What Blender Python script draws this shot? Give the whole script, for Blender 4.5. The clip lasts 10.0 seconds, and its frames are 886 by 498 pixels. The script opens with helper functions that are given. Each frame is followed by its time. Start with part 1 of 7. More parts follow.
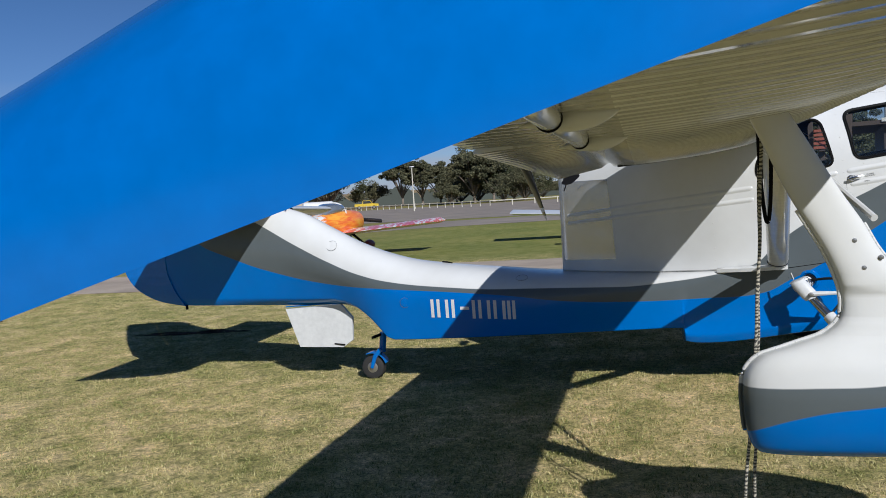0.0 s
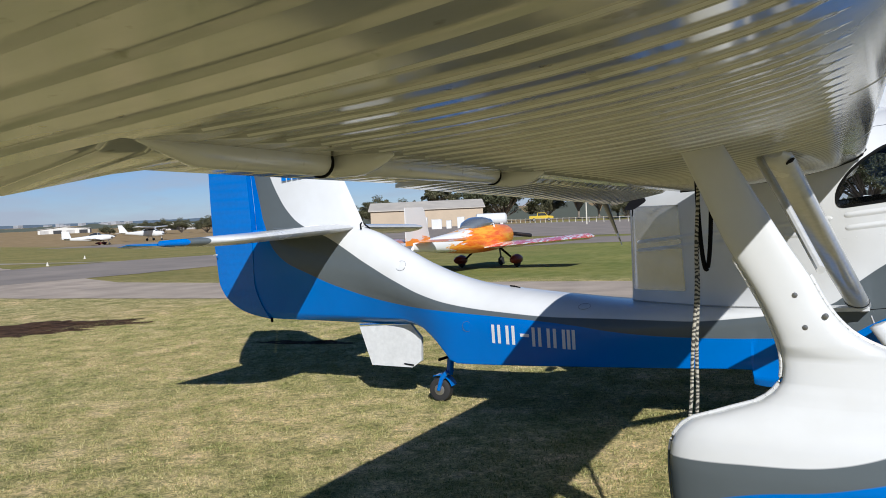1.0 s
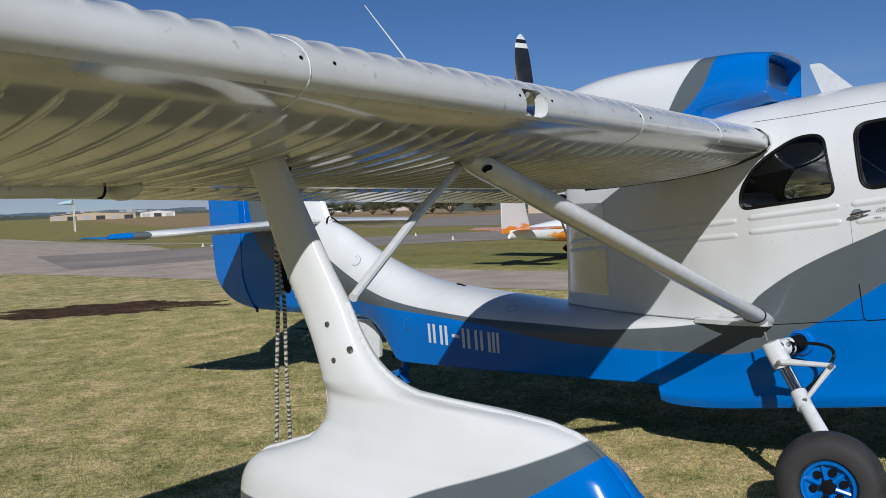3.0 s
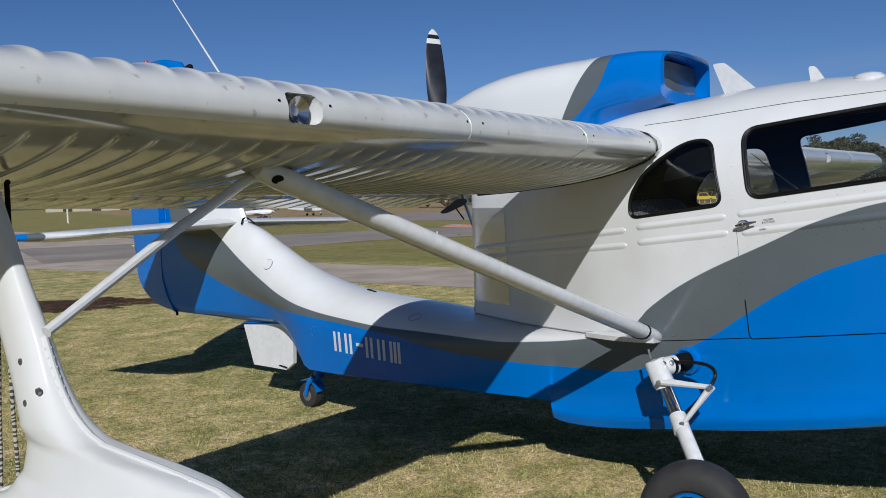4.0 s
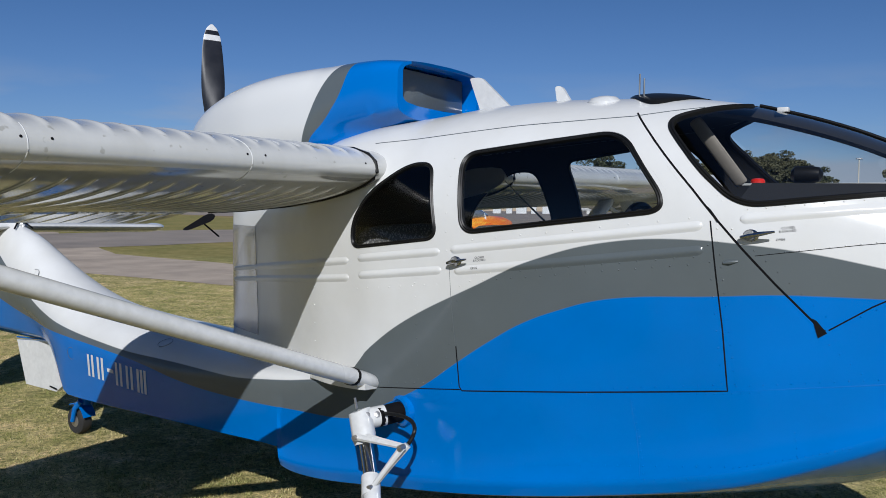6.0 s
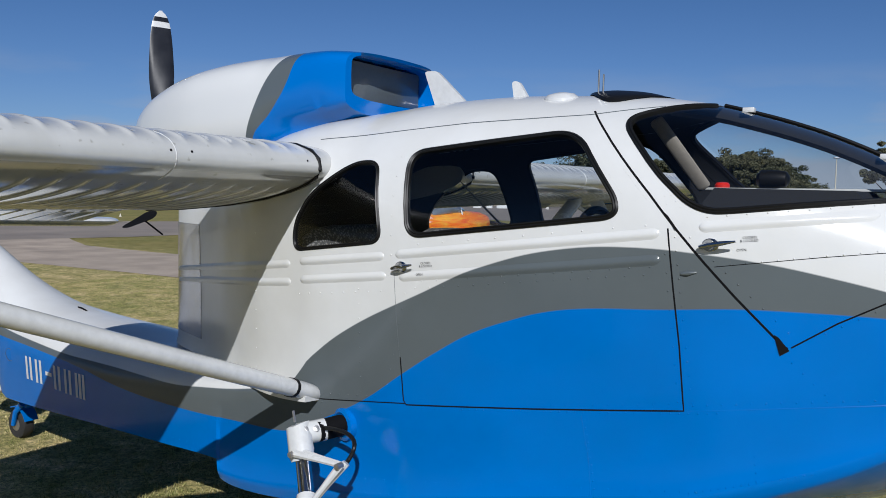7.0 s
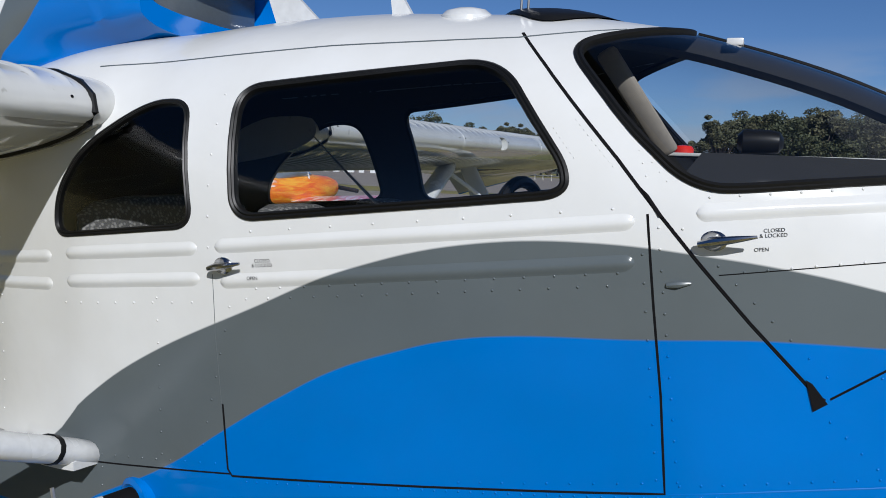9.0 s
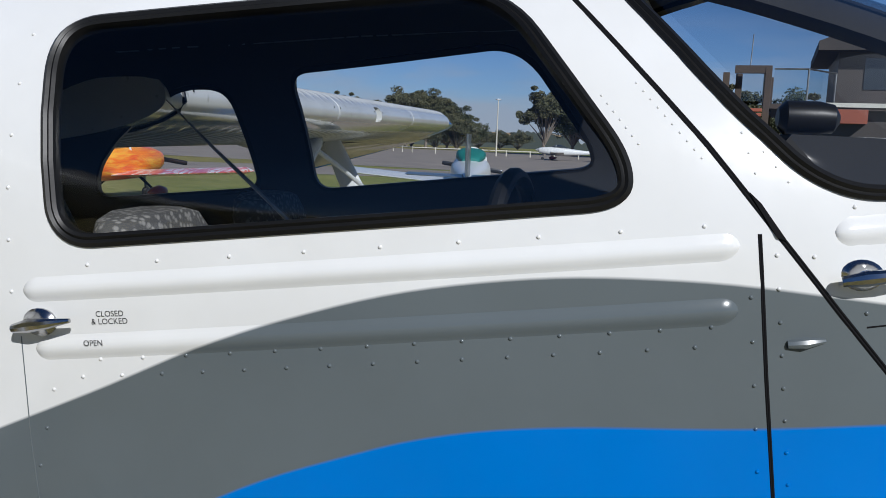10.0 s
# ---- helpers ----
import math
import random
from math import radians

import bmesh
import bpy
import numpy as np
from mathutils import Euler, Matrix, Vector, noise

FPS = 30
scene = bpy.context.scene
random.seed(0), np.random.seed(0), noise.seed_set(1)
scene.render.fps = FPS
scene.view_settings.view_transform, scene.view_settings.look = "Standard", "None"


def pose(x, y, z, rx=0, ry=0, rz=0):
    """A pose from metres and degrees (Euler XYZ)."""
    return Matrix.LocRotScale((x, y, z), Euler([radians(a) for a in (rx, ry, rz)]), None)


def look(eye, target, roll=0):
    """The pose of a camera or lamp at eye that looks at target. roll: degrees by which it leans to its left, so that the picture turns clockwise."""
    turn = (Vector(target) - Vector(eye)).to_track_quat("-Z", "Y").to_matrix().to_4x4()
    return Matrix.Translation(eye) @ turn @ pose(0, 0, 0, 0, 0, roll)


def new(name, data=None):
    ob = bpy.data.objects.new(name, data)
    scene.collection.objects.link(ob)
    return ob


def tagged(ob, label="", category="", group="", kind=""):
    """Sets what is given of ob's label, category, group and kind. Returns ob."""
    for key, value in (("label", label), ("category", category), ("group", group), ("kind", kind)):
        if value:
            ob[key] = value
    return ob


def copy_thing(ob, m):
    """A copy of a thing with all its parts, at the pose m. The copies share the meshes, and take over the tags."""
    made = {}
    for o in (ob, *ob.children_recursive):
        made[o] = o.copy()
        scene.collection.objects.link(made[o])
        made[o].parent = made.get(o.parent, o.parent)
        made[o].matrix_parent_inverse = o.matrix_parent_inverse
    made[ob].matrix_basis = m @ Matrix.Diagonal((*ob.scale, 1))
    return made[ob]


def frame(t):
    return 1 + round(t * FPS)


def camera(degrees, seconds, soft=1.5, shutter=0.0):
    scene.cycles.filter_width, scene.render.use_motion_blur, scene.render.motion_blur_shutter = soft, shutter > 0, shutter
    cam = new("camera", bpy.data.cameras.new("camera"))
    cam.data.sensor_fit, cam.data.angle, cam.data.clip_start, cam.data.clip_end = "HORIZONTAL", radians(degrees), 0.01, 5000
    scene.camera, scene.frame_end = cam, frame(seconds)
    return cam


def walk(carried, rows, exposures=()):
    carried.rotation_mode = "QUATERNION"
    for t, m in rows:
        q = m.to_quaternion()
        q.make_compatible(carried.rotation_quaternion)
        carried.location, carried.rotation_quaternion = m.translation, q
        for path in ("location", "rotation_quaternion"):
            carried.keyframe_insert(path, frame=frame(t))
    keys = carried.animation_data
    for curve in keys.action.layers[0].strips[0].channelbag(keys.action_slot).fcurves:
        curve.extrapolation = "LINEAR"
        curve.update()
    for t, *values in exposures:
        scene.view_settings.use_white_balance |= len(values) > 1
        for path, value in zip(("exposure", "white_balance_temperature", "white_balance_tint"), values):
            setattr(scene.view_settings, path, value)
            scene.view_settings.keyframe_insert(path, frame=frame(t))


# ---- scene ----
cam = camera(55.8, 10.0, soft=0.9)
METRES, EYE, TILT, LEAN, TURN = 7.119, 1.506, 0.0, 0.0, 13.7
ROWS = [
    (0.0, 0.0, 0.0, 0.0, -0.23, -3.59, 3.62),
    (0.5, 0.0682, 0.0012, 0.0057, 7.08, -2.92, 2.83),
    (1.0, 0.1282, 0.0331, 0.005, 12.03, -2.15, 2.55),
    (1.5, 0.1841, 0.067, 0.0075, 15.82, -1.85, 2.57),
    (2.0, 0.2426, 0.097, 0.0074, 19.03, -1.91, 2.66),
    (3.5, 0.4062, 0.1569, 0.0119, 24.17, -3.08, 2.14),
    (4.0, 0.4349, 0.2034, 0.0151, 23.37, -3.26, 1.85),
    (4.5, 0.4767, 0.2444, 0.0137, 22.07, -3.31, 1.35),
    (5.0, 0.5081, 0.2747, 0.0205, 20.73, -3.27, 0.86),
    (5.5, 0.5333, 0.3076, 0.0245, 19.83, -3.28, 0.31),
    (6.0, 0.5567, 0.3299, 0.0294, 19.56, -3.32, -0.36),
    (7.5, 0.57, 0.387, 0.0345, 17.0, -4.15, -1.42),
    (8.0, 0.5538, 0.4226, 0.0347, 14.96, -4.66, -1.84),
    (8.5, 0.5404, 0.4724, 0.0344, 11.97, -5.22, -2.14),
    (9.0, 0.5149, 0.5175, 0.0331, 7.86, -5.89, -2.2),
    (9.5, 0.4886, 0.5688, 0.0356, 2.48, -6.63, -2.25),
    (10.0, 0.4705, 0.6221, 0.0358, -3.65, -7.53, -2.25),
]
walk(cam, [(t, pose(4.136, -6.909, EYE, TILT, LEAN, TURN) @ pose(METRES * x, METRES * y, METRES * z, 90 + pitch, roll, yaw)) for t, x, y, z, yaw, pitch, roll in ROWS],
     [(0.0, 0.0, 6060, 11), (0.9, 0.2, 6060, 11), (1.5, 0.16, 6060, 11), (2.0, 0.02, 6060, 11), (3.5, -0.12, 6060, 11), (6.0, -0.1, 6060, 11), (9.0, -0.04, 6060, 11), (10.0, 0.05, 6060, 11)])

# ---- world, sun and exposure ----
SUN = Vector((0.84, -1.22, 1.0)).normalized()
world = bpy.data.worlds.new("sky")
scene.world = world
world.use_nodes = True
wn, wl = world.node_tree.nodes, world.node_tree.links
bg = wn["Background"]
sky = wn.new("ShaderNodeTexSky")
sky.sky_type, sky.sun_disc = "NISHITA", False
sky.sun_elevation = math.asin(SUN.z)
sky.sun_rotation = math.atan2(SUN.x, SUN.y)
sky.altitude, sky.air_density, sky.dust_density, sky.ozone_density = 20, 1.0, 0.0, 3.2
# low banks of fair-weather cloud near the horizon
wtc = wn.new("ShaderNodeTexCoord")
wsep = wn.new("ShaderNodeSeparateXYZ")
wl.new(wtc.outputs["Generated"], wsep.inputs[0])
wmap = wn.new("ShaderNodeMapping")
wmap.inputs["Scale"].default_value = (5.0, 5.0, 22.0)
wl.new(wtc.outputs["Generated"], wmap.inputs[0])
wnoise = wn.new("ShaderNodeTexNoise")
wnoise.inputs["Scale"].default_value, wnoise.inputs["Detail"].default_value = 1.3, 6.0
wl.new(wmap.outputs[0], wnoise.inputs["Vector"])
wramp = wn.new("ShaderNodeValToRGB")
wramp.color_ramp.elements[0].position, wramp.color_ramp.elements[1].position = 0.43, 0.62
wl.new(wnoise.outputs[0], wramp.inputs[0])
wlow = wn.new("ShaderNodeMapRange")
wlow.inputs["From Min"].default_value, wlow.inputs["From Max"].default_value = 0.15, 0.03
wl.new(wsep.outputs[2], wlow.inputs["Value"])
wmul = wn.new("ShaderNodeMath")
wmul.operation = "MULTIPLY"
wl.new(wramp.outputs[0], wmul.inputs[0])
wl.new(wlow.outputs[0], wmul.inputs[1])
wfac = wn.new("ShaderNodeMath")
wfac.operation = "MULTIPLY"
wfac.inputs[1].default_value = 0.85
wl.new(wmul.outputs[0], wfac.inputs[0])
wmix = wn.new("ShaderNodeMix")
wmix.data_type = "RGBA"
wmix.inputs[7].default_value = (7.4, 8.2, 9.6, 1)
wl.new(wfac.outputs[0], wmix.inputs[0])
# deep clear blue, paler towards the horizon
wel = wn.new("ShaderNodeMapRange")
wel.inputs["From Min"].default_value, wel.inputs["From Max"].default_value = 0.0, 0.3
wl.new(wsep.outputs[2], wel.inputs["Value"])
wtint = wn.new("ShaderNodeMix")
wtint.data_type = "RGBA"
wtint.inputs[6].default_value, wtint.inputs[7].default_value = (0.78, 0.95, 1.42, 1), (0.56, 0.82, 1.13, 1)
wl.new(wel.outputs[0], wtint.inputs[0])
wclear = wn.new("ShaderNodeMix")
wclear.data_type, wclear.blend_type = "RGBA", "MULTIPLY"
wclear.inputs[0].default_value = 1.0
wl.new(sky.outputs[0], wclear.inputs[6])
wl.new(wtint.outputs[2], wclear.inputs[7])
wl.new(wclear.outputs[2], wmix.inputs[6])
wl.new(wmix.outputs[2], bg.inputs["Color"])
bg.inputs["Strength"].default_value = 0.048
sun_data = bpy.data.lights.new("sun", "SUN")
sun_data.energy, sun_data.angle, sun_data.color = 4.8, radians(0.53), (1.0, 0.97, 0.92)
sun = new("sun", sun_data)
sun.matrix_world = look(SUN * 60, (0, 0, 0))


# ---- materials ----
def principled(name, color=(0.8, 0.8, 0.8), rough=0.5, metal=0.0, coat=0.0, spec=0.5):
    m = bpy.data.materials.new(name)
    m.use_nodes = True
    b = m.node_tree.nodes["Principled BSDF"]
    b.inputs["Base Color"].default_value = (*color, 1)
    b.inputs["Roughness"].default_value, b.inputs["Metallic"].default_value = rough, metal
    b.inputs["Coat Weight"].default_value, b.inputs["Specular IOR Level"].default_value = coat, spec
    b.inputs["Coat Roughness"].default_value = 0.06
    return m, m.node_tree.nodes, m.node_tree.links, b


def noise_node(nodes, links, scale, detail=4.0, rough=0.55, coord="Object", stretch=None):
    tc = nodes.new("ShaderNodeTexCoord")
    n = nodes.new("ShaderNodeTexNoise")
    n.inputs["Scale"].default_value, n.inputs["Detail"].default_value, n.inputs["Roughness"].default_value = scale, detail, rough
    if stretch:
        mp = nodes.new("ShaderNodeMapping")
        mp.inputs["Scale"].default_value = stretch
        links.new(tc.outputs[coord], mp.inputs[0])
        links.new(mp.outputs[0], n.inputs["Vector"])
    else:
        links.new(tc.outputs[coord], n.inputs["Vector"])
    return n


def ramp(nodes, links, source, stops):
    r = nodes.new("ShaderNodeValToRGB")
    e = r.color_ramp.elements
    while len(e) < len(stops):
        e.new(0.5)
    for el, (p, c) in zip(e, stops):
        el.position, el.color = p, (*c, 1) if len(c) == 3 else c
    links.new(source, r.inputs[0])
    return r


def mixed(nodes, links, fac, a, b, mode="MIX"):
    m = nodes.new("ShaderNodeMix")
    m.data_type, m.blend_type = "RGBA", mode
    for socket, v in ((0, fac), (6, a), (7, b)):
        if hasattr(v, "is_output"):
            links.new(v, m.inputs[socket])
        else:
            m.inputs[socket].default_value = v if socket == 0 else (*v, 1)
    return m.outputs[2]


def bump(nodes, links, b, source, strength, distance):
    bp = nodes.new("ShaderNodeBump")
    bp.inputs["Strength"].default_value, bp.inputs["Distance"].default_value = strength, distance
    links.new(source, bp.inputs["Height"])
    links.new(bp.outputs[0], b.inputs["Normal"])


def worn(name, color, rough, vary=0.12, scale=3.0, fine=60.0, metal=0.0, coat=0.0, bumpy=0.15, dist=0.002, spec=0.5):
    """A surface with soft large stains, fine grain and a little relief."""
    m, n, l, b = principled(name, color, rough, metal, coat, spec)
    big, small = noise_node(n, l, scale), noise_node(n, l, fine, 3)
    dark, light = [c * (1 - vary) for c in color], [min(1, c * (1 + vary)) for c in color]
    r1 = ramp(n, l, big.outputs[0], [(0.3, dark), (0.7, light)])
    r2 = ramp(n, l, small.outputs[0], [(0.25, (0.86, 0.86, 0.86)), (0.75, (1, 1, 1))])
    l.new(mixed(n, l, 1.0, r1.outputs[0], r2.outputs[0], "MULTIPLY"), b.inputs["Base Color"])
    rr = n.new("ShaderNodeMapRange")
    rr.inputs["To Min"].default_value, rr.inputs["To Max"].default_value = rough * 0.75, min(1, rough * 1.3)
    l.new(big.outputs[0], rr.inputs["Value"])
    l.new(rr.outputs[0], b.inputs["Roughness"])
    bump(n, l, b, small.outputs[0], bumpy, dist)
    return m


WHITE, GREY, BLUE = (0.62, 0.625, 0.615), (0.095, 0.112, 0.12), (0.0, 0.135, 0.48)


def curve_node(nodes, links, source, xr, zr, points):
    """Height of a paint line as a function of distance along the aircraft."""
    mr = nodes.new("ShaderNodeMapRange")
    mr.inputs["From Min"].default_value, mr.inputs["From Max"].default_value = xr
    links.new(source, mr.inputs["Value"])
    fc = nodes.new("ShaderNodeFloatCurve")
    c = fc.mapping.curves[0]
    pts = [((x - xr[0]) / (xr[1] - xr[0]), (z - zr[0]) / (zr[1] - zr[0])) for x, z in points]
    c.points[0].location, c.points[1].location = pts[0], pts[-1]
    for p in pts[1:-1]:
        c.points.new(*p)
    for p in c.points:
        p.handle_type = "AUTO_CLAMPED"
    fc.mapping.update()
    links.new(mr.outputs[0], fc.inputs["Value"])
    out = nodes.new("ShaderNodeMapRange")
    out.inputs["To Min"].default_value, out.inputs["To Max"].default_value = zr
    links.new(fc.outputs[0], out.inputs["Value"])
    return out.outputs[0]


def above(nodes, links, height, line, soft=0.0025):
    d = nodes.new("ShaderNodeMath")
    d.operation = "SUBTRACT"
    links.new(height, d.inputs[0])
    links.new(line, d.inputs[1])
    s = nodes.new("ShaderNodeMapRange")
    s.inputs["From Min"].default_value, s.inputs["From Max"].default_value = -soft, soft
    links.new(d.outputs[0], s.inputs["Value"])
    return s.outputs[0]


def livery(name, xr, zr, white_line, blue_line, waves=True):
    """Gloss white over grey over blue paint, parted by two flowing lines."""
    m, n, l, b = principled(name, WHITE, 0.2, 0, 0.1, 0.24)
    geo = n.new("ShaderNodeNewGeometry")
    sep = n.new("ShaderNodeSeparateXYZ")
    l.new(geo.outputs["Position"], sep.inputs[0])
    w = above(n, l, sep.outputs[2], curve_node(n, l, sep.outputs[0], xr, zr, white_line))
    g = above(n, l, sep.outputs[2], curve_node(n, l, sep.outputs[0], xr, zr, blue_line))
    col = mixed(n, l, w, mixed(n, l, g, BLUE, GREY), WHITE)
    dirt, fine = noise_node(n, l, 2.2, 5), noise_node(n, l, 9.0, 3)
    r1 = ramp(n, l, dirt.outputs[0], [(0.3, (0.9, 0.89, 0.87)), (0.65, (1, 1, 1))])
    l.new(mixed(n, l, 1.0, col, r1.outputs[0], "MULTIPLY"), b.inputs["Base Color"])
    rr = n.new("ShaderNodeMapRange")
    rr.inputs["To Min"].default_value, rr.inputs["To Max"].default_value = 0.12, 0.26
    l.new(dirt.outputs[0], rr.inputs["Value"])
    l.new(rr.outputs[0], b.inputs["Roughness"])
    if waves:
        bump(n, l, b, fine.outputs[0], 0.12, 0.01)
    return m


XR, ZR = (-0.8, 8.2), (0.2, 3.2)
PAINT = livery("livery_paint", XR, ZR,
    [(-0.8, 3.15), (-0.2, 2.9), (0.065, 2.06), (0.165, 1.84), (0.285, 1.66), (0.43, 1.535), (0.77, 1.387), (1.2, 1.155), (1.49, 1.01), (1.78, 0.892), (2.05, 0.826),
     (2.56, 0.769), (3.04, 0.745), (3.9, 0.745), (4.3, 0.776), (4.61, 0.82), (4.84, 0.87), (5.03, 1.03), (5.24, 1.174), (5.6, 1.35), (5.91, 1.487), (6.2, 1.56), (6.46, 1.578),
     (6.7, 1.564), (6.88, 1.542), (7.05, 1.51), (7.3, 1.45), (8.2, 1.15)],
    [(-0.8, 3.1), (-0.3, 2.8), (-0.16, 2.06), (-0.1, 1.8), (-0.04, 1.55), (0.2, 1.214), (0.54, 1.071), (0.87, 0.955), (1.48, 0.815), (2.05, 0.766), (2.56, 0.733),
     (3.04, 0.694), (3.48, 0.646), (3.9, 0.632), (4.5, 0.648), (4.9, 0.674), (5.11, 0.77), (5.34, 0.89), (5.52, 1.015), (5.69, 1.129), (5.85, 1.222), (6.0, 1.282), (6.14, 1.326),
     (6.28, 1.35), (6.54, 1.368), (6.88, 1.389), (7.1, 1.388), (7.3, 1.378), (8.2, 1.2)])
FLOAT_PAINT = livery("float_paint", (4.3, 6.0), (0.4, 1.4), [(4.3, 0.77), (4.65, 0.778), (4.94, 0.80), (5.23, 0.913), (5.36, 0.96), (5.475, 1.005), (5.6, 1.06), (6.0, 1.25)],
    [(4.3, 0.52), (4.49, 0.625), (4.675, 0.688), (4.93, 0.731), (5.2, 0.81), (5.45, 0.92), (5.65, 1.04), (6.0, 1.2)])


def cowl_paint():
    m, n, l, b = principled("cowl_paint", BLUE, 0.18, 0, 0.4, 0.35)
    geo = n.new("ShaderNodeNewGeometry")
    sep = n.new("ShaderNodeSeparateXYZ")
    l.new(geo.outputs["Position"], sep.inputs[0])
    a = above(n, l, sep.outputs[0], curve_node(n, l, sep.outputs[2], (1.8, 2.6), (4.0, 5.2), [(1.8, 4.28), (2.02, 4.37), (2.2, 4.46), (2.41, 4.585), (2.6, 4.68)]))
    c = above(n, l, sep.outputs[0], curve_node(n, l, sep.outputs[2], (1.8, 2.6), (4.0, 5.2), [(1.8, 4.3), (2.02, 4.42), (2.15, 4.56), (2.25, 4.64), (2.35, 4.68), (2.6, 4.71)]))
    l.new(mixed(n, l, c, mixed(n, l, a, WHITE, GREY), BLUE), b.inputs["Base Color"])
    return m


COWL_PAINT = cowl_paint()


def wing_paint():
    m, n, l, b = principled("wing_paint", WHITE, 0.22, 0, 0.5)
    dirt = noise_node(n, l, 1.6, 6, 0.6, stretch=(0.6, 2.0, 1.0))
    spots = noise_node(n, l, 26.0, 2, 0.5)
    r1 = ramp(n, l, dirt.outputs[0], [(0.3, (0.49, 0.49, 0.465)), (0.62, (0.57, 0.575, 0.56))])
    r2 = ramp(n, l, spots.outputs[0], [(0.27, (0.55, 0.53, 0.47)), (0.33, (1, 1, 1))])
    l.new(mixed(n, l, 0.6, r1.outputs[0], r2.outputs[0], "MULTIPLY"), b.inputs["Base Color"])
    dents = noise_node(n, l, 5.0, 3)
    bump(n, l, b, dents.outputs[0], 0.14, 0.012)
    return m


WING_PAINT = wing_paint()


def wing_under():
    """Half-metallic grey sheet with a dull polish, dusty and stained."""
    m, n, l, b = principled("under_wing_sheet", (0.5, 0.5, 0.47), 0.1, 0.42)
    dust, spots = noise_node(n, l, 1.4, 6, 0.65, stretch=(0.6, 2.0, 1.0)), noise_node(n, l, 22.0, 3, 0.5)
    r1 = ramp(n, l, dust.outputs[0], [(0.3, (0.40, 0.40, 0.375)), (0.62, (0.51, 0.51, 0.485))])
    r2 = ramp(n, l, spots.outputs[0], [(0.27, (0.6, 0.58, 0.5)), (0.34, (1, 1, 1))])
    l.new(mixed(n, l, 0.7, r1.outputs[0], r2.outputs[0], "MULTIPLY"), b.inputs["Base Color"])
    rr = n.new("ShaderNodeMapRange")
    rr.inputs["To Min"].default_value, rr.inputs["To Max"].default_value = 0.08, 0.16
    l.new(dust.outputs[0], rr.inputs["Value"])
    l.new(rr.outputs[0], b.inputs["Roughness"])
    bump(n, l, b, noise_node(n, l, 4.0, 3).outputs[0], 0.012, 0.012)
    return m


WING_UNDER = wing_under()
BLUE_PAINT = worn("gloss_blue_paint", BLUE, 0.2, 0.06, 2.0, 30, coat=0.3, bumpy=0.02, spec=0.35)
WHITE_PAINT = worn("gloss_white_paint", WHITE, 0.25, 0.05, 3.0, 30, coat=0.4, bumpy=0.02)
GREY_PAINT = worn("grey_paint", GREY, 0.3, 0.08, coat=0.3, bumpy=0.02)
LETTER_WHITE = worn("letter_white", (0.66, 0.66, 0.65), 0.35, 0.05, bumpy=0.02)
LETTER_BLACK = worn("letter_black", (0.02, 0.02, 0.02), 0.4, 0.1, bumpy=0.02)
LINING = worn("black_cabin_lining", (0.012, 0.013, 0.015), 0.75, 0.2, bumpy=0.2)
RUBBER = worn("black_rubber", (0.008, 0.008, 0.008), 0.38, 0.2, bumpy=0.1, spec=0.2)
TYRE = worn("tyre_rubber", (0.022, 0.021, 0.02), 0.75, 0.35, 9.0, 120, bumpy=0.4)
SEAM = worn("dark_seam", (0.006, 0.006, 0.007), 0.8, 0.2, spec=0.1)
CHROME = worn("chrome", (0.42, 0.42, 0.43), 0.16, 0.06, metal=1.0, bumpy=0.03)
STEEL = worn("dull_steel", (0.3, 0.3, 0.3), 0.4, 0.2, metal=1.0, bumpy=0.1)
PROP_BLACK = worn("black_blade_paint", (0.016, 0.016, 0.018), 0.3, 0.3, 8, coat=0.2, bumpy=0.05)
# metal sheet laid over the pylon edge to give its bright sky reflection
SHEEN_STRIP = worn("sheen_strip", (0.5, 0.5, 0.52), 0.2, 0.1, 4.0, 40, metal=0.8, bumpy=0.05)
ALLOY = worn("bare_alloy", (0.42, 0.4, 0.38), 0.35, 0.2, metal=0.8, bumpy=0.08)
RED_LENS = worn("red_plastic", (0.55, 0.02, 0.012), 0.3, 0.1)
PILLAR = worn("tan_grey_trim", (0.24, 0.215, 0.18), 0.7, 0.1)
DASH_TOP = worn("pale_grey_trim", (0.5, 0.5, 0.48), 0.6, 0.08)
GLASS, gn, gl, gb_ = principled("window_glass")
gn.remove(gb_)
gt, gg, gm, gf = gn.new("ShaderNodeBsdfTransparent"), gn.new("ShaderNodeBsdfGlossy"), gn.new("ShaderNodeMixShader"), gn.new("ShaderNodeLayerWeight")
gt.inputs[0].default_value, gg.inputs["Roughness"].default_value, gf.inputs[0].default_value = (0.92, 0.94, 0.95, 1), 0.02, 0.5
gp, gs = gn.new("ShaderNodeMath"), gn.new("ShaderNodeMapRange")
gp.operation, gp.inputs[1].default_value = "POWER", 4.0
gs.inputs["To Min"].default_value, gs.inputs["To Max"].default_value = 0.045, 0.9
gl.new(gf.outputs["Facing"], gp.inputs[0]), gl.new(gp.outputs[0], gs.inputs["Value"])
gl.new(gs.outputs[0], gm.inputs[0]), gl.new(gt.outputs[0], gm.inputs[1]), gl.new(gg.outputs[0], gm.inputs[2])
gl.new(gm.outputs[0], gn["Material Output"].inputs[0])


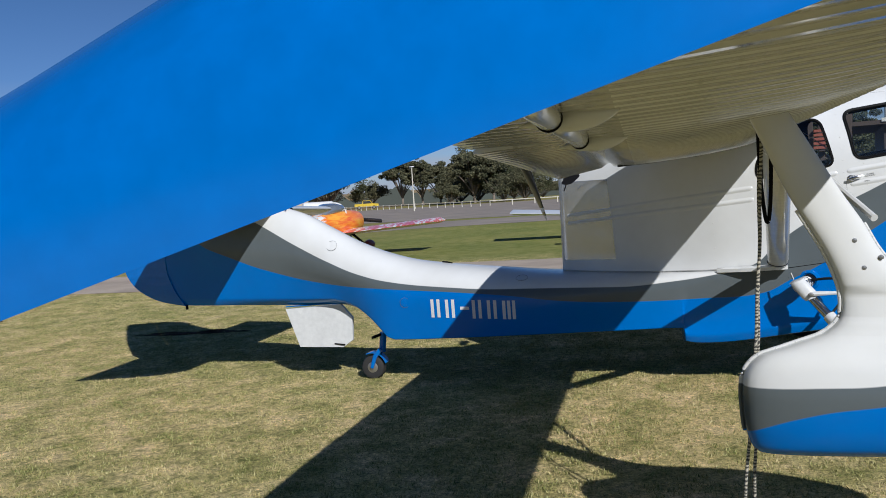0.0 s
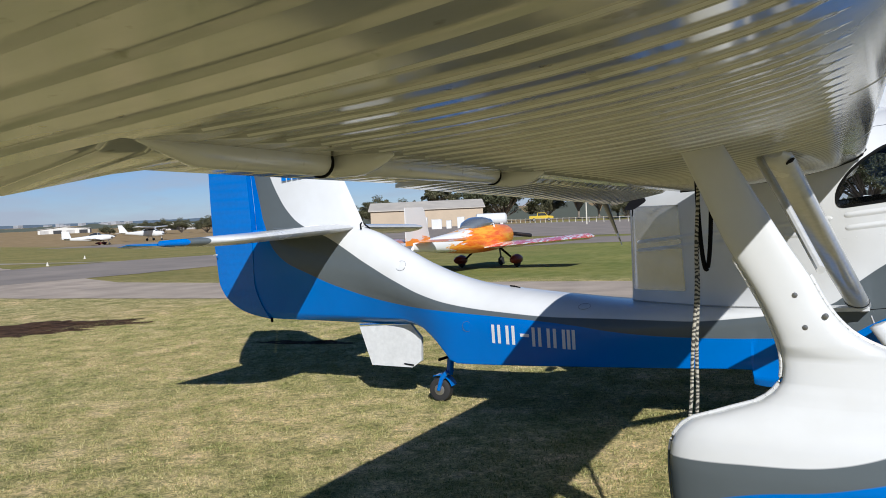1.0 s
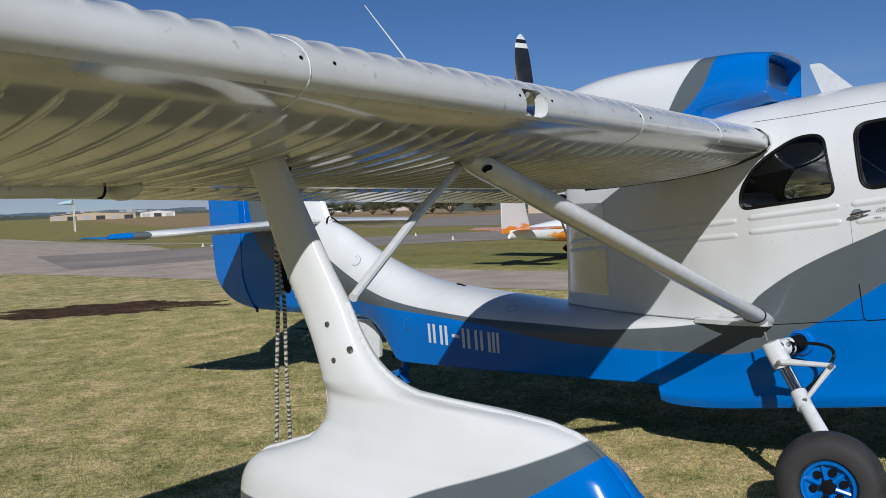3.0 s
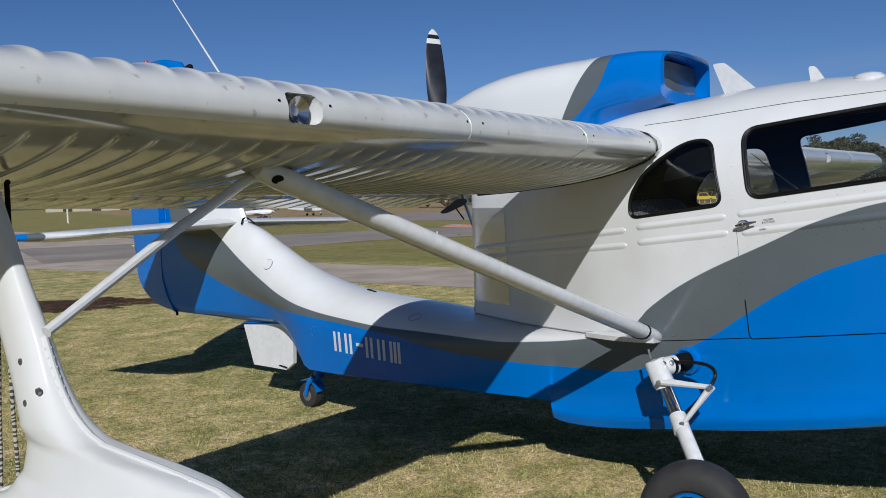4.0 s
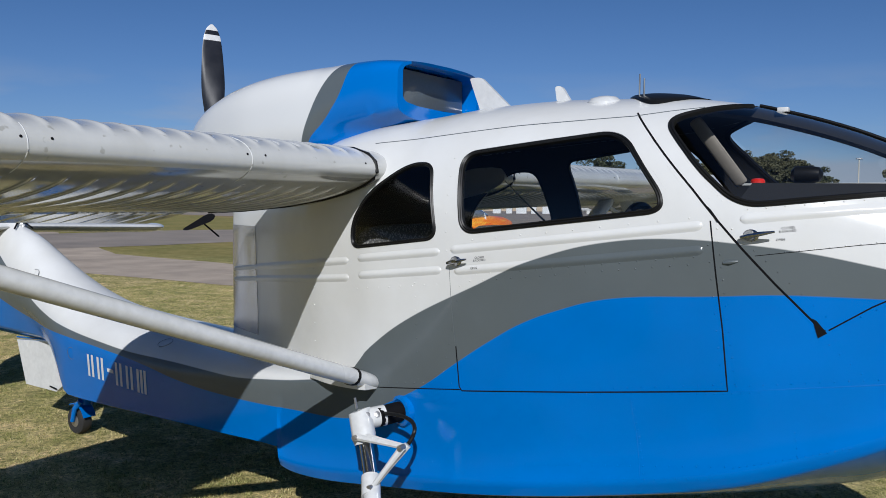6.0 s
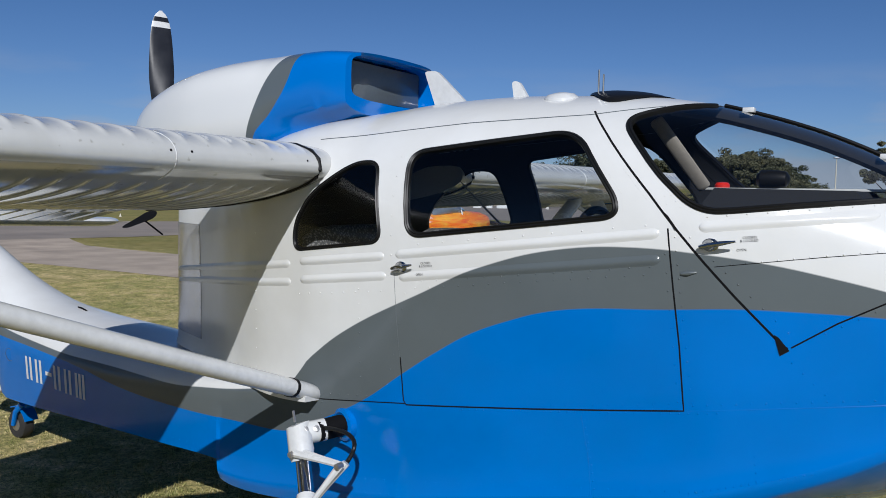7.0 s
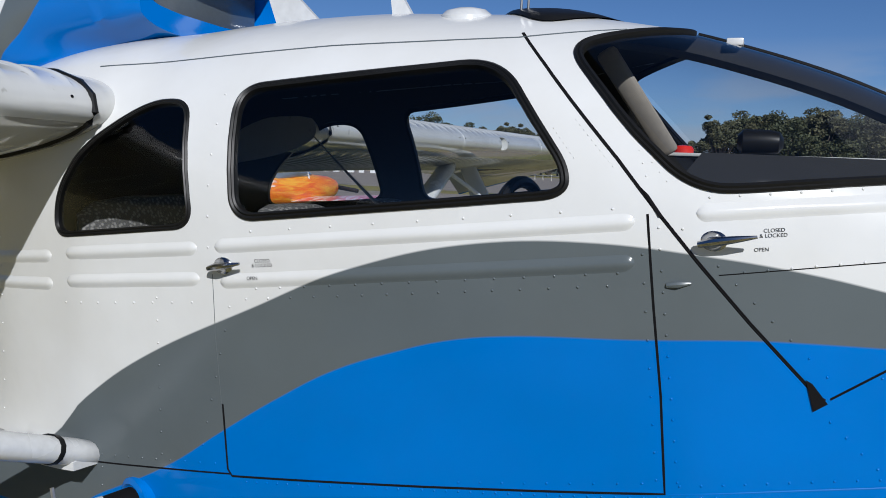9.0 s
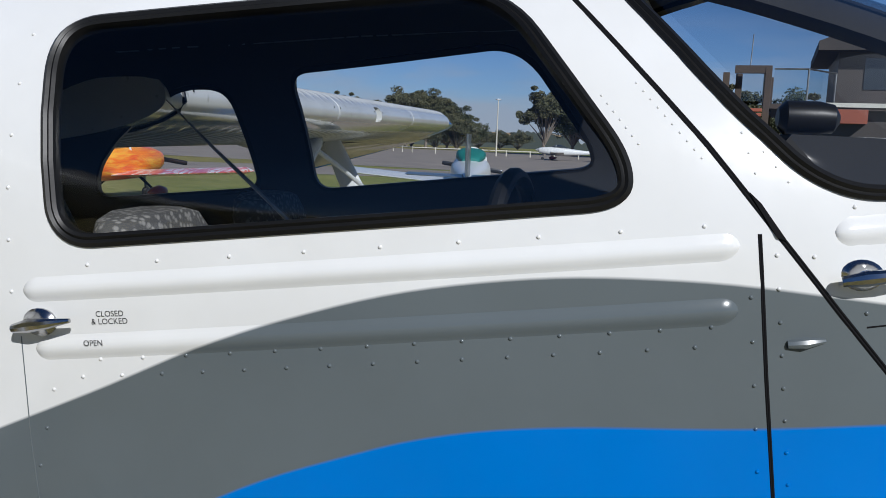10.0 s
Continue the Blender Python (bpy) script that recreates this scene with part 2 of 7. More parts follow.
def seat_cloth():
    m, n, l, b = principled("grey_patterned_cloth", (0.25, 0.25, 0.24), 0.9)
    tc = n.new("ShaderNodeTexCoord")
    v = n.new("ShaderNodeTexVoronoi")
    v.inputs["Scale"].default_value = 75.0
    l.new(tc.outputs["Object"], v.inputs["Vector"])
    r = ramp(n, l, v.outputs["Distance"], [(0.25, (0.2, 0.195, 0.185)), (0.5, (0.06, 0.06, 0.06))])
    l.new(r.outputs[0], b.inputs["Base Color"])
    return m


SEAT = seat_cloth()


def rope_material():
    m, n, l, b = principled("braided_rope", (0.3, 0.28, 0.22), 0.9)
    tc = n.new("ShaderNodeTexCoord")
    w = n.new("ShaderNodeTexWave")
    w.bands_direction = "Z"
    w.inputs["Scale"].default_value, w.inputs["Distortion"].default_value = 22.0, 9.0
    l.new(tc.outputs["Object"], w.inputs["Vector"])
    r = ramp(n, l, w.outputs[0], [(0.42, (0.05, 0.048, 0.042)), (0.62, (0.42, 0.39, 0.31))])
    l.new(r.outputs[0], b.inputs["Base Color"])
    return m


ROPE = rope_material()


def grass_material(name, dry=1.0):
    m, n, l, b = principled(name, (0.1, 0.1, 0.04), 0.95, spec=0.1)
    big, mid, fine = noise_node(n, l, 0.32, 5), noise_node(n, l, 2.6, 6, 0.65), noise_node(n, l, 55.0, 6, 0.8)
    c1 = ramp(n, l, mid.outputs[0], [(0.3, (0.20, 0.2, 0.075)), (0.5, (0.41, 0.355, 0.178)), (0.7, (0.63, 0.505, 0.315))])
    c2 = ramp(n, l, fine.outputs[0], [(0.32, (0.2, 0.2, 0.17)), (0.5, (0.95, 0.95, 0.92)), (0.7, (1.9, 1.8, 1.7))])
    c3 = ramp(n, l, big.outputs[0], [(0.35, (0.8, 0.86, 0.72)), (0.65, (1.12, 1.05, 0.98))])
    tuft = noise_node(n, l, 17.0, 5, 0.75)
    c4 = ramp(n, l, tuft.outputs[0], [(0.36, (0.5, 0.56, 0.46)), (0.5, (1.0, 1.0, 1.0)), (0.64, (1.42, 1.36, 1.34))])
    near = mixed(n, l, 1.0, mixed(n, l, 1.0, c1.outputs[0], c2.outputs[0], "MULTIPLY"), c3.outputs[0], "MULTIPLY")
    near = mixed(n, l, 1.0, near, c4.outputs[0], "MULTIPLY")
    # green turf past the gravel track, olive further along, then a brown dry field
    geo = n.new("ShaderNodeNewGeometry")
    sep = n.new("ShaderNodeSeparateXYZ")
    l.new(geo.outputs["Position"], sep.inputs[0])
    turf = n.new("ShaderNodeMapRange")
    turf.inputs["From Min"].default_value, turf.inputs["From Max"].default_value = 11.0, 14.0
    l.new(sep.outputs[1], turf.inputs["Value"])
    lush = ramp(n, l, mid.outputs[0], [(0.3, (0.15, 0.175, 0.045)), (0.7, (0.27, 0.265, 0.10))])
    olive = ramp(n, l, mid.outputs[0], [(0.3, (0.18, 0.165, 0.055)), (0.7, (0.29, 0.25, 0.11))])
    side = n.new("ShaderNodeMapRange")
    side.inputs["From Min"].default_value, side.inputs["From Max"].default_value = -11.0, -5.0
    l.new(sep.outputs[0], side.inputs["Value"])
    green = mixed(n, l, 1.0, mixed(n, l, side.outputs[0], olive.outputs[0], lush.outputs[0]), c3.outputs[0], "MULTIPLY")
    col = mixed(n, l, turf.outputs[0], near, green)
    # the dry field begins behind a slanting line
    dot = n.new("ShaderNodeVectorMath")
    dot.operation, dot.inputs[1].default_value = "DOT_PRODUCT", (0.43, 0.90, 0.0)
    l.new(geo.outputs["Position"], dot.inputs[0])
    far, west, both = n.new("ShaderNodeMapRange"), n.new("ShaderNodeMapRange"), n.new("ShaderNodeMath")
    far.inputs["From Min"].default_value, far.inputs["From Max"].default_value = 22.0, 26.0
    west.inputs["From Min"].default_value, west.inputs["From Max"].default_value = -42.0, -52.0
    both.operation = "MULTIPLY"
    l.new(dot.outputs["Value"], far.inputs["Value"]), l.new(sep.outputs[0], west.inputs["Value"])
    l.new(far.outputs[0], both.inputs[0]), l.new(west.outputs[0], both.inputs[1])
    brown = ramp(n, l, big.outputs[0], [(0.35, (0.24, 0.17, 0.085)), (0.65, (0.34, 0.245, 0.13))])
    l.new(mixed(n, l, both.outputs[0], col, brown.outputs[0]), b.inputs["Base Color"])
    bump(n, l, b, fine.outputs[0], 0.6, 0.03)
    return m


GRASS = grass_material("mown_dry_grass")
ASPHALT = worn("old_asphalt", (0.26, 0.22, 0.182), 0.9, 0.2, 0.35, 40, bumpy=0.5, dist=0.01)
GRAVEL = worn("gravel_track", (0.41, 0.335, 0.26), 0.95, 0.22, 0.9, 30, bumpy=0.7, dist=0.02)
PALE_TRACK = worn("pale_sand_track", (0.35, 0.31, 0.235), 0.95, 0.12, 0.5, 30)
SOIL = worn("bare_brown_soil", (0.085, 0.05, 0.03), 0.98, 0.6, 5.0, 40, bumpy=0.9, dist=0.05, spec=0.05)


# ---- mesh helpers ----
def pchip(xs, ys):
    """A smooth curve through knots that does not overshoot."""
    xs, ys = np.array(xs, float), np.array(ys, float)
    h, d = np.diff(xs), np.diff(ys) / np.diff(xs)
    m = np.zeros(len(xs))
    m[0], m[-1] = d[0], d[-1]
    for i in range(1, len(xs) - 1):
        if d[i - 1] * d[i] > 0:
            a, c = 2 * h[i] + h[i - 1], h[i] + 2 * h[i - 1]
            m[i] = (a + c) / (a / d[i - 1] + c / d[i])

    def at(x):
        x = min(max(x, xs[0]), xs[-1])
        i = min(max(int(np.searchsorted(xs, x)) - 1, 0), len(xs) - 2)
        t = (x - xs[i]) / h[i]
        return float((2 * t ** 3 - 3 * t ** 2 + 1) * ys[i] + (t ** 3 - 2 * t ** 2 + t) * h[i] * m[i] + (3 * t ** 2 - 2 * t ** 3) * ys[i + 1] + (t ** 3 - t ** 2) * h[i] * m[i + 1])
    return at


def from_py(verts, faces):
    bm = bmesh.new()
    vs = [bm.verts.new(v) for v in verts]
    for f in faces:
        if len(set(f)) > 2:
            try:
                bm.faces.new([vs[i] for i in f])
            except ValueError:
                pass
    bmesh.ops.remove_doubles(bm, verts=bm.verts[:], dist=1e-5)
    bmesh.ops.recalc_face_normals(bm, faces=bm.faces[:])
    return bm


def loft(rings, caps=True, closed=True):
    """Skin over rings of equal point counts."""
    n = len(rings[0])
    verts = [p for r in rings for p in r]
    faces = []
    for i in range(len(rings) - 1):
        for j in range(n if closed else n - 1):
            k = (j + 1) % n
            faces.append((i * n + j, i * n + k, (i + 1) * n + k, (i + 1) * n + j))
    if caps:
        faces += [tuple(range(n)), tuple((len(rings) - 1) * n + j for j in range(n))]
    return from_py(verts, faces)


def tube(points, radius, seg=8, flat=1.0):
    """A round bar along points; radius is one number or one a point."""
    pts = [Vector(p) for p in points]
    rings, up = [], Vector((0, 0, 1))
    for i, p in enumerate(pts):
        d = (pts[min(i + 1, len(pts) - 1)] - pts[max(i - 1, 0)]).normalized()
        u = up if abs(d.dot(up)) < 0.95 else Vector((1, 0, 0))
        a = d.cross(u).normalized()
        b = d.cross(a).normalized()
        r = radius[i] if isinstance(radius, (list, tuple)) else radius
        rings.append([p + a * r * math.cos(2 * math.pi * k / seg) + b * r * flat * math.sin(2 * math.pi * k / seg) for k in range(seg)])
    return loft(rings)


def box(x0, x1, y0, y1, z0, z1, bevel=0.0):
    bm = bmesh.new()
    bmesh.ops.create_cube(bm, size=1.0)
    for v in bm.verts:
        v.co = Vector(((x0 + x1) / 2 + v.co.x * (x1 - x0), (y0 + y1) / 2 + v.co.y * (y1 - y0), (z0 + z1) / 2 + v.co.z * (z1 - z0)))
    if bevel:
        bmesh.ops.bevel(bm, geom=bm.edges[:], offset=bevel, segments=2, affect="EDGES", profile=0.5)
    return bm


def lathe(profile, centre, axis, seg=32, caps=True):
    """A turned body: profile of (along axis, radius)."""
    ax = Vector(axis).normalized()
    u = ax.orthogonal().normalized()
    w = ax.cross(u)
    rings = [[Vector(centre) + ax * a + (u * math.cos(2 * math.pi * k / seg) + w * math.sin(2 * math.pi * k / seg)) * max(r, 1e-4) for k in range(seg)] for a, r in profile]
    return loft(rings, caps)


def join(bm, other):
    me = bpy.data.meshes.new("tmp")
    other.to_mesh(me)
    other.free()
    bm.from_mesh(me)
    bpy.data.meshes.remove(me)
    return bm


def prism(outline, y0, y1):
    """An outline of (x, z), drawn out along y."""
    n = len(outline)
    verts = [(x, y0, z) for x, z in outline] + [(x, y1, z) for x, z in outline]
    return from_py(verts, [tuple(range(n)), tuple(range(n, 2 * n))] + [(i, (i + 1) % n, n + (i + 1) % n, n + i) for i in range(n)])


def rounded(outline, radius, seg=5):
    """A polygon of (x, z) with its corners rounded; radius is one number or one a corner."""
    out, n = [], len(outline)
    for i in range(n):
        p, a, b = Vector(outline[i]), Vector(outline[i - 1]), Vector(outline[(i + 1) % n])
        r = radius[i] if isinstance(radius, (list, tuple)) else radius
        da, db = (a - p), (b - p)
        ra, rb = min(r, da.length * 0.49), min(r, db.length * 0.49)
        s, e = p + da.normalized() * ra, p + db.normalized() * rb
        for k in range(seg + 1):
            t = k / seg
            out.append(tuple(s * (1 - t) ** 2 + p * 2 * t * (1 - t) + e * t ** 2))
    return out


def resample(outline, step, closed=True):
    pts = [Vector(p) for p in outline]
    if closed:
        pts.append(pts[0])
    out = []
    for a, b in zip(pts, pts[1:]):
        k = max(1, int((b - a).length / step))
        out += [tuple(a.lerp(b, i / k)) for i in range(k)]
    if not closed:
        out.append(tuple(pts[-1]))
    return out


def finish(ob, smooth=35):
    me = ob.data
    me.shade_smooth()
    me.set_sharp_from_angle(angle=radians(smooth))
    return ob


def part(name, bm, material, parent, label="", smooth=35):
    me = bpy.data.meshes.new(name)
    bm.to_mesh(me)
    bm.free()
    me.materials.append(material)
    ob = new(name, me)
    if smooth:
        finish(ob, smooth)
    if parent:
        ob.parent = parent
        ob.matrix_parent_inverse = root_pose(parent).inverted()
    if label:
        tagged(ob, label)
    return ob


def root_pose(ob):
    """World pose of a thing or part; parts are built in place, so only the top Empty counts."""
    while ob.parent:
        ob = ob.parent
    return ob.matrix_basis.copy()


def thing(name, at, label, category, group="", kind=""):
    e = new(name)
    e.empty_display_size = 0.2
    e.matrix_basis = at if isinstance(at, Matrix) else Matrix.Translation(at)
    return tagged(e, label, category, group, kind)


def sub(name, bm, material, parent, label="", smooth=35):
    """A part of a part, built in place."""
    ob = part(name, bm, material, None, label, smooth)
    ob.parent = parent
    ob.matrix_parent_inverse = root_pose(parent).inverted() if parent.parent is None else (root_pose(parent) @ parent.matrix_parent_inverse).inverted()
    return ob


def single(name, bm, material, label, category, group="", kind="", smooth=35):
    ob = part(name, bm, material, None, "", smooth)
    return tagged(ob, label, category, group, kind)


def cut(ob, cutters, lining=None):
    """Cuts closed meshes out of ob, once and for all; lining is the material of the cut faces."""
    made = []
    for i, bm in enumerate(cutters):
        me = bpy.data.meshes.new("cutter")
        bm.to_mesh(me)
        bm.free()
        if lining:
            me.materials.append(lining)
        c = new("cutter", me)
        made.append(c)
        mod = ob.modifiers.new("cut", "BOOLEAN")
        mod.operation, mod.object, mod.solver = "DIFFERENCE", c, "EXACT"
        if lining:
            mod.material_mode = "TRANSFER"
    bpy.context.view_layer.update()
    deps = bpy.context.evaluated_depsgraph_get()
    me = bpy.data.meshes.new_from_object(ob.evaluated_get(deps), depsgraph=deps)
    ob.modifiers.clear()
    ob.data = me
    for c in made:
        old = c.data
        bpy.data.objects.remove(c)
        bpy.data.meshes.remove(old)
    return finish(ob)


# ---- ground ----
def land(x, y):
    """Height of the ground."""
    dip = -0.045 * min(1, max(0, (3.6 - x) / 1.6))
    r = math.hypot(x, y)
    back = min(1, max(0, (-x - 40) / 60))
    return dip * min(1, max(0, (40 - r) / 20)) + back * 0.011 * max(0, r - 170)


def ground_sheet():
    xs = np.concatenate([-np.geomspace(3000, 30, 22), np.arange(-26, 27, 1.0), np.geomspace(30, 3000, 22)])
    n = len(xs)
    verts = [(float(x), float(y), land(x, y)) for y in xs for x in xs]
    faces = [(j * n + i, j * n + i + 1, (j + 1) * n + i + 1, (j + 1) * n + i) for j in range(n - 1) for i in range(n - 1)]
    me = bpy.data.meshes.new("ground")
    me.from_pydata(verts, [], faces)
    me.materials.append(GRASS)
    ob = new("ground", me)
    return tagged(finish(ob), "mown patchy dry grass airfield with green turf", "grass", kind="structure")


ground_sheet()


def strip(name, centre, widths, material, label, category, lift=0.006, step=1.0):
    """A track laid on the ground along a line, with uneven edges."""
    pts, ws = [], []
    for (a, b), (wa, wb) in zip(zip(centre, centre[1:]), zip(widths, widths[1:])):
        k = max(1, int((Vector(b) - Vector(a)).length / step))
        for i in range(k):
            pts.append(Vector(a).lerp(Vector(b), i / k))
            ws.append(wa + (wb - wa) * i / k)
    pts.append(Vector(centre[-1])), ws.append(widths[-1])
    verts, faces, m = [], [], 6
    for i, p in enumerate(pts):
        d = (pts[min(i + 1, len(pts) - 1)] - pts[max(i - 1, 0)]).normalized()
        nrm = Vector((-d.y, d.x))
        for k in range(m + 1):
            edge = noise.noise((p.x * 0.7, p.y * 0.7, k)) * 0.18 if k in (0, m) else 0
            q = p + nrm * (ws[i] * (k / m - 0.5) + edge)
            verts.append((q.x, q.y, land(q.x, q.y) + lift))
    for i in range(len(pts) - 1):
        for k in range(m):
            faces.append((i * (m + 1) + k, i * (m + 1) + k + 1, (i + 1) * (m + 1) + k + 1, (i + 1) * (m + 1) + k))
    bm = from_py(verts, faces)
    for f in bm.faces:
        if f.normal.z < 0:
            f.normal_flip()
    return single(name, bm, material, label, category, kind="structure")


strip("track", [(60, 10.0), (20, 10.05), (-8, 10.05), (-16, 10.3), (-24, 12.0), (-40, 17.0), (-90, 30.0)], [3.7, 3.7, 3.8, 4.8, 9.0, 14.0, 18.0], GRAVEL, "worn grey gravel track across the grass", "track")
strip("taxiway", [(-27, 12), (-24.5, 18), (-24, 25), (-20, 31), (-9, 37.5), (10, 41), (70, 42)], [14, 12, 11.5, 13, 9, 9, 10], ASPHALT, "grey sealed taxiway between turf", "taxiway", 0.009)
strip("apron", [(120, 84), (0, 84), (-75, 92)], [78, 78, 66], ASPHALT, "wide grey asphalt aircraft apron", "apron", 0.012, 4.0)
strip("pale_track", [(-29, 25.3), (-37.5, 25.2), (-52, 27.6), (-95, 34)], [0.5, 1.0, 1.5, 2.5], PALE_TRACK, "pale sandy track in the grass", "track", 0.013)


def soil_patch(at, rx, ry, turn, seed):
    rnd = random.Random(seed)
    verts, faces, k, rings_ = [], [], 110, 9
    for r in range(rings_ + 1):
        for i in range(k):
            a = 2 * math.pi * i / k
            wob = 1 + 0.42 * noise.noise((2.2 * math.cos(a), 2.2 * math.sin(a), seed)) + 0.3 * noise.noise((7 * math.cos(a), 7 * math.sin(a), seed)) + 0.22 * noise.noise((21 * math.cos(a), 21 * math.sin(a), seed))
            q = Vector((rx * wob * r / rings_ * math.cos(a), ry * wob * r / rings_ * math.sin(a)))
            q.rotate(Matrix.Rotation(turn, 2))
            x, y = at[0] + q.x, at[1] + q.y
            verts.append((x, y, land(x, y) + 0.008 + (0.035 * max(0, noise.noise((x * 3, y * 3, 1)) + 0.5 * noise.noise((x * 9, y * 9, 2))) if r < rings_ else -0.004)))
    for r in range(rings_):
        for i in range(k):
            faces.append((r * k + i, r * k + (i + 1) % k, (r + 1) * k + (i + 1) % k, (r + 1) * k + i))
    bm = from_py(verts, faces)
    for f in bm.faces:
        if f.normal.z < 0:
            f.normal_flip()
    return single("bare_soil", bm, SOIL, "patch of bare dark brown soil in dry grass", "soil", kind="structure")


soil_patch((-7.75, 3.0), 1.9, 1.05, radians(48), 3)
soil_patch((-6.15, 4.15), 0.32, 0.16, radians(30), 5)
soil_patch((-1.6, 2.7), 0.7, 0.12, radians(6), 8)


# ---- the amphibious aircraft ----
plane = thing("amphibious_aircraft", (4.6, 0, 0), "white, grey and blue single-engine amphibious flying boat standing on grass", "aircraft")

HW = pchip([-0.2, 0, 1.0, 2.41, 3.1, 4.2, 4.9, 5.2, 5.56, 6.2, 6.66, 6.95, 7.4, 7.75, 8.0], [0.03, 0.05, 0.17, 0.355, 0.425, 0.56, 0.635, 0.66, 0.672, 0.645, 0.607, 0.54, 0.42, 0.27, 0.05])
ZK = pchip([-0.2, 0, 0.58, 1.1, 1.47, 1.67, 1.86, 2.04, 2.5, 3.0, 3.88, 4.37, 4.385, 4.5, 5.2, 6.3, 7.0, 7.5, 7.9, 8.0], [0.68, 0.652, 0.637, 0.623, 0.62, 0.575, 0.44, 0.315, 0.32, 0.33, 0.36, 0.38, 0.25, 0.24, 0.29, 0.43, 0.59, 0.82, 1.16, 1.28])
ZC = pchip([-0.2, 0, 1.1, 1.47, 1.67, 1.86, 2.04, 2.54, 3.02, 3.88, 4.37, 4.385, 4.5, 5.19, 5.77, 6.26, 6.68, 6.87, 7.05, 7.16, 7.5, 7.85, 8.0], [0.74, 0.72, 0.69, 0.68, 0.63, 0.5, 0.34, 0.353, 0.371, 0.41, 0.432, 0.335, 0.32, 0.398, 0.48, 0.574, 0.676, 0.745, 0.822, 0.876, 1.085, 1.275, 1.32])
YC = pchip([-0.2, 1.47, 2.04, 4.0, 5.0, 7.0, 8.0], [0.5, 0.55, 0.9, 0.99, 1.02, 1.02, 1.0])
ZM = pchip([-0.2, 1.0, 1.7, 2.4, 3.1, 4.2, 5.0, 6.0, 7.0, 8.0], [1.1, 1.05, 0.86, 0.68, 0.66, 0.70, 0.84, 0.95, 1.15, 1.36])
ZDT = pchip([-0.2, 0.9, 1.01, 1.21, 1.43, 1.7, 1.96, 2.22, 2.47, 2.94, 3.46, 4.0, 4.5, 5.0, 8.0], [1.5, 1.515, 1.5, 1.437, 1.317, 1.165, 1.055, 0.982, 0.943, 0.888, 0.838, 0.83, 0.85, 0.9, 1.4])
P_W = pchip([3.46, 3.475, 3.5, 3.55, 3.6, 3.9, 4.3, 4.7, 5.0], [0.012, 0.04, 0.065, 0.095, 0.12, 0.245, 0.425, 0.585, 0.644])
ZSP = pchip([3.46, 5.0, 6.4, 6.8, 7.3, 8.0], [1.55, 1.52, 1.58, 1.58, 1.5, 1.38])
ZT = pchip([3.46, 4.0, 4.6, 5.025, 5.45, 5.75, 5.97, 6.23, 6.52, 6.74, 6.95, 7.08, 7.26, 7.4, 7.7, 8.0], [1.7, 1.78, 2.05, 2.13, 2.177, 2.187, 2.18, 2.17, 2.133, 2.077, 2.008, 1.954, 1.866, 1.79, 1.62, 1.40])
N_DECK = pchip([0, 2.4, 3.4, 4.2, 5], [2.0, 2.2, 2.8, 5.0, 6.0])
N_ROOF = pchip([3.46, 4.8, 5.2, 8.0], [5.0, 3.2, 2.25, 2.1])


def section(x):
    """Half a cross-section of the hull and cabin, from keel to roof, as (outward, height)."""
    hw, zk, zc, zm = HW(x), ZK(x), ZC(x), ZM(x)
    yc = hw * YC(x)
    flare = 0.0 if x < 4.38 else min(1.0, max(0.0, (7.6 - x) / 0.8))
    yb = yc - 0.014 * flare
    pts = [(yb * t, zk + (zc - zk) * t ** 1.3) for t in (0, 0.33, 0.66, 0.98)]
    pts += [(yb, zc + 0.004)]
    for t, d in ((0.05, -0.007), (0.09, -0.001), (0.13, 0.004), (0.17, 0.001), (0.25, -0.009), (0.5, -0.016), (0.75, -0.007)):
        pts.append((yc + (hw - yc) * t + d * flare, zc + (zm - zc) * t))
    pts.append((hw, zm))
    zdt, nd = ZDT(x), N_DECK(x)
    aft = x < 3.459
    p = 0.0 if aft else min(P_W(x) if x < 5.0 else hw, hw)
    end = math.acos(min(1, (p / hw) ** (nd / 2))) if p < hw - 1e-4 else 0.0
    for k in range(1, 9):
        a = end * k / 8
        pts.append((hw * math.cos(a) ** (2 / nd) if a < math.pi / 2 - 1e-6 else 0.0, zm + (zdt - zm) * math.sin(a) ** (2 / nd)))
    zb = pts[-1][1]
    if aft:
        pts += [(0.0, zdt)] * 24
        return pts
    zsp, zt, nr = ZSP(x), ZT(x), N_ROOF(x)
    if x < 5.0:
        fil = min(0.05, hw - p)
        pts += [(p + fil * 0.35, zb + 0.012), (p + 0.004, zb + 0.06)]
    else:
        pts += [(p, zb + (zsp - zb) * 0.04), (p, zb + (zsp - zb) * 0.1)]
    z0 = pts[-1][1]
    for k in range(1, 9):
        pts.append((p, z0 + (zsp - z0) * k / 8))
    for k in range(1, 15):
        a = math.pi / 2 * k / 14
        pts.append((p * max(0, math.cos(a)) ** (2 / nr) if k < 14 else 0.0, zsp + (zt - zsp) * math.sin(a) ** (2 / nr)))
    return pts


def skin_y(x, z):
    """How far out the skin stands at a station and height."""
    s = section(x)
    s = s[4:]
    for (ya, za), (yb, zb) in zip(s, s[1:]):
        if za <= z <= zb and zb > za:
            return ya + (yb - ya) * (z - za) / (zb - za)
    return s[-1][0]


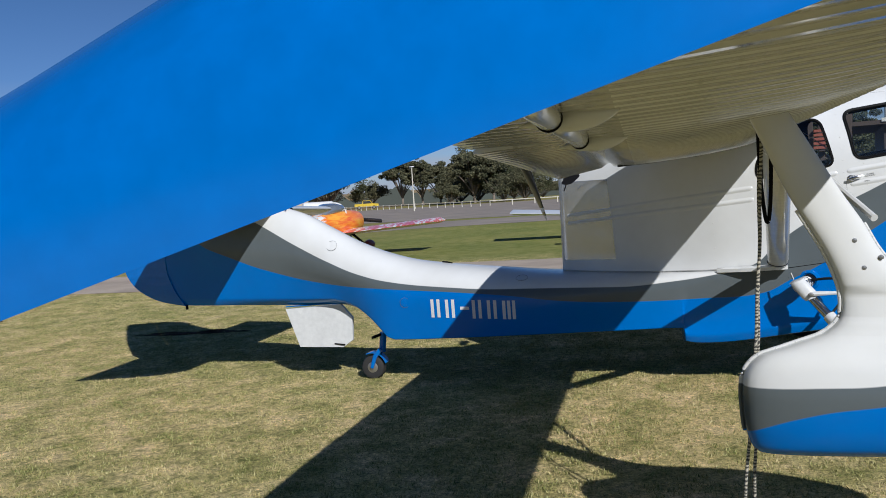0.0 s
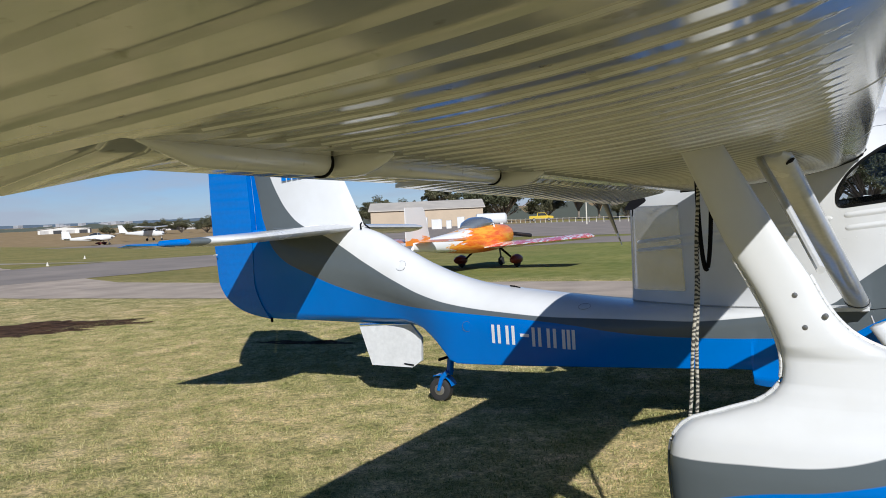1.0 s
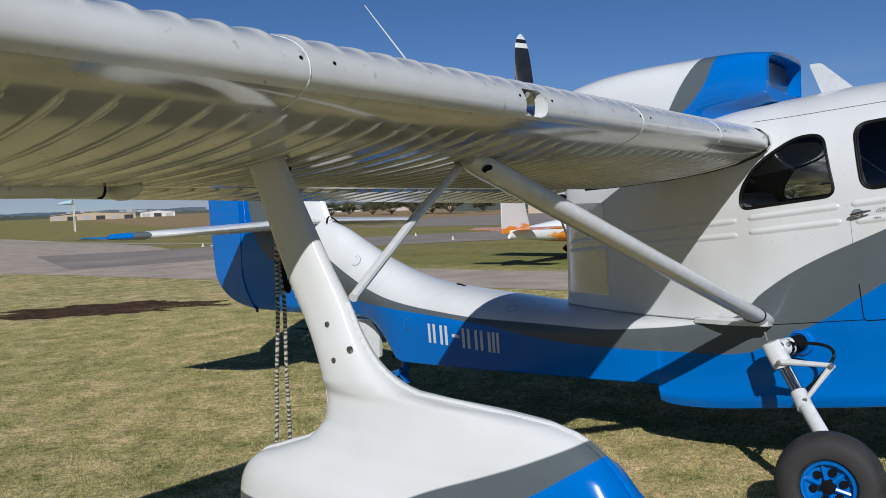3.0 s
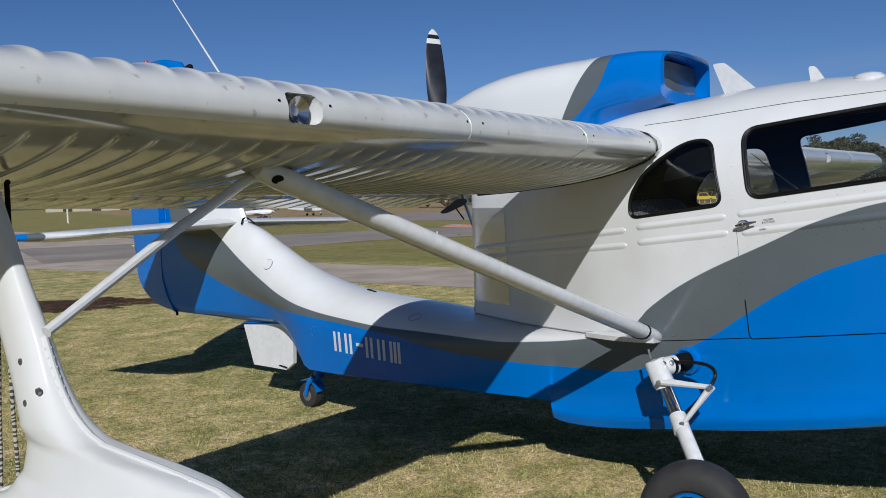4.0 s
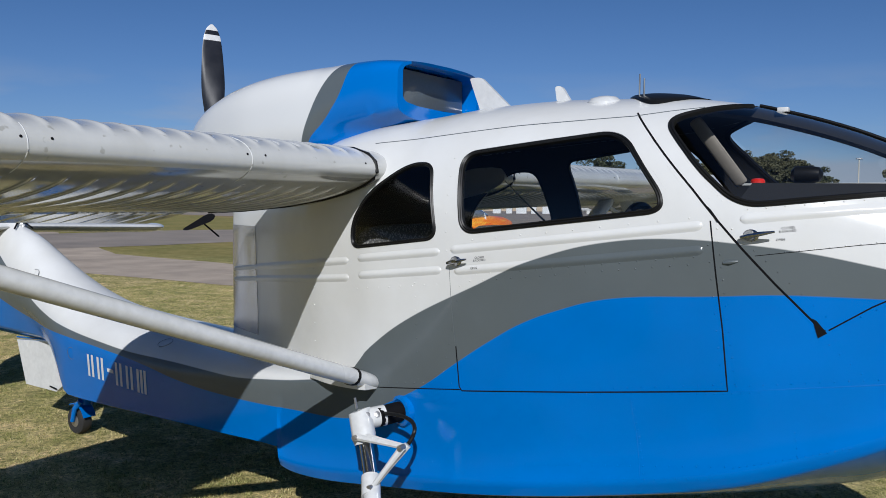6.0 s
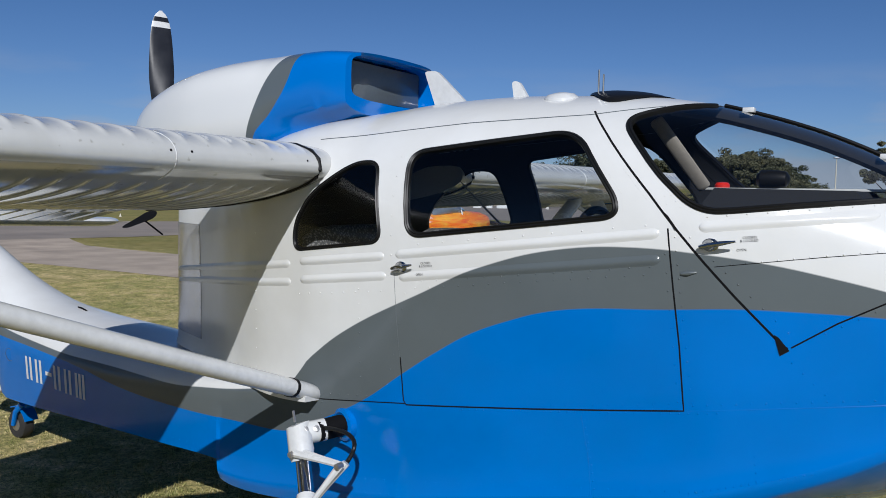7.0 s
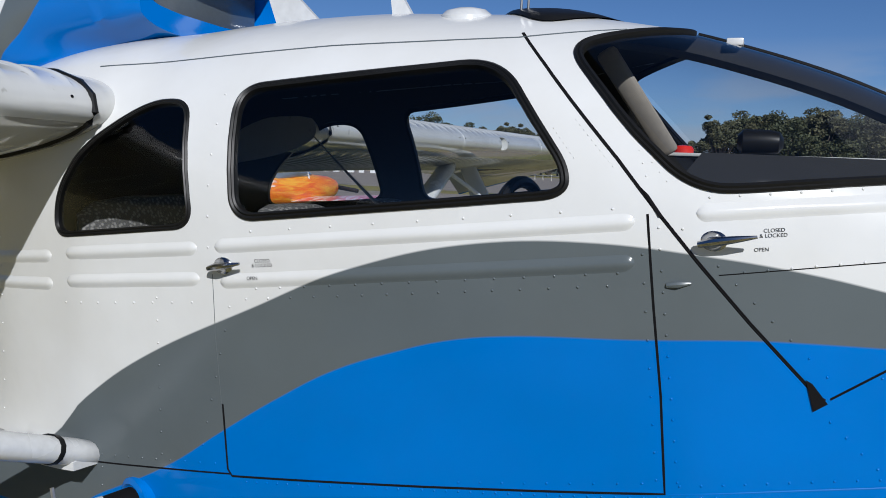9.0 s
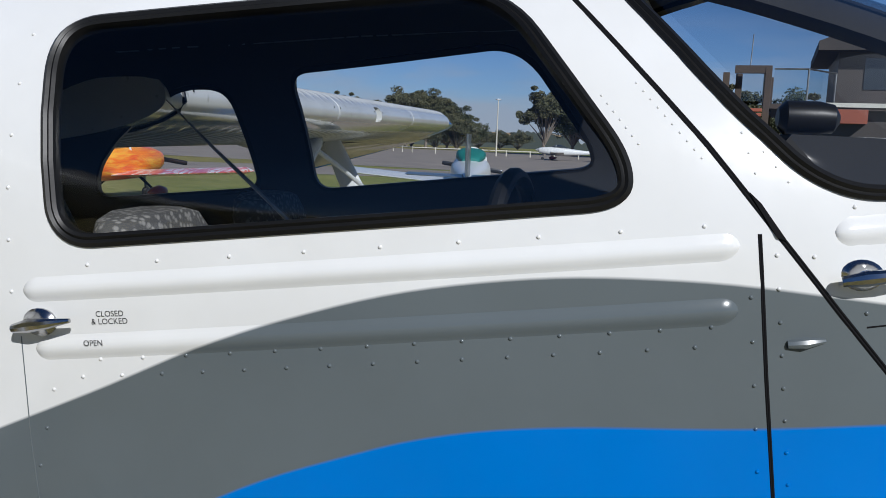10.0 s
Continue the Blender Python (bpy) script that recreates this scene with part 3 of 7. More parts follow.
stations = sorted(set([-0.2, -0.1, 0.0] + [round(v, 3) for v in np.arange(0.1, 4.36, 0.07)] + [3.44, 3.458, 3.46, 3.475, 3.5, 3.55, 4.37, 4.385, 4.42]
                      + [round(v, 3) for v in np.arange(4.46, 7.6, 0.045)] + [round(v, 3) for v in np.arange(7.62, 8.0, 0.05)] + [8.0]))
rings = []
for x in stations:
    s = section(x)
    rings.append([(x, -y, z) for y, z in s] + [(x, y, z) for y, z in reversed(s)])
hull = part("hull_and_cabin", loft(rings), PAINT, plane, "riveted metal hull with cabin, white over grey over blue")
hull.data.materials.append(LINING)
shell = hull.modifiers.new("shell", "SOLIDIFY")
shell.thickness, shell.offset, shell.material_offset, shell.material_offset_rim = 0.016, -1, 1, 1

DOOR_WIN = rounded([(5.548, 1.58), (6.392, 1.682), (6.388, 1.742), (6.185, 1.998), (5.492, 1.918)], [0.065, 0.06, 0.05, 0.10, 0.07], 9)
REAR_WIN = rounded([(4.912, 1.492), (5.415, 1.552), (5.34, 1.88), (5.20, 1.88), (5.0, 1.742), (4.91, 1.60)], [0.05, 0.06, 0.06, 0.08, 0.12, 0.06], 8)
SCREEN_EDGE = [(7.6, 1.79), (7.3, 1.763), (7.04, 1.740), (6.86, 1.722), (6.78, 1.713), (6.73, 1.7095), (6.70, 1.712), (6.672, 1.719), (6.645, 1.731), (6.62, 1.747), (6.60, 1.764), (6.52, 1.835), (6.43, 1.935), (6.39, 1.978), (6.368, 2.006), (6.36, 2.028), (6.368, 2.047), (6.39, 2.06), (6.44, 2.077), (6.50, 2.093), (6.55, 2.102), (6.60, 2.108)]
def softened(line, rounds=2):
    """The same line with its corners cut off again and again."""
    for _ in range(rounds):
        line = [line[0]] + [(a[0] * k + b[0] * (1 - k), a[1] * k + b[1] * (1 - k)) for a, b in zip(line, line[1:]) for k in (0.75, 0.25)] + [line[-1]]
    return line


SCREEN_EDGE = softened(SCREEN_EDGE)
SCREEN = [(6.62, 2.4), (7.62, 2.4), (7.62, 1.792)] + SCREEN_EDGE
# the far-side windows sit a little further aft
DOOR_FAR = [(x - 0.04, z + 0.03 * max(0, (z - 1.62) / 0.38)) for x, z in DOOR_WIN]
REAR_FAR = [(5.3 + (x - 5.3) * 1.055 - 0.078, z + 0.012 + 0.02 * (1.88 - z) / 0.38) for x, z in REAR_WIN]
cut(hull, [prism(DOOR_WIN, -1, 0), prism(REAR_WIN, -1, 0), prism(DOOR_FAR, 0, 1), prism(REAR_FAR, 0, 1), prism(SCREEN, -1, 1)], LINING)


def on_skin(outline, out=0.0, side=-1):
    return [(x, side * (skin_y(x, z) + out), z) for x, z in outline]


def pane(outline, side, inset):
    """A pane that follows the skin, filled from its middle outward."""
    ring = resample(outline, 0.03)
    cx, cz = np.mean([p[0] for p in ring]), np.mean([p[1] for p in ring])
    verts, faces, n = [], [], len(ring)
    steps = 8
    for r in range(1, steps + 1):
        t = r / steps
        for x, z in ring:
            px, pz = cx + (x - cx) * t, cz + (z - cz) * t
            verts.append((px, side * (skin_y(px, pz) - inset), pz))
    verts.append((cx, side * (skin_y(cx, cz) - inset), cz))
    for r in range(steps - 1):
        for i in range(n):
            k = (i + 1) % n
            faces.append((r * n + i, r * n + k, (r + 1) * n + k, (r + 1) * n + i))
    faces += [(len(verts) - 1, i, (i + 1) % n) for i in range(n)]
    return from_py(verts, faces)


def seal(outline, side, width, rise, step=0.014, closed=True):
    """A rounded strip of rubber along an outline on the skin."""
    ring = resample(outline, step, closed)
    pts = [Vector(p) for p in on_skin(ring, 0, side)]
    n, rings_ = len(pts), []
    for i, p in enumerate(pts):
        a, b = (pts[i - 1], pts[(i + 1) % n]) if closed else (pts[max(i - 1, 0)], pts[min(i + 1, n - 1)])
        d = (b - a).normalized()
        x, z = ring[i]
        dy = (skin_y(x, z + 0.01) - skin_y(x, z - 0.01)) / 0.02
        out = Vector((0, side, -dy)).normalized()
        w = d.cross(out).normalized()
        prof = [(-width, -0.016), (-width, rise * 0.5), (-width * 0.55, rise), (-width * 0.1, rise * 0.55), (width * 0.35, rise), (width, rise * 0.45), (width, -0.016)]
        rings_.append([p + w * u + out * v for u, v in prof])
    if closed:
        rings_.append(rings_[0])
    return loft(rings_, caps=not closed)


for side in (-1, 1):
    for name, outline, inset, rubber in (("door_window", DOOR_WIN if side < 0 else DOOR_FAR, 0.004, 0.0105), ("rear_window", REAR_WIN if side < 0 else REAR_FAR, 0.004, 0.008)):
        w = part(name, pane(outline, side, inset), GLASS, plane, "clear cabin window with black rubber seal")
        w.visible_shadow = False
        sub("seal", seal(outline, side, rubber, rubber * 0.7), RUBBER, w, "black rubber seal")

# windscreen: two curved panes over the nose, a centre post and a black frame
def screen_pane(side):
    verts, faces, m = [], [], 16
    xs = [6.36 + 1.28 * i / 40 for i in range(41)]
    for x in xs:
        zt = ZT(x)
        zb = 1.69 + max(0, x - 6.70) * 0.09 if x > 6.70 else 2.05 - (x - 6.36) * 1.06
        y0 = skin_y(x, zb)
        for k in range(m + 1):
            u = math.cos(math.pi / 2 * k / m)
            y = max(y0 * u, 0.0)
            lo, hi = zb, zt
            for _ in range(24):
                mid = (lo + hi) / 2
                if skin_y(x, mid) > y:
                    lo = mid
                else:
                    hi = mid
            verts.append((x, side * max(y - 0.003, 0), lo - 0.002))
    for i in range(len(xs) - 1):
        for k in range(m):
            faces.append((i * (m + 1) + k, i * (m + 1) + k + 1, (i + 1) * (m + 1) + k + 1, (i + 1) * (m + 1) + k))
    return from_py(verts, faces)


for side in (-1, 1):
    w = part("windscreen", screen_pane(side), GLASS, plane, "curved clear windscreen in a black frame")
    w.visible_shadow = False
    sub("frame_seal", seal(SCREEN_EDGE[:-1], side, 0.011, 0.008, closed=False), RUBBER, w, "black rubber frame")
part("screen_post", tube([(x, 0, ZT(x) + 0.004) for x in np.linspace(6.60, 7.64, 24)], 0.013, 8, 0.6), RUBBER, plane, "black centre post")
part("screen_beam", loft([[(x, y, ZT(x) + z) for y, z in ((-0.03, -0.006), (-0.03, -0.05), (0.02, -0.066), (0.08, -0.05), (0.09, -0.014))] for x in np.linspace(6.38, 7.62, 22)]), LINING, plane, "dark inner centre beam")
for x in (6.70, 7.18):
    part("screen_clip", box(x - 0.022, x + 0.022, -0.055, -0.015, ZT(x) - 0.004, ZT(x) + 0.016, 0.004), WHITE_PAINT, plane, "small white clip")


# seams of doors and panels
def seam(points, side, width=0.006, rise=0.003):
    return seal(points, side, width * 0.62, rise * 0.3, 0.04, False)


for side in (-1, 1):
    part("door_seam", seam([(5.522, 1.09), (5.524, 1.075), (5.541, 0.917), (5.555, 0.9), (6.1, 0.962), (6.65, 1.03), (6.628, 1.25), (6.60, 1.45), (6.575, 1.648)], side, 0.0045, 0.004), SEAM, plane, "dark door gap")
    part("front_door_seam", seal([(6.205, 2.077), (6.29, 1.99), (6.396, 1.876), (6.50, 1.765), (6.588, 1.662), (6.692, 1.543), (6.80, 1.424), (6.945, 1.275), (6.96, 1.268)], side, 0.004, 0.0016, 0.015, False), SEAM, plane, "dark door gap")
    part("panel_seam", seam([(6.97, 1.272), (7.1, 1.36), (7.3, 1.47)], side, 0.004, 0.005), SEAM, plane)
    part("drip_rail", seam([(4.95, 1.985), (5.28, 2.008), (5.7, 2.04), (6.2, 2.062), (6.45, 2.095)], side, 0.004, 0.006), GREY_PAINT, plane, "thin roof gutter")
    part("panel_seam", seam([(4.93, 0.835), (5.2, 0.865), (5.55, 0.905)], side, 0.0035, 0.005), SEAM, plane)
    part("panel_seam", seam([(6.293, 0.965), (6.318, 0.83), (6.342, 0.66)], side, 0.002, 0.002), BLUE_PAINT, plane)
    part("panel_seam", seam([(6.66, 1.03), (7.0, 1.075), (7.4, 1.13)], side, 0.0025, 0.002), BLUE_PAINT, plane)
    part("panel_seam", seam([(5.485, 1.43), (5.497, 1.271), (5.52, 1.08)], side, 0.0015, 0.002), GREY_PAINT, plane)
    part("panel_seam", seam([(6.73, 1.525), (7.05, 1.57), (7.3, 1.60)], side, 0.002, 0.002), SEAM, plane)
    for wedge in ([(6.918, 1.312), (6.932, 1.304), (6.966, 1.262), (6.938, 1.243)], [(6.556, 1.706), (6.574, 1.690), (6.612, 1.640), (6.598, 1.644)]):
        part("seam_tongue", from_py(on_skin(wedge, 0.0035, side), [(0, 1, 2, 3)]), SEAM, plane)


# pressed stiffening beads below the windows
def bead(a, b, side, r=0.026, rise=0.008):
    rings_, span = [], math.dist(a, b)
    ends = [r * q / span for q in (0.0, 0.02, 0.08, 0.2, 0.4, 0.7)]
    for t in ends + list(np.linspace(r / span, 1 - r / span, 22)) + [1 - q for q in reversed(ends)]:
        x, z = a[0] + (b[0] - a[0]) * t, a[1] + (b[1] - a[1]) * t
        d = min(t, 1 - t) * math.dist(a, b)
        f = math.sqrt(max(0.0, 1 - max(0, 1 - d / r) ** 2))
        ring = []
        for j in range(9):
            u = -1 + 2 * j / 8
            zz = z + u * r * f
            ring.append((x, side * (skin_y(x, zz) + rise * f * (math.cos(math.pi * u) * 0.5 + 0.5) - 0.0012), zz))
        rings_.append(ring)
    return loft(rings_, caps=False, closed=False)


for side in (-1, 1):
    for a, b in (((4.95, 1.442), (5.435, 1.494)), ((4.955, 1.362), (5.445, 1.414)), ((5.49, 1.503), (6.55, 1.630)), ((5.51, 1.413), (6.555, 1.540)), ((3.52, 1.288), (4.885, 1.428)), ((3.52, 1.225), (4.89, 1.347)),
                 ((6.675, 1.655), (7.2, 1.71))):
        part("stiffening_bead", bead(a, b, side), PAINT, plane)


# rivets: small domes in rows
def rivets(rows, side, size=0.0036):
    verts, faces = [], []
    for a, b, gap in rows:
        n = max(1, int(math.dist(a, b) / gap))
        r = size * (0.62 if gap < 0.021 else 1.0)
        for i in range(n + 1):
            x, z = a[0] + (b[0] - a[0]) * i / n, a[1] + (b[1] - a[1]) * i / n
            y = skin_y(x, z)
            base = len(verts)
            for rr, h in ((r, -0.0005), (r * 0.72, r * 0.45)):
                verts += [(x + rr * math.cos(k * math.pi / 3), side * (y + h), z + rr * math.sin(k * math.pi / 3)) for k in range(6)]
            verts.append((x, side * (y + 0.7 * r), z))
            for k in range(6):
                j = (k + 1) % 6
                faces += [(base + k, base + j, base + 6 + j, base + 6 + k), (base + 6 + k, base + 6 + j, base + 12)]
    me = bpy.data.meshes.new("rivets")
    me.from_pydata(verts, [], faces)
    me.materials.append(PAINT)
    bm = bmesh.new()
    bm.from_mesh(me)
    bmesh.ops.recalc_face_normals(bm, faces=bm.faces[:])
    bpy.data.meshes.remove(me)
    return bm


ROWS_RIVET = [((5.62, 1.405), (6.52, 1.515), 0.065), ((5.59, 1.375), (6.5, 1.485), 0.065), ((6.6, 1.62), (6.675, 1.06), 0.045), ((6.57, 1.56), (6.63, 1.06), 0.06), ((5.6, 1.55), (6.5, 1.655), 0.11),
              ((6.35, 1.83), (6.405, 1.764), 0.013), ((6.398, 1.850), (6.492, 1.748), 0.015), ((6.545, 1.785), (6.565, 1.73), 0.02), ((6.575, 1.76), (6.61, 1.72), 0.019), ((6.65, 1.62), (6.96, 1.32), 0.05), ((6.68, 1.052), (7.35, 1.14), 0.045), ((6.178, 0.986), (6.60, 1.048), 0.05), ((5.6, 0.892), (6.757, 1.034), 0.03), ((7.067, 1.325), (7.25, 1.43), 0.05),
              ((6.306, 0.95), (6.353, 0.68), 0.026), ((6.875, 0.90), (6.886, 0.82), 0.026), ((6.68, 0.752), (7.05, 0.865), 0.024), ((4.95, 0.86), (5.5, 0.925), 0.05), ((5.45, 1.9), (5.47, 1.5), 0.07), ((6.94, 1.255), (7.075, 1.127), 0.045),
              ((2.2, 0.40), (4.3, 0.475), 0.06), ((5.0, 0.5), (6.7, 0.76), 0.05), ((6.78, 1.535), (7.2, 1.595), 0.045), ((5.1, 0.84), (5.08, 0.46), 0.05), ((5.46, 0.97), (5.54, 1.35), 0.06), ((4.62, 0.92), (4.6, 1.55), 0.09),
              ((2.1, 0.36), (4.3, 0.445), 0.035), ((5.0, 0.44), (6.6, 0.70), 0.04), ((2.6, 0.62), (2.62, 0.38), 0.05), ((3.3, 0.62), (3.32, 0.42), 0.05), ((3.9, 0.64), (3.92, 0.46), 0.05), ((1.75, 1.12), (1.7, 0.68), 0.05), ((0.75, 1.4), (0.72, 0.72), 0.05),
              ((5.3, 1.35), (5.32, 0.92), 0.055), ((4.95, 1.30), (5.42, 1.35), 0.065), ((6.70, 1.69), (7.3, 1.75), 0.06)]
for side in (-1, 1):
    tagged(part("rivets", rivets(ROWS_RIVET, side), PAINT, plane, smooth=60), kind="stuff")


# door handles with their markings
def lettering(text, at, size, side, tilt, out=0.0012):
    cu = bpy.data.curves.new("marking", "FONT")
    cu.body, cu.size, cu.align_x = text, size, "LEFT"
    tmp = new("marking", cu)
    bpy.context.view_layer.update()
    me = bpy.data.meshes.new_from_object(tmp)
    bpy.data.objects.remove(tmp)
    bm = bmesh.new()
    bm.from_mesh(me)
    bpy.data.meshes.remove(me)
    bm.transform(Matrix.Translation(at) @ Matrix.Rotation(-tilt, 4, "Y") @ Matrix.Rotation(math.pi / 2, 4, "X"))
    for v in bm.verts:
        v.co.y = side * (skin_y(v.co.x, v.co.z) + out)
    return bm


def door_handle(x, z, side, reach):
    y = skin_y(x, z)
    h = part("door_handle", lathe([(-0.002, 0.028), (0.004, 0.028), (0.007, 0.024), (0.016, 0.016), (0.028, 0.014), (0.03, 0.001)], (x, side * y, z), (0, side, 0), 20), CHROME, plane, "chrome lever handle on an oval base")
    for v in h.data.vertices:
        v.co.z = z + (v.co.z - z) * 0.78
    dx, dz = 0.075 * reach, 0.014 * reach
    sub("lever", tube([(x - 0.03, side * (y + 0.024), z - 0.008), (x, side * (y + 0.03), z), (x + dx * 0.5, side * (y + 0.032), z + dz * 0.5), (x + dx, side * (y + 0.028), z + dz)], [0.007, 0.011, 0.008, 0.0035], 10), CHROME, h, "chrome lever")


for side in (-1, 1):
    door_handle(5.520, 1.456, side, 0.9)
    door_handle(6.715, 1.598, side, 1.15)
for x, z, size in ((5.609, 1.471, 0.0125), (6.808, 1.621, 0.0115)):
    y = -(max(skin_y(x, z), skin_y(x + 0.05, z)) + 0.0015)
    part("marking", lettering("CLOSED", (x + 0.004, y, z), size, -1, 0.1), LETTER_BLACK, plane, "small black letters", 0)
    part("marking", lettering("& LOCKED", (x - 0.003, y, z - size * 1.0), size, -1, 0.1), LETTER_BLACK, plane, "small black letters", 0)
    part("marking", lettering("OPEN", (x - 0.012, y, z - size * 3.6), size, -1, 0.1, 0.0088 if x < 6 else 0.0012), LETTER_BLACK, plane, "small black letters", 0)
part("vent_scoop", tube([(6.625, -skin_y(6.63, 1.497) - 0.001, 1.496), (6.648, -skin_y(6.648, 1.5) - 0.005, 1.5), (6.675, -skin_y(6.675, 1.504) - 0.001, 1.504)], [0.006, 0.008, 0.003], 8), GREY_PAINT, plane, "small grey air scoop")


# round covers and vents on the boom and afterbody
def skin_disc(x, z, r, rise=0.002):
    dy = (skin_y(x, z + 0.01) - skin_y(x, z - 0.01)) / 0.02
    return lathe([(-0.004, r), (rise * 0.6, r), (rise, r * 0.93), (rise, 0.001)], (x, -skin_y(x, z), z), (0, -1, -dy), 24)


for x, z, r in ((1.52, 1.145, 0.045), (2.18, 0.653, 0.04), (3.16, 0.82, 0.045)):
    cover = part("inspection_cover", skin_disc(x, z, r), PAINT, plane, "round inspection cover")
    dy = (skin_y(x, z + 0.01) - skin_y(x, z - 0.01)) / 0.02
    n = Vector((0, -1, -dy)).normalized()
    a = Vector((1, 0, 0))
    b = n.cross(a)
    c = Vector((x, -skin_y(x, z), z)) + n * 0.0026
    sub("gap", tube([c + (a * math.cos(q) + b * math.sin(q)) * (r + 0.002) for q in np.linspace(0, 2 * math.pi, 25)], 0.0013, 5), GREY_PAINT, cover)
part("vent_slot", seam([(2.44, 0.955), (2.48, 0.951), (2.53, 0.938)], -1, 0.007, 0.01), SEAM, plane, "small dark vent")


# registration marks and tail lettering as plain bars
def bar(x, z, w, h, slant=0.0, side=-1):
    q = [(x, z), (x + w, z + slant * w), (x + w, z + h + slant * w), (x, z + h)]
    return from_py([(a, side * (skin_y(a, b) + 0.0025), b) for a, b in q], [(0, 1, 2, 3)])


for side in (-1, 1):
    x = 2.405
    for w, n in ((0.026, 2), (0.026, 2), (0, 1), (0.026, 2), (0.026, 2), (0.026, 3)):
        zb = 0.528 - (x - 2.405) * 0.035
        if n == 1:
            part("marking_bar", bar(x, zb + 0.07, 0.075, 0.025, -0.035, side), LETTER_WHITE, plane, "", 0)
            x += 0.1
            continue
        for k in range(n):
            part("marking_bar", bar(x + k * (0.052 if n == 2 else 0.04), zb, 0.026, 0.150, -0.035, side), LETTER_WHITE, plane, "", 0)
        x += 0.125 if n == 2 else 0.14

# ---- wings ----
LE_X, LE_Z, CHORD, DROP, RISE = 5.078, 1.843, 1.548, 0.20, 0.009


def aerofoil(u):
    return 2.969 * math.sqrt(u) - 1.26 * u - 3.516 * u * u + 2.843 * u ** 3 - 1.015 * u ** 4


def wing_point(u, top, o=5.6):
    """(x, z) on the wing section at part u of the chord, o metres out."""
    off = (0.165 if top else -0.088) * aerofoil(u)
    return LE_X - CHORD * u + off * 0.13, LE_Z - DROP * u + off + RISE * (o - 0.66)


BEAD = 0.108
PHASES = (0.0, 0.2, 0.34, 0.39, 0.43, 0.465, 0.5, 0.535, 0.57, 0.61, 0.66, 0.8)


def bead_rise(ph):
    """A narrow pressed bead in the middle of each strip of flat sheet."""
    d = abs(ph - 0.5) / 0.11
    return math.cos(math.pi / 2 * d) ** 2 if d < 1 else 0.0


def bead_steps(o0, o1):
    """Spanwise stations between o0 and o1, with the phase of the bead at each."""
    spots = [((k + p) * BEAD, p) for k in range(int(o0 / BEAD) - 1, int(o1 / BEAD) + 2) for p in PHASES]
    return [(o0, (o0 / BEAD) % 1)] + [(o, p) for o, p in spots if o0 + 0.002 < o < o1 - 0.002] + [(o1, (o1 / BEAD) % 1)]


def grey_under(ob):
    """Gives the downward faces of a wing panel the half-metallic grey sheet."""
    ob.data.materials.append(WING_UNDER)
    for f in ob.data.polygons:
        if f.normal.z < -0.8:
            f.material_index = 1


def wing_main(side):
    us = [0.0, 0.0012, 0.0035, 0.007, 0.013, 0.02, 0.03, 0.042, 0.055, 0.068, 0.08, 0.095, 0.11, 0.125, 0.14, 0.18, 0.23, 0.3, 0.38, 0.46, 0.55, 0.64, 0.70, 0.735]
    ring_u = [(u, True) for u in reversed(us)] + [(u, False) for u in us[1:]]
    rings_ = []
    for o, ph in bead_steps(0.54, 5.6):
        ridge, fold = abs(math.sin(math.pi * ph)) ** 8.0, bead_rise(ph)
        ring = []
        for u, top in ring_u:
            x, z = wing_point(u, top, o)
            start = 0.028 if top else 0.075
            f = min(1, max(0, (u - start) / 0.02)) * (1 if u < 0.69 else 0) * (1 if 0.7 < o < 5.59 else 0)
            h = f * (ridge * 0.008 if top else fold * 0.008)
            ring.append((x, side * o, z + (h if top else -h)))
        rings_.append(ring)
    return loft(rings_)


def flap(side, o0, o1, name, turn=0.0, nose=0.0, label="", end_turn=None, over=0.35):
    end_turn = turn if end_turn is None else end_turn
    us = [0.745, 0.76, 0.79, 0.83, 0.88, 0.94, 1.0]
    rings_ = []
    for o, ph in bead_steps(o0, o1):
        ridge = bead_rise(ph)
        ring = []
        for u, top in [(u, True) for u in reversed(us)] + [(u, False) for u in us]:
            x, z = wing_point(u, top, o)
            if u == 1.0:
                z += 0.004 if top else -0.004
            h = ridge * 0.004 * (1 if 0.78 < u < 0.95 else 0)
            z += h if top else -h
            if u < 0.77:
                z = z * 0.7 + 0.3 * (wing_point(u, True, o)[1] + wing_point(u, False, o)[1]) / 2 - nose * 0.5
            pivot = wing_point(0.77, False, o)
            dx, dz = x - pivot[0], z - pivot[1]
            bend = turn + (end_turn - turn) * min(1, max(0, (o - o0) / over))
            c, s = math.cos(bend), math.sin(bend)
            ring.append((pivot[0] + dx * c + dz * s, side * o, pivot[1] - dx * s + dz * c))
        rings_.append(ring)
    fl = part(name, loft(rings_), WING_PAINT, plane, label)
    grey_under(fl)
    return fl


TIP_LX = pchip([5.6, 5.8, 6.0, 6.2, 6.32, 6.4], [5.078, 5.072, 5.035, 4.945, 4.85, 4.74])
TIP_TX = pchip([5.6, 6.0, 6.25, 6.4], [3.53, 3.50, 3.50, 3.53])


def tip_low(o, u):
    """(x, z) on the underside of the tip, which hangs level and drops to a low outer rim."""
    x = TIP_LX(o) + (TIP_TX(o) - TIP_LX(o)) * u
    u0 = min(1.0, max(0.0, (LE_X - x) / CHORD))
    e = (o - 5.6) / 0.8
    low = wing_point(u0, False)[1] - 0.062 * u ** 3
    return x, low + (0.349 + 0.2955 * x - low) * e ** 3.6, u0


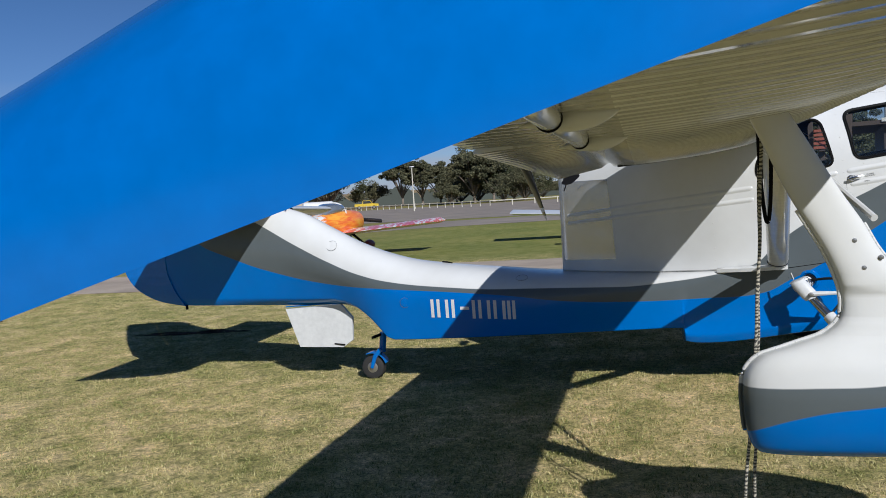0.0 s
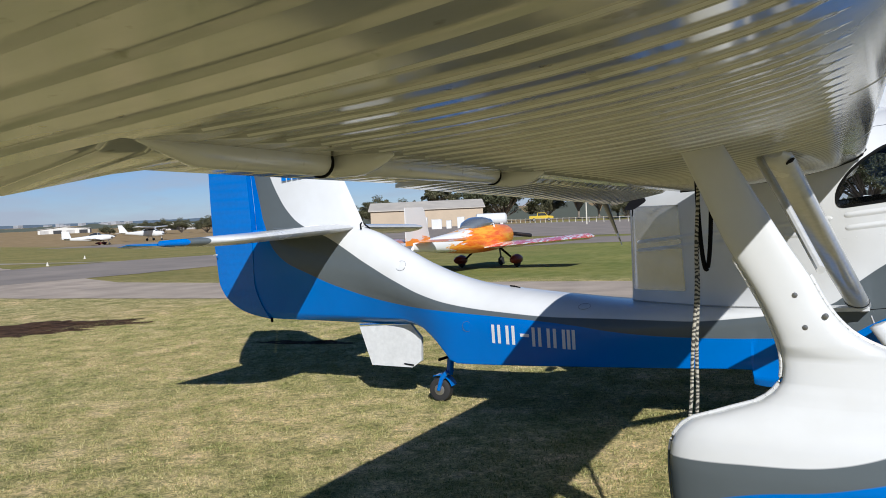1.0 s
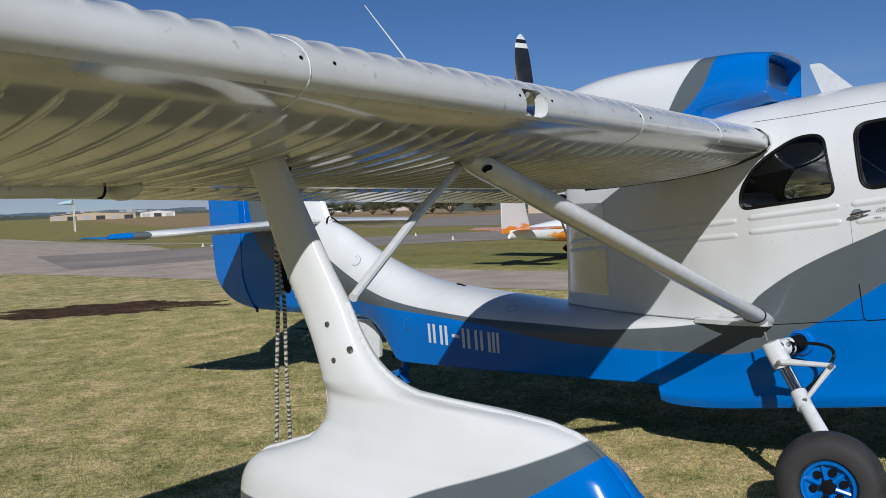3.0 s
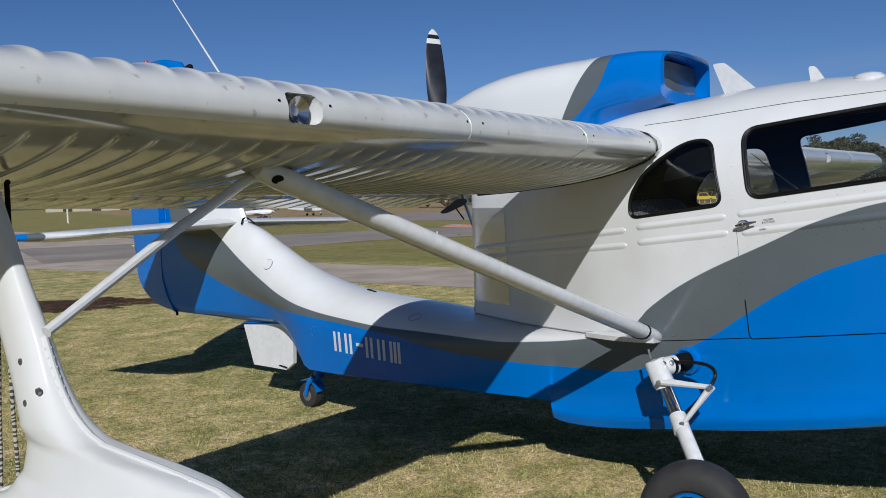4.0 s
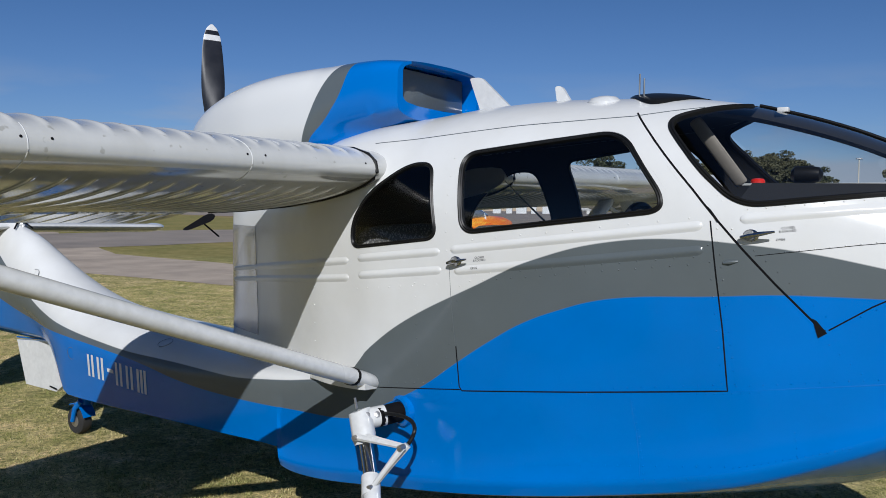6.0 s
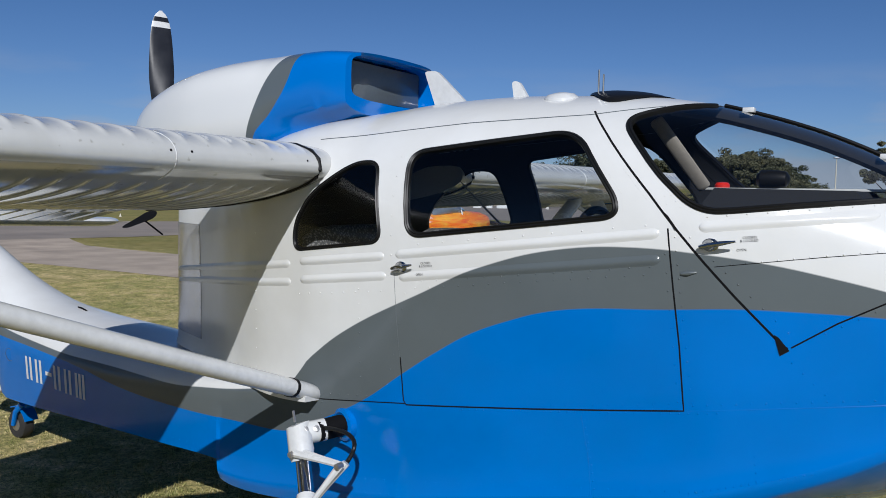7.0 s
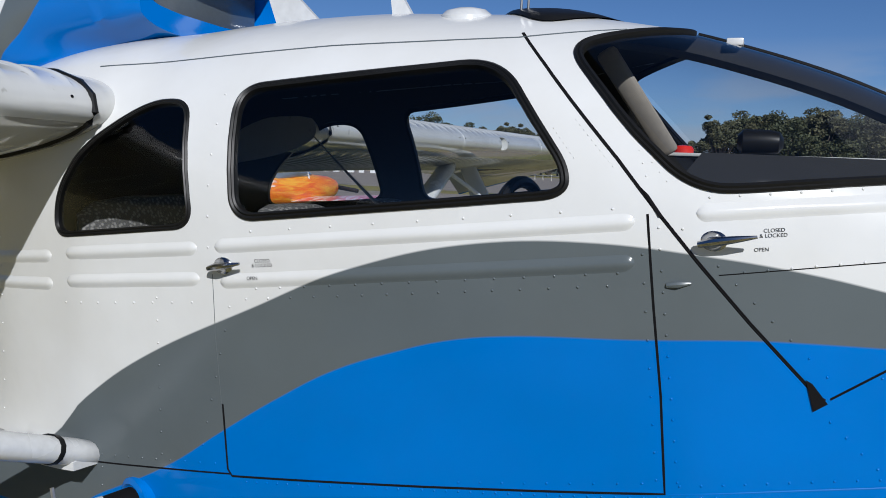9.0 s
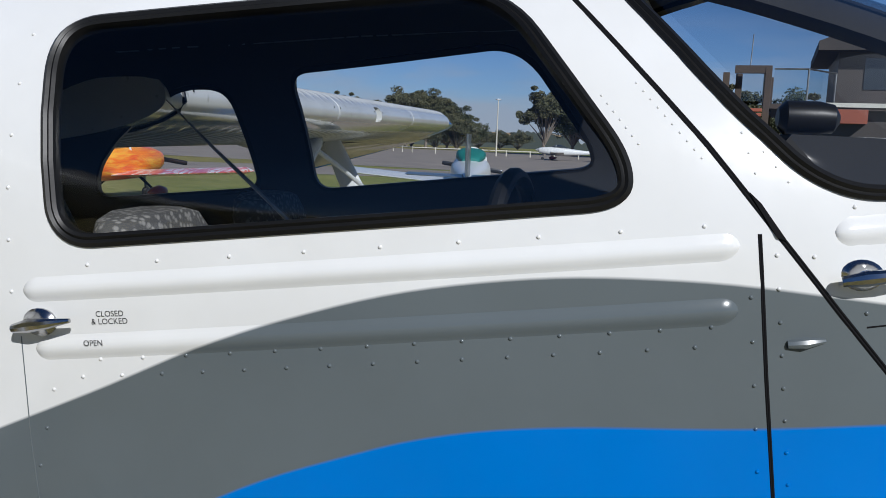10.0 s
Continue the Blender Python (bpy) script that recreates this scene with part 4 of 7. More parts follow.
def droop_tip(side):
    """Blue tip: the top runs on level and rounds over to the low outer rim."""
    us = [0.0, 0.006, 0.02, 0.05, 0.1, 0.18, 0.3, 0.45, 0.6, 0.75, 0.9, 1.0]
    rings_ = []
    for o in [5.6, 5.7, 5.8, 5.9, 6.0, 6.1, 6.18, 6.25, 6.3, 6.34, 6.37, 6.39, 6.4]:
        e = (o - 5.6) / 0.8
        ring = []
        for u, top in [(u, True) for u in reversed(us)] + [(u, False) for u in us[1:]]:
            x, zl_, u0 = tip_low(o, u)
            base_top = wing_point(u0, True)[1] - 0.09 * u * u * e
            rim_z = 0.349 + 0.2955 * x
            round_over = 1 - math.sqrt(max(0.0, 1 - max(0.0, (o - 6.05) / 0.35) ** 2.4))
            zt_ = base_top - round_over * (base_top - rim_z) * 0.70
            mid = wing_point(u0, True)[1] * 0.5 + wing_point(u0, False)[1] * 0.5 - 0.1 * e ** 2
            k = min(1.0, math.sqrt(u / 0.12)) if u < 0.12 else 1.0
            z = (zt_ if top else zl_ + 0.008 * min(1, (6.4 - o) * 12))
            z = mid + (z - mid) * k
            if u == 1.0:
                z = zt_ if top and e > 0.02 else z
            ring.append((x, side * o, z))
        rings_.append(ring)
    tip = part("wing_tip", loft(rings_), BLUE_PAINT, plane, "gloss blue drooped wing tip")
    rings_ = []
    for o, ph in bead_steps(5.59, 6.385):
        ridge = bead_rise(ph)
        ring = []
        for j in range(25):
            u = 0.13 + 0.865 * j / 24
            x, z, _ = tip_low(max(o, 5.6), u)
            f = min(1, (u - 0.13) / 0.04) * (1 if o < 6.3 else 0)
            ring.append((x, side * o, z - 0.003 - ridge * f * 0.007))
        rings_.append(ring)
    sub("tip_underside", loft(rings_, caps=False, closed=False), WING_UNDER, tip, "dull grey ribbed underside skin")


def domes(spots, r, rise):
    """Low domes, each given by its place and the way it faces, in one mesh."""
    verts, faces = [], []
    for p, n in spots:
        p, n = Vector(p), Vector(n).normalized()
        a = n.orthogonal().normalized()
        b = n.cross(a)
        k = len(verts)
        for rr, h in ((r, -0.001), (r * 0.65, rise * 0.75)):
            verts += [tuple(p + n * h + (a * math.cos(q * math.pi / 3) + b * math.sin(q * math.pi / 3)) * rr) for q in range(6)]
        verts.append(tuple(p + n * rise))
        for q in range(6):
            j = (q + 1) % 6
            faces += [(k + q, k + j, k + 6 + j, k + 6 + q), (k + 6 + q, k + 6 + j, k + 12)]
    return from_py(verts, faces)


for side in (-1, 1):
    w = part("wing", wing_main(side), WING_PAINT, plane, "white wing skinned in ribbed sheet metal with a grey underside")
    grey_under(w)
    y0, y1 = sorted((side * 3.045, side * 3.175))
    cut(w, [box(4.99, 5.2, y0, y1, 1.843, 1.93, 0.02)])
    lamp = sub("landing_lamp", lathe([(0, 0.012), (0.01, 0.03), (0.035, 0.042), (0.04, 0.04), (0.02, 0.015)], (5.0, side * 3.10, 1.885), (1, 0, 0), 20), CHROME, w, "small landing lamp in an open recess")
    flap(side, 0.72, 3.86, "flap", radians(-10), 0.0, "white ribbed flap", radians(-2), 3.1)
    flap(side, 3.885, 5.03, "aileron", radians(0.5), 0.02, "white ribbed aileron")
    flap(side, 5.05, 5.6, "fixed_trailing_edge", radians(1), 0.0, "white fixed panel", radians(-10))
    for o0, o1 in ((3.93, 4.83), (4.92, 5.43)):
        nose = part("aileron_nose", tube([(3.925, side * (o0 - 0.01), 1.676), (3.925, side * (o0 + 0.03), 1.676), (3.925, side * (o0 + o1) / 2, 1.678), (3.925, side * (o1 - 0.12), 1.68), (3.93, side * (o1 + 0.02), 1.695)], [0.031, 0.032, 0.032, 0.03, 0.006], 16), WING_PAINT, plane, "rounded aileron nose")
        sub("end_gap", lathe([(-0.004, 0.034), (0.003, 0.034), (0.0035, 0.001)], (3.925, side * (o0 - 0.01), 1.674), (0, 1, 0), 18), SEAM, nose, "dark gap at the end")
    for o in (3.87, 4.87):
        xa, za = wing_point(0.7, False, o)
        drop = []
        for t in np.linspace(0, 1, 15):
            k = math.sin(math.pi * min(0.97, max(0.03, t ** 0.75)))
            drop.append([(xa + 0.10 - 0.24 * t, side * (o + 0.026 * k * math.cos(a)), za - 0.004 - 0.02 * t + 0.034 * k * math.sin(a)) for a in np.linspace(0, 2 * math.pi, 14, endpoint=False)])
        part("hinge_fairing", loft(drop), WING_PAINT, plane, "white hinge fairing")
    droop_tip(side)
    tagged(part("tip_screws", domes([((tip_low(o_, u)[0], side * o_, tip_low(o_, u)[1] - 0.004), (0, 0, -1)) for o_ in (6.33,) for u in np.arange(0.16, 0.97, 0.035)], 0.0032, 0.0016), SEAM, plane), kind="stuff")
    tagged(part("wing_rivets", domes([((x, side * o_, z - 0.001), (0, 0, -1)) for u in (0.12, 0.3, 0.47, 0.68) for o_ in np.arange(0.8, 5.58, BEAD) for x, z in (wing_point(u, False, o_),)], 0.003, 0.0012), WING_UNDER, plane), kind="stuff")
    xs_ = [wing_point(u, True, 0.655) for u in (0.4, 0.3, 0.2, 0.1, 0.04, 0.01, 0.0)] + [wing_point(u, False, 0.655) for u in (0.01, 0.04, 0.1, 0.2, 0.35, 0.55, 0.72)]
    part("root_seal", tube([(x, side * 0.655, z) for x, z in xs_], 0.011, 6), RUBBER, plane, "black wing root seal")
    for o, u in ((2.324, 0.006), (2.227, 0.006), (4.108, 0.006), (4.004, 0.006), (3.205, 0.006), (3.01, 0.006), (1.442, 0.006), (1.349, 0.006), (0.73, 0.006)):
        x, z = wing_point(u, True, o)
        part("drain_hole", lathe([(-0.004, 0.0045), (0.002, 0.0045), (0.0025, 0.001)], (x, side * o, z), (0.9, 0, 0.35), 10), SEAM, plane)

    for o in (4.085, 2.305, 1.42):
        lap = [wing_point(u, True, o) for u in (0.09, 0.06, 0.035, 0.02, 0.01, 0.004, 0.001, 0.0)] + [wing_point(u, False, o) for u in (0.001, 0.004, 0.01, 0.02, 0.035, 0.06)]
        part("skin_lap", tube([(x + 0.0005, side * o, z) for x, z in lap], 0.0018, 5), WHITE_PAINT, plane, "thin lapped skin joint")

# whip aerial on the wing
part("whip_aerial", tube([(4.62, -2.88, 1.95), (4.42, -2.88, 2.08), (4.165, -2.88, 2.385)], [0.005, 0.004, 0.002], 6), WHITE_PAINT, plane, "thin white whip aerial")


# lift strut, brace and tip float
def blade_bar(a, b, chord, thick, taper=1.0, seg=16, lean=Vector((1, 0, 0))):
    a, b = Vector(a), Vector(b)
    d = (b - a).normalized()
    c = (lean - d * lean.dot(d)).normalized()
    w = d.cross(c)
    rings_ = []
    for t in (0.0, 0.012, 0.04, 0.5, 0.96, 0.988, 1.0):
        k = 1.0 if 0.03 < t < 0.97 else (0.55 if t in (0.0, 1.0) else 0.88)
        p = a.lerp(b, t)
        rings_.append([p + c * math.cos(q) * chord * 0.5 * k + w * math.sin(q) * thick * 0.5 * k * (1 + 0.25 * math.cos(q)) for q in np.linspace(0, 2 * math.pi, seg, endpoint=False)])
    return loft(rings_)


FLOAT_CUTS = [(0.515, 4.56, 4.92, 0.03), (0.527, 4.495, 5.15, 0.07), (0.56, 4.465, 5.38, 0.115), (0.64, 4.447, 5.60, 0.145), (0.74, 4.443, 5.70, 0.155), (0.80, 4.45, 5.735, 0.148), (0.85, 4.478, 5.735, 0.14),
              (0.88, 4.52, 5.72, 0.128), (0.905, 4.60, 5.705, 0.12), (0.92, 4.642, 5.69, 0.115), (0.945, 4.715, 5.67, 0.105), (0.978, 4.758, 5.645, 0.095), (1.003, 4.776, 5.62, 0.085), (1.03, 4.782, 5.59, 0.075),
              (1.055, 4.784, 5.545, 0.065), (1.072, 4.783, 5.48, 0.058), (1.082, 4.782, 5.38, 0.054), (1.088, 4.781, 5.25, 0.053), (1.10, 4.78, 5.10, 0.052), (1.12, 4.775, 5.035, 0.052), (1.167, 4.76, 4.962, 0.048),
              (1.236, 4.732, 4.908, 0.042), (1.33, 4.682, 4.86, 0.037), (1.42, 4.632, 4.805, 0.033), (1.58, 4.562, 4.715, 0.03), (1.74, 4.492, 4.625, 0.03)]
ca, cf, ch = (pchip([c[0] for c in FLOAT_CUTS], [c[i] for c in FLOAT_CUTS]) for i in (1, 2, 3))


def tip_float(side):
    o = 3.78
    rings_ = []
    for z in sorted(set([c[0] for c in FLOAT_CUTS] + [round(v, 3) for v in np.arange(0.53, 1.74, 0.02)])):
        a, f, h = ca(z), cf(z), ch(z)
        ring = []
        for q in np.linspace(0, 2 * math.pi, 40, endpoint=False):
            cx, sy = math.cos(q), math.sin(q)
            ex = 0.62 if z < 1.13 else 0.8
            u = math.copysign(abs(cx) ** ex, cx)
            v = math.copysign(abs(sy) ** (0.55 if z < 1.0 else 0.75), sy)
            taper = 1.0 if u > -0.2 or z > 1.1 else 1.0 - 0.15 * (-u - 0.2)
            ring.append(((a + f) / 2 + u * (f - a) / 2, side * o + v * h * taper, z))
        rings_.append(ring)
    fl = part("tip_float", loft(rings_), FLOAT_PAINT, plane, "white, grey and blue wing float on a broad faired strut")
    edge = [(ca(z) - 0.004, side * o, z) for z in np.arange(0.60, 1.40, 0.02)]
    sub("rim", tube(edge, 0.009, 8, 0.8), FLOAT_PAINT, fl, "white riveted rim")
    edge = [(cf(z) + 0.002, side * o, z) for z in np.arange(0.62, 1.335, 0.015)]
    sub("rim", tube(edge, 0.008, 8, 0.8), FLOAT_PAINT, fl, "white riveted rim")
    tagged(sub("rim_rivets", domes([((ca(z) - 0.006, side * o + s * 0.0075, z), (-0.6, s, 0)) for z in np.arange(0.61, 1.38, 0.022) for s in (-1, 1)]
                                   + [((cf(z) + 0.004, side * o + s * 0.007, z), (0.6, s, 0)) for z in np.arange(0.64, 1.32, 0.022) for s in (-1, 1)], 0.004, 0.0025), FLOAT_PAINT, fl), kind="stuff")
    for x, z in ((4.824, 1.269), (4.905, 1.208), (4.85, 1.175)):
        sub("bolt", lathe([(-0.004, 0.009), (0.003, 0.008), (0.004, 0.001)], (x, side * (o + ch(z) * 0.97), z), (0, side, 0), 8), STEEL, fl, "grey bolt head")
    return fl


for side in (-1, 1):
    part("lift_strut", blade_bar((5.035, side * 0.60, 0.852), (4.715, side * 2.99, 1.735), 0.135, 0.075), WHITE_PAINT, plane, "white streamlined wing strut")
    part("strut_band", blade_bar((5.012, side * 0.76, 0.912), (5.010, side * 0.775, 0.9175), 0.142, 0.082), RUBBER, plane)
    part("strut_fairing", loft([[(4.62 + 0.46 * t, side * (HW(4.62 + 0.46 * t) * 0.99 + 0.10 * math.sin(math.pi * t * 0.6) * k), 0.845 + 0.02 * t + (0.012 if k else 0.02) * j) for k, j in ((0, -1), (1, -1), (1, 1), (0, 1))] for t in np.linspace(0, 1, 9)]), WHITE_PAINT, plane, "white strut root fairing")
    part("strut_socket", lathe([(0.0, 0.02), (0.001, 0.02), (0.0015, 0.001)], (4.775, side * 2.955, 1.70), (0.6, side * 0.3, -0.75), 12), SEAM, plane)
    part("float_brace", tube([(4.66, side * 2.95, 1.72), (4.77, side * 3.35, 1.55), (4.895, side * 3.79, 1.34)], [0.017, 0.015, 0.013], 10), WHITE_PAINT, plane, "thin white brace")
    tip_float(side)


# ---- engine nacelle and propeller ----
def nacelle():
    ht = pchip([3.16, 3.25, 3.4, 3.55, 3.73, 3.96, 4.18, 4.45, 4.7, 4.95, 5.1], [2.12, 2.19, 2.275, 2.33, 2.38, 2.417, 2.435, 2.442, 2.436, 2.412, 2.38])
    hb = pchip([3.16, 3.5, 4.0, 4.4, 4.6, 4.8, 5.0, 5.1], [1.98, 1.9, 1.86, 1.88, 1.93, 1.99, 2.11, 2.13])
    wd = pchip([3.16, 3.3, 3.6, 4.0, 4.4, 4.8, 5.1], [0.10, 0.2, 0.31, 0.385, 0.405, 0.40, 0.375])
    rings_ = []
    for x in list(np.arange(3.16, 4.96, 0.04)) + [4.97, 4.99, 5.0]:
        t, b, w = ht(x), hb(x), wd(x)
        ring = []
        for q in np.linspace(0, 2 * math.pi, 96, endpoint=False):
            c, s = math.cos(q), math.sin(q)
            front = min(1, max(0, (x - 4.45) / 0.4))
            e = 0.62 - 0.30 * front
            y = math.copysign(abs(c) ** e, c) * w
            zz = (t + b) / 2 + math.copysign(abs(s) ** (e * 1.1), s) * (t - b) / 2
            tuck = min(1, max(0, (2.17 - zz) / 0.13))
            y *= 1 - 0.30 * front * tuck * tuck * (3 - 2 * tuck)
            bow = max(0, x - 4.6) / 0.4
            ring.append((x + bow * 0.05 * (1 - (y / w) ** 2) - bow * 0.005, y, zz))
        rings_.append(ring)
    return loft(rings_)


cowl = part("engine_cowl", nacelle(), COWL_PAINT, plane, "white, grey and blue engine cowl with a wide front intake")
inner = []
for x in (5.4, 5.05, 4.93, 4.7, 4.35):
    ring = []
    k = 1.0 if x > 4.8 else 0.8
    for q in np.linspace(0, 2 * math.pi, 32, endpoint=False):
        c, s = math.cos(q), math.sin(q)
        y = math.copysign(abs(c) ** 0.28, c) * 0.352 * k
        ring.append((x, y, 2.287 + (0.098 + 0.010 * (1 - (y / 0.37) ** 2)) * math.copysign(abs(s) ** 0.28, s) * k))
    inner.append(ring)
cut(cowl, [loft(inner)])
cowl.data.materials.clear()
cowl.data.materials.append(COWL_PAINT)
sub("intake_screen", box(4.915, 4.92, -0.33, 0.33, 2.197, 2.378, 0.002), GREY_PAINT, cowl, "grey sheet screen inside the intake")
HUB = Vector((3.15, 0.25, 2.068))
PITCH = radians(12)
hub_axis = Vector((-math.cos(PITCH), 0, -math.sin(PITCH)))
spin = part("spinner", lathe([(-0.12, 0.18), (0.0, 0.172), (0.09, 0.145), (0.18, 0.09), (0.24, 0.03), (0.245, 0.001)], HUB - Vector((0, 0.13, 0)), hub_axis, 28), BLUE_PAINT, plane, "blue propeller spinner")
ROOT = Vector((3.04, 0.2, 2.07))
BLADES = [Vector((2.961, 0.254, 2.897)) - ROOT, Vector((3.31, 0.32, 1.245)) - ROOT]


def blade(way, sign):
    d = way.normalized()
    across = hub_axis.cross(d).normalized()
    wid = pchip([0, 0.12, 0.25, 0.45, 0.65, 0.78, 0.85, 0.885], [0.05, 0.06, 0.10, 0.125, 0.115, 0.095, 0.06, 0.008])
    twist = pchip([0, 0.2, 0.5, 0.88], [radians(62), radians(52), radians(32), radians(20)])
    rings_ = []
    scale = way.length / 0.883
    for r in list(np.linspace(0.04, 0.84, 22)) + [0.86, 0.875, 0.883]:
        a, w = twist(r), wid(r) * 0.62
        c = across * math.cos(a) - hub_axis * math.sin(a)
        th = d.cross(c)
        k = max(0.09, 0.42 - r * 0.5)
        rings_.append([ROOT + d * r * scale + c * w * math.cos(q) + th * w * k * math.sin(q) for q in np.linspace(0, 2 * math.pi, 14, endpoint=False)])
    return loft(rings_)


def clip_blade(bm, way, lo, hi):
    d = way.normalized()
    scale = way.length / 0.883
    out = bm.copy()
    for r, keep in ((lo, 1), (hi, -1)):
        bmesh.ops.bisect_plane(out, geom=out.verts[:] + out.edges[:] + out.faces[:], plane_co=ROOT + d * r * scale, plane_no=d * keep, clear_inner=True)
    return out


for way, sign in zip(BLADES, (1, -1)):
    whole = blade(way, sign)
    bl = part("propeller_blade", clip_blade(whole, way, 0.0, 0.765), PROP_BLACK, plane, "black propeller blade with white tip bands")
    sub("tip_band", clip_blade(whole, way, 0.765, 0.805), LETTER_WHITE, bl, "white band")
    sub("tip_band", clip_blade(whole, way, 0.805, 0.838), PROP_BLACK, bl, "black band")
    sub("tip_band", clip_blade(whole, way, 0.838, 1.0), LETTER_WHITE, bl, "white tip")
    whole.free()

# ---- tail ----
FIN_LE = pchip([1.40, 1.53, 1.86, 2.09, 2.5, 2.67, 2.83, 2.9, 2.96, 3.0, 3.01], [1.10, 1.05, 0.90, 0.79, 0.50, 0.385, 0.305, 0.282, 0.24, 0.16, 0.05])
RUD_TE = pchip([0.645, 0.68, 0.723, 0.86, 1.0, 1.21, 1.56, 2.12, 2.6, 2.86, 2.92, 2.98], [-0.02, -0.22, -0.357, -0.557, -0.63, -0.65, -0.686, -0.697, -0.69, -0.66, -0.58, -0.34])
HINGE = pchip([0.645, 0.8, 1.0, 1.5, 2.06, 3.01], [-0.005, -0.10, -0.165, -0.168, -0.2, -0.24])


def slab(zs, front, back, half, ribs=0.0, nose=True):
    rings_ = []
    for z in zs:
        f, b = front(z), back(z)
        hgt = half(z)
        r = ribs * max(0, math.cos((z / 0.085) * 2 * math.pi)) ** 4
        ring = []
        us = [0, 0.03, 0.1, 0.25, 0.5, 0.75, 1.0]
        for u in us:
            ring.append((f + (b - f) * u, hgt * prof_half(u, nose) + (r if 0 < u < 1 else 0), z))
        for u in reversed(us[1 if nose else 0:-1] if nose else us[:-1]):
            ring.append((f + (b - f) * u, -hgt * prof_half(u, nose) - (r if 0 < u < 1 else 0), z))
        rings_.append(ring)
    return loft(rings_)


def prof_half(u, nose):
    return aerofoil(u) * 0.98 + 0.03 + 0.40 * u ** 4 if nose else (1 - u) * 0.95 + 0.06


fin_whole = slab(np.linspace(1.40, 3.01, 40), FIN_LE, lambda z: HINGE(z) - 0.003, lambda z: 0.085 - 0.025 * (z - 1.4) / 1.5)


def fin_piece(lo, hi):
    """The part of the fin between two slanting paint lines, each given by its height at the leading edge."""
    out = fin_whole.copy()
    slope = Vector((-0.46, 0, 1)).normalized()
    for h, keep in ((lo, 1), (hi, -1)):
        bmesh.ops.bisect_plane(out, geom=out.verts[:] + out.edges[:] + out.faces[:], plane_co=(0.3, 0, h), plane_no=slope * keep, clear_inner=True)
    return out


fin = part("fin", fin_piece(-3.0, 2.64), PAINT, plane, "white and grey tail fin with a blue cap")
sub("fin_band", fin_piece(2.64, 2.82), GREY_PAINT, fin, "grey band")
sub("fin_cap", fin_piece(2.82, 9.0), BLUE_PAINT, fin, "blue fin cap")
fin_whole.free()
rud = part("rudder", slab(np.linspace(0.648, 2.98, 130), lambda z: HINGE(z) - 0.006, RUD_TE, lambda z: (0.037 - 0.008 * max(0.0, z - 1.4) / 1.5) if z > 0.8 else 0.025 + 0.012 * (z - 0.645) / 0.16, 0.0035, False), BLUE_PAINT, plane, "blue ribbed rudder")
sub("rudder_horn", tube([(-0.012, 0.0, 0.66), (-0.012, 0.0, 0.615)], 0.012, 8), SEAM, rud)
sub("trim_rod", tube([(-0.655, -0.03, 1.27), (-0.6, -0.05, 1.275)], 0.007, 6), WHITE_PAINT, rud)
part("beacon", lathe([(0, 0.03), (0.03, 0.032), (0.06, 0.024), (0.075, 0.001)], (-0.3, 0, 2.975), (0, 0, 1), 16), RED_LENS, plane, "red beacon on the fin")
part("tail_lamp", lathe([(0, 0.02), (0.05, 0.028), (0.075, 0.022), (0.085, 0.001)], (0.31, 0, 2.9), (1, 0, 0.1), 16), RUBBER, plane, "dark lamp on the fin")
for side in (-1, 1):
    for k, w in enumerate((0.05, 0.045, 0.05, 0.045, 0.045, 0.045)):
        x0 = 0.245 + k * 0.062
        part("marking_bar", from_py([(x0, side * 0.088, 1.945 + k * 0.004), (x0 + w, side * 0.086, 1.949 + k * 0.004), (x0 + w, side * 0.084, 2.032 + k * 0.003), (x0, side * 0.086, 2.030 + k * 0.003)], [(0, 1, 2, 3)]), BLUE_PAINT, plane, "", 0)


for side in (-1, 1):
    for k in range(5):
        x0 = 0.262 + k * 0.05
        part("marking_bar", from_py([(x0, side * 0.085, 2.062 + k * 0.004), (x0 + 0.036, side * 0.084, 2.065 + k * 0.004), (x0 + 0.036, side * 0.083, 2.118 + k * 0.003), (x0, side * 0.084, 2.116 + k * 0.003)], [(0, 1, 2, 3)]), BLUE_PAINT, plane, "", 0)


def tail_edge(o):
    """Leading edge of the tailplane, swept back to a point at the tip."""
    return 0.985 - 0.028 * o - 0.9 * max(0.0, (o - 1.3) / 0.5) ** 2.6


def tail_thin(o):
    return min(1.0, tail_edge(o) + 0.06) ** 0.9


def stabiliser(side):
    rings_ = []
    for o in list(np.linspace(0.0, 1.3, 14)) + list(np.linspace(1.33, 1.73, 22)):
        f, b = max(tail_edge(o), 0.312), 0.30
        z = 1.492 - 0.028 * o
        k = tail_thin(o)
        us = [0, 0.01, 0.03, 0.1, 0.25, 0.5, 0.75, 1.0]
        rings_.append([(f + (b - f) * u, side * o, z + 0.05 * k * (aerofoil(u) * 0.75 + 0.36 * u) + (b - f) * u * 0.04) for u in us] + [(f + (b - f) * u, side * o, z - 0.05 * k * (aerofoil(u) * 0.75 + 0.36 * u) + (b - f) * u * 0.04) for u in reversed(us[1:])])
    return loft(rings_)


def split_span(bm, o0, o1, side):
    out = bm.copy()
    for o, keep in ((o0, 1), (o1, -1)):
        bmesh.ops.bisect_plane(out, geom=out.verts[:] + out.edges[:] + out.faces[:], plane_co=(0, side * o, 0), plane_no=(0, side * keep, 0), clear_inner=True)
    return out


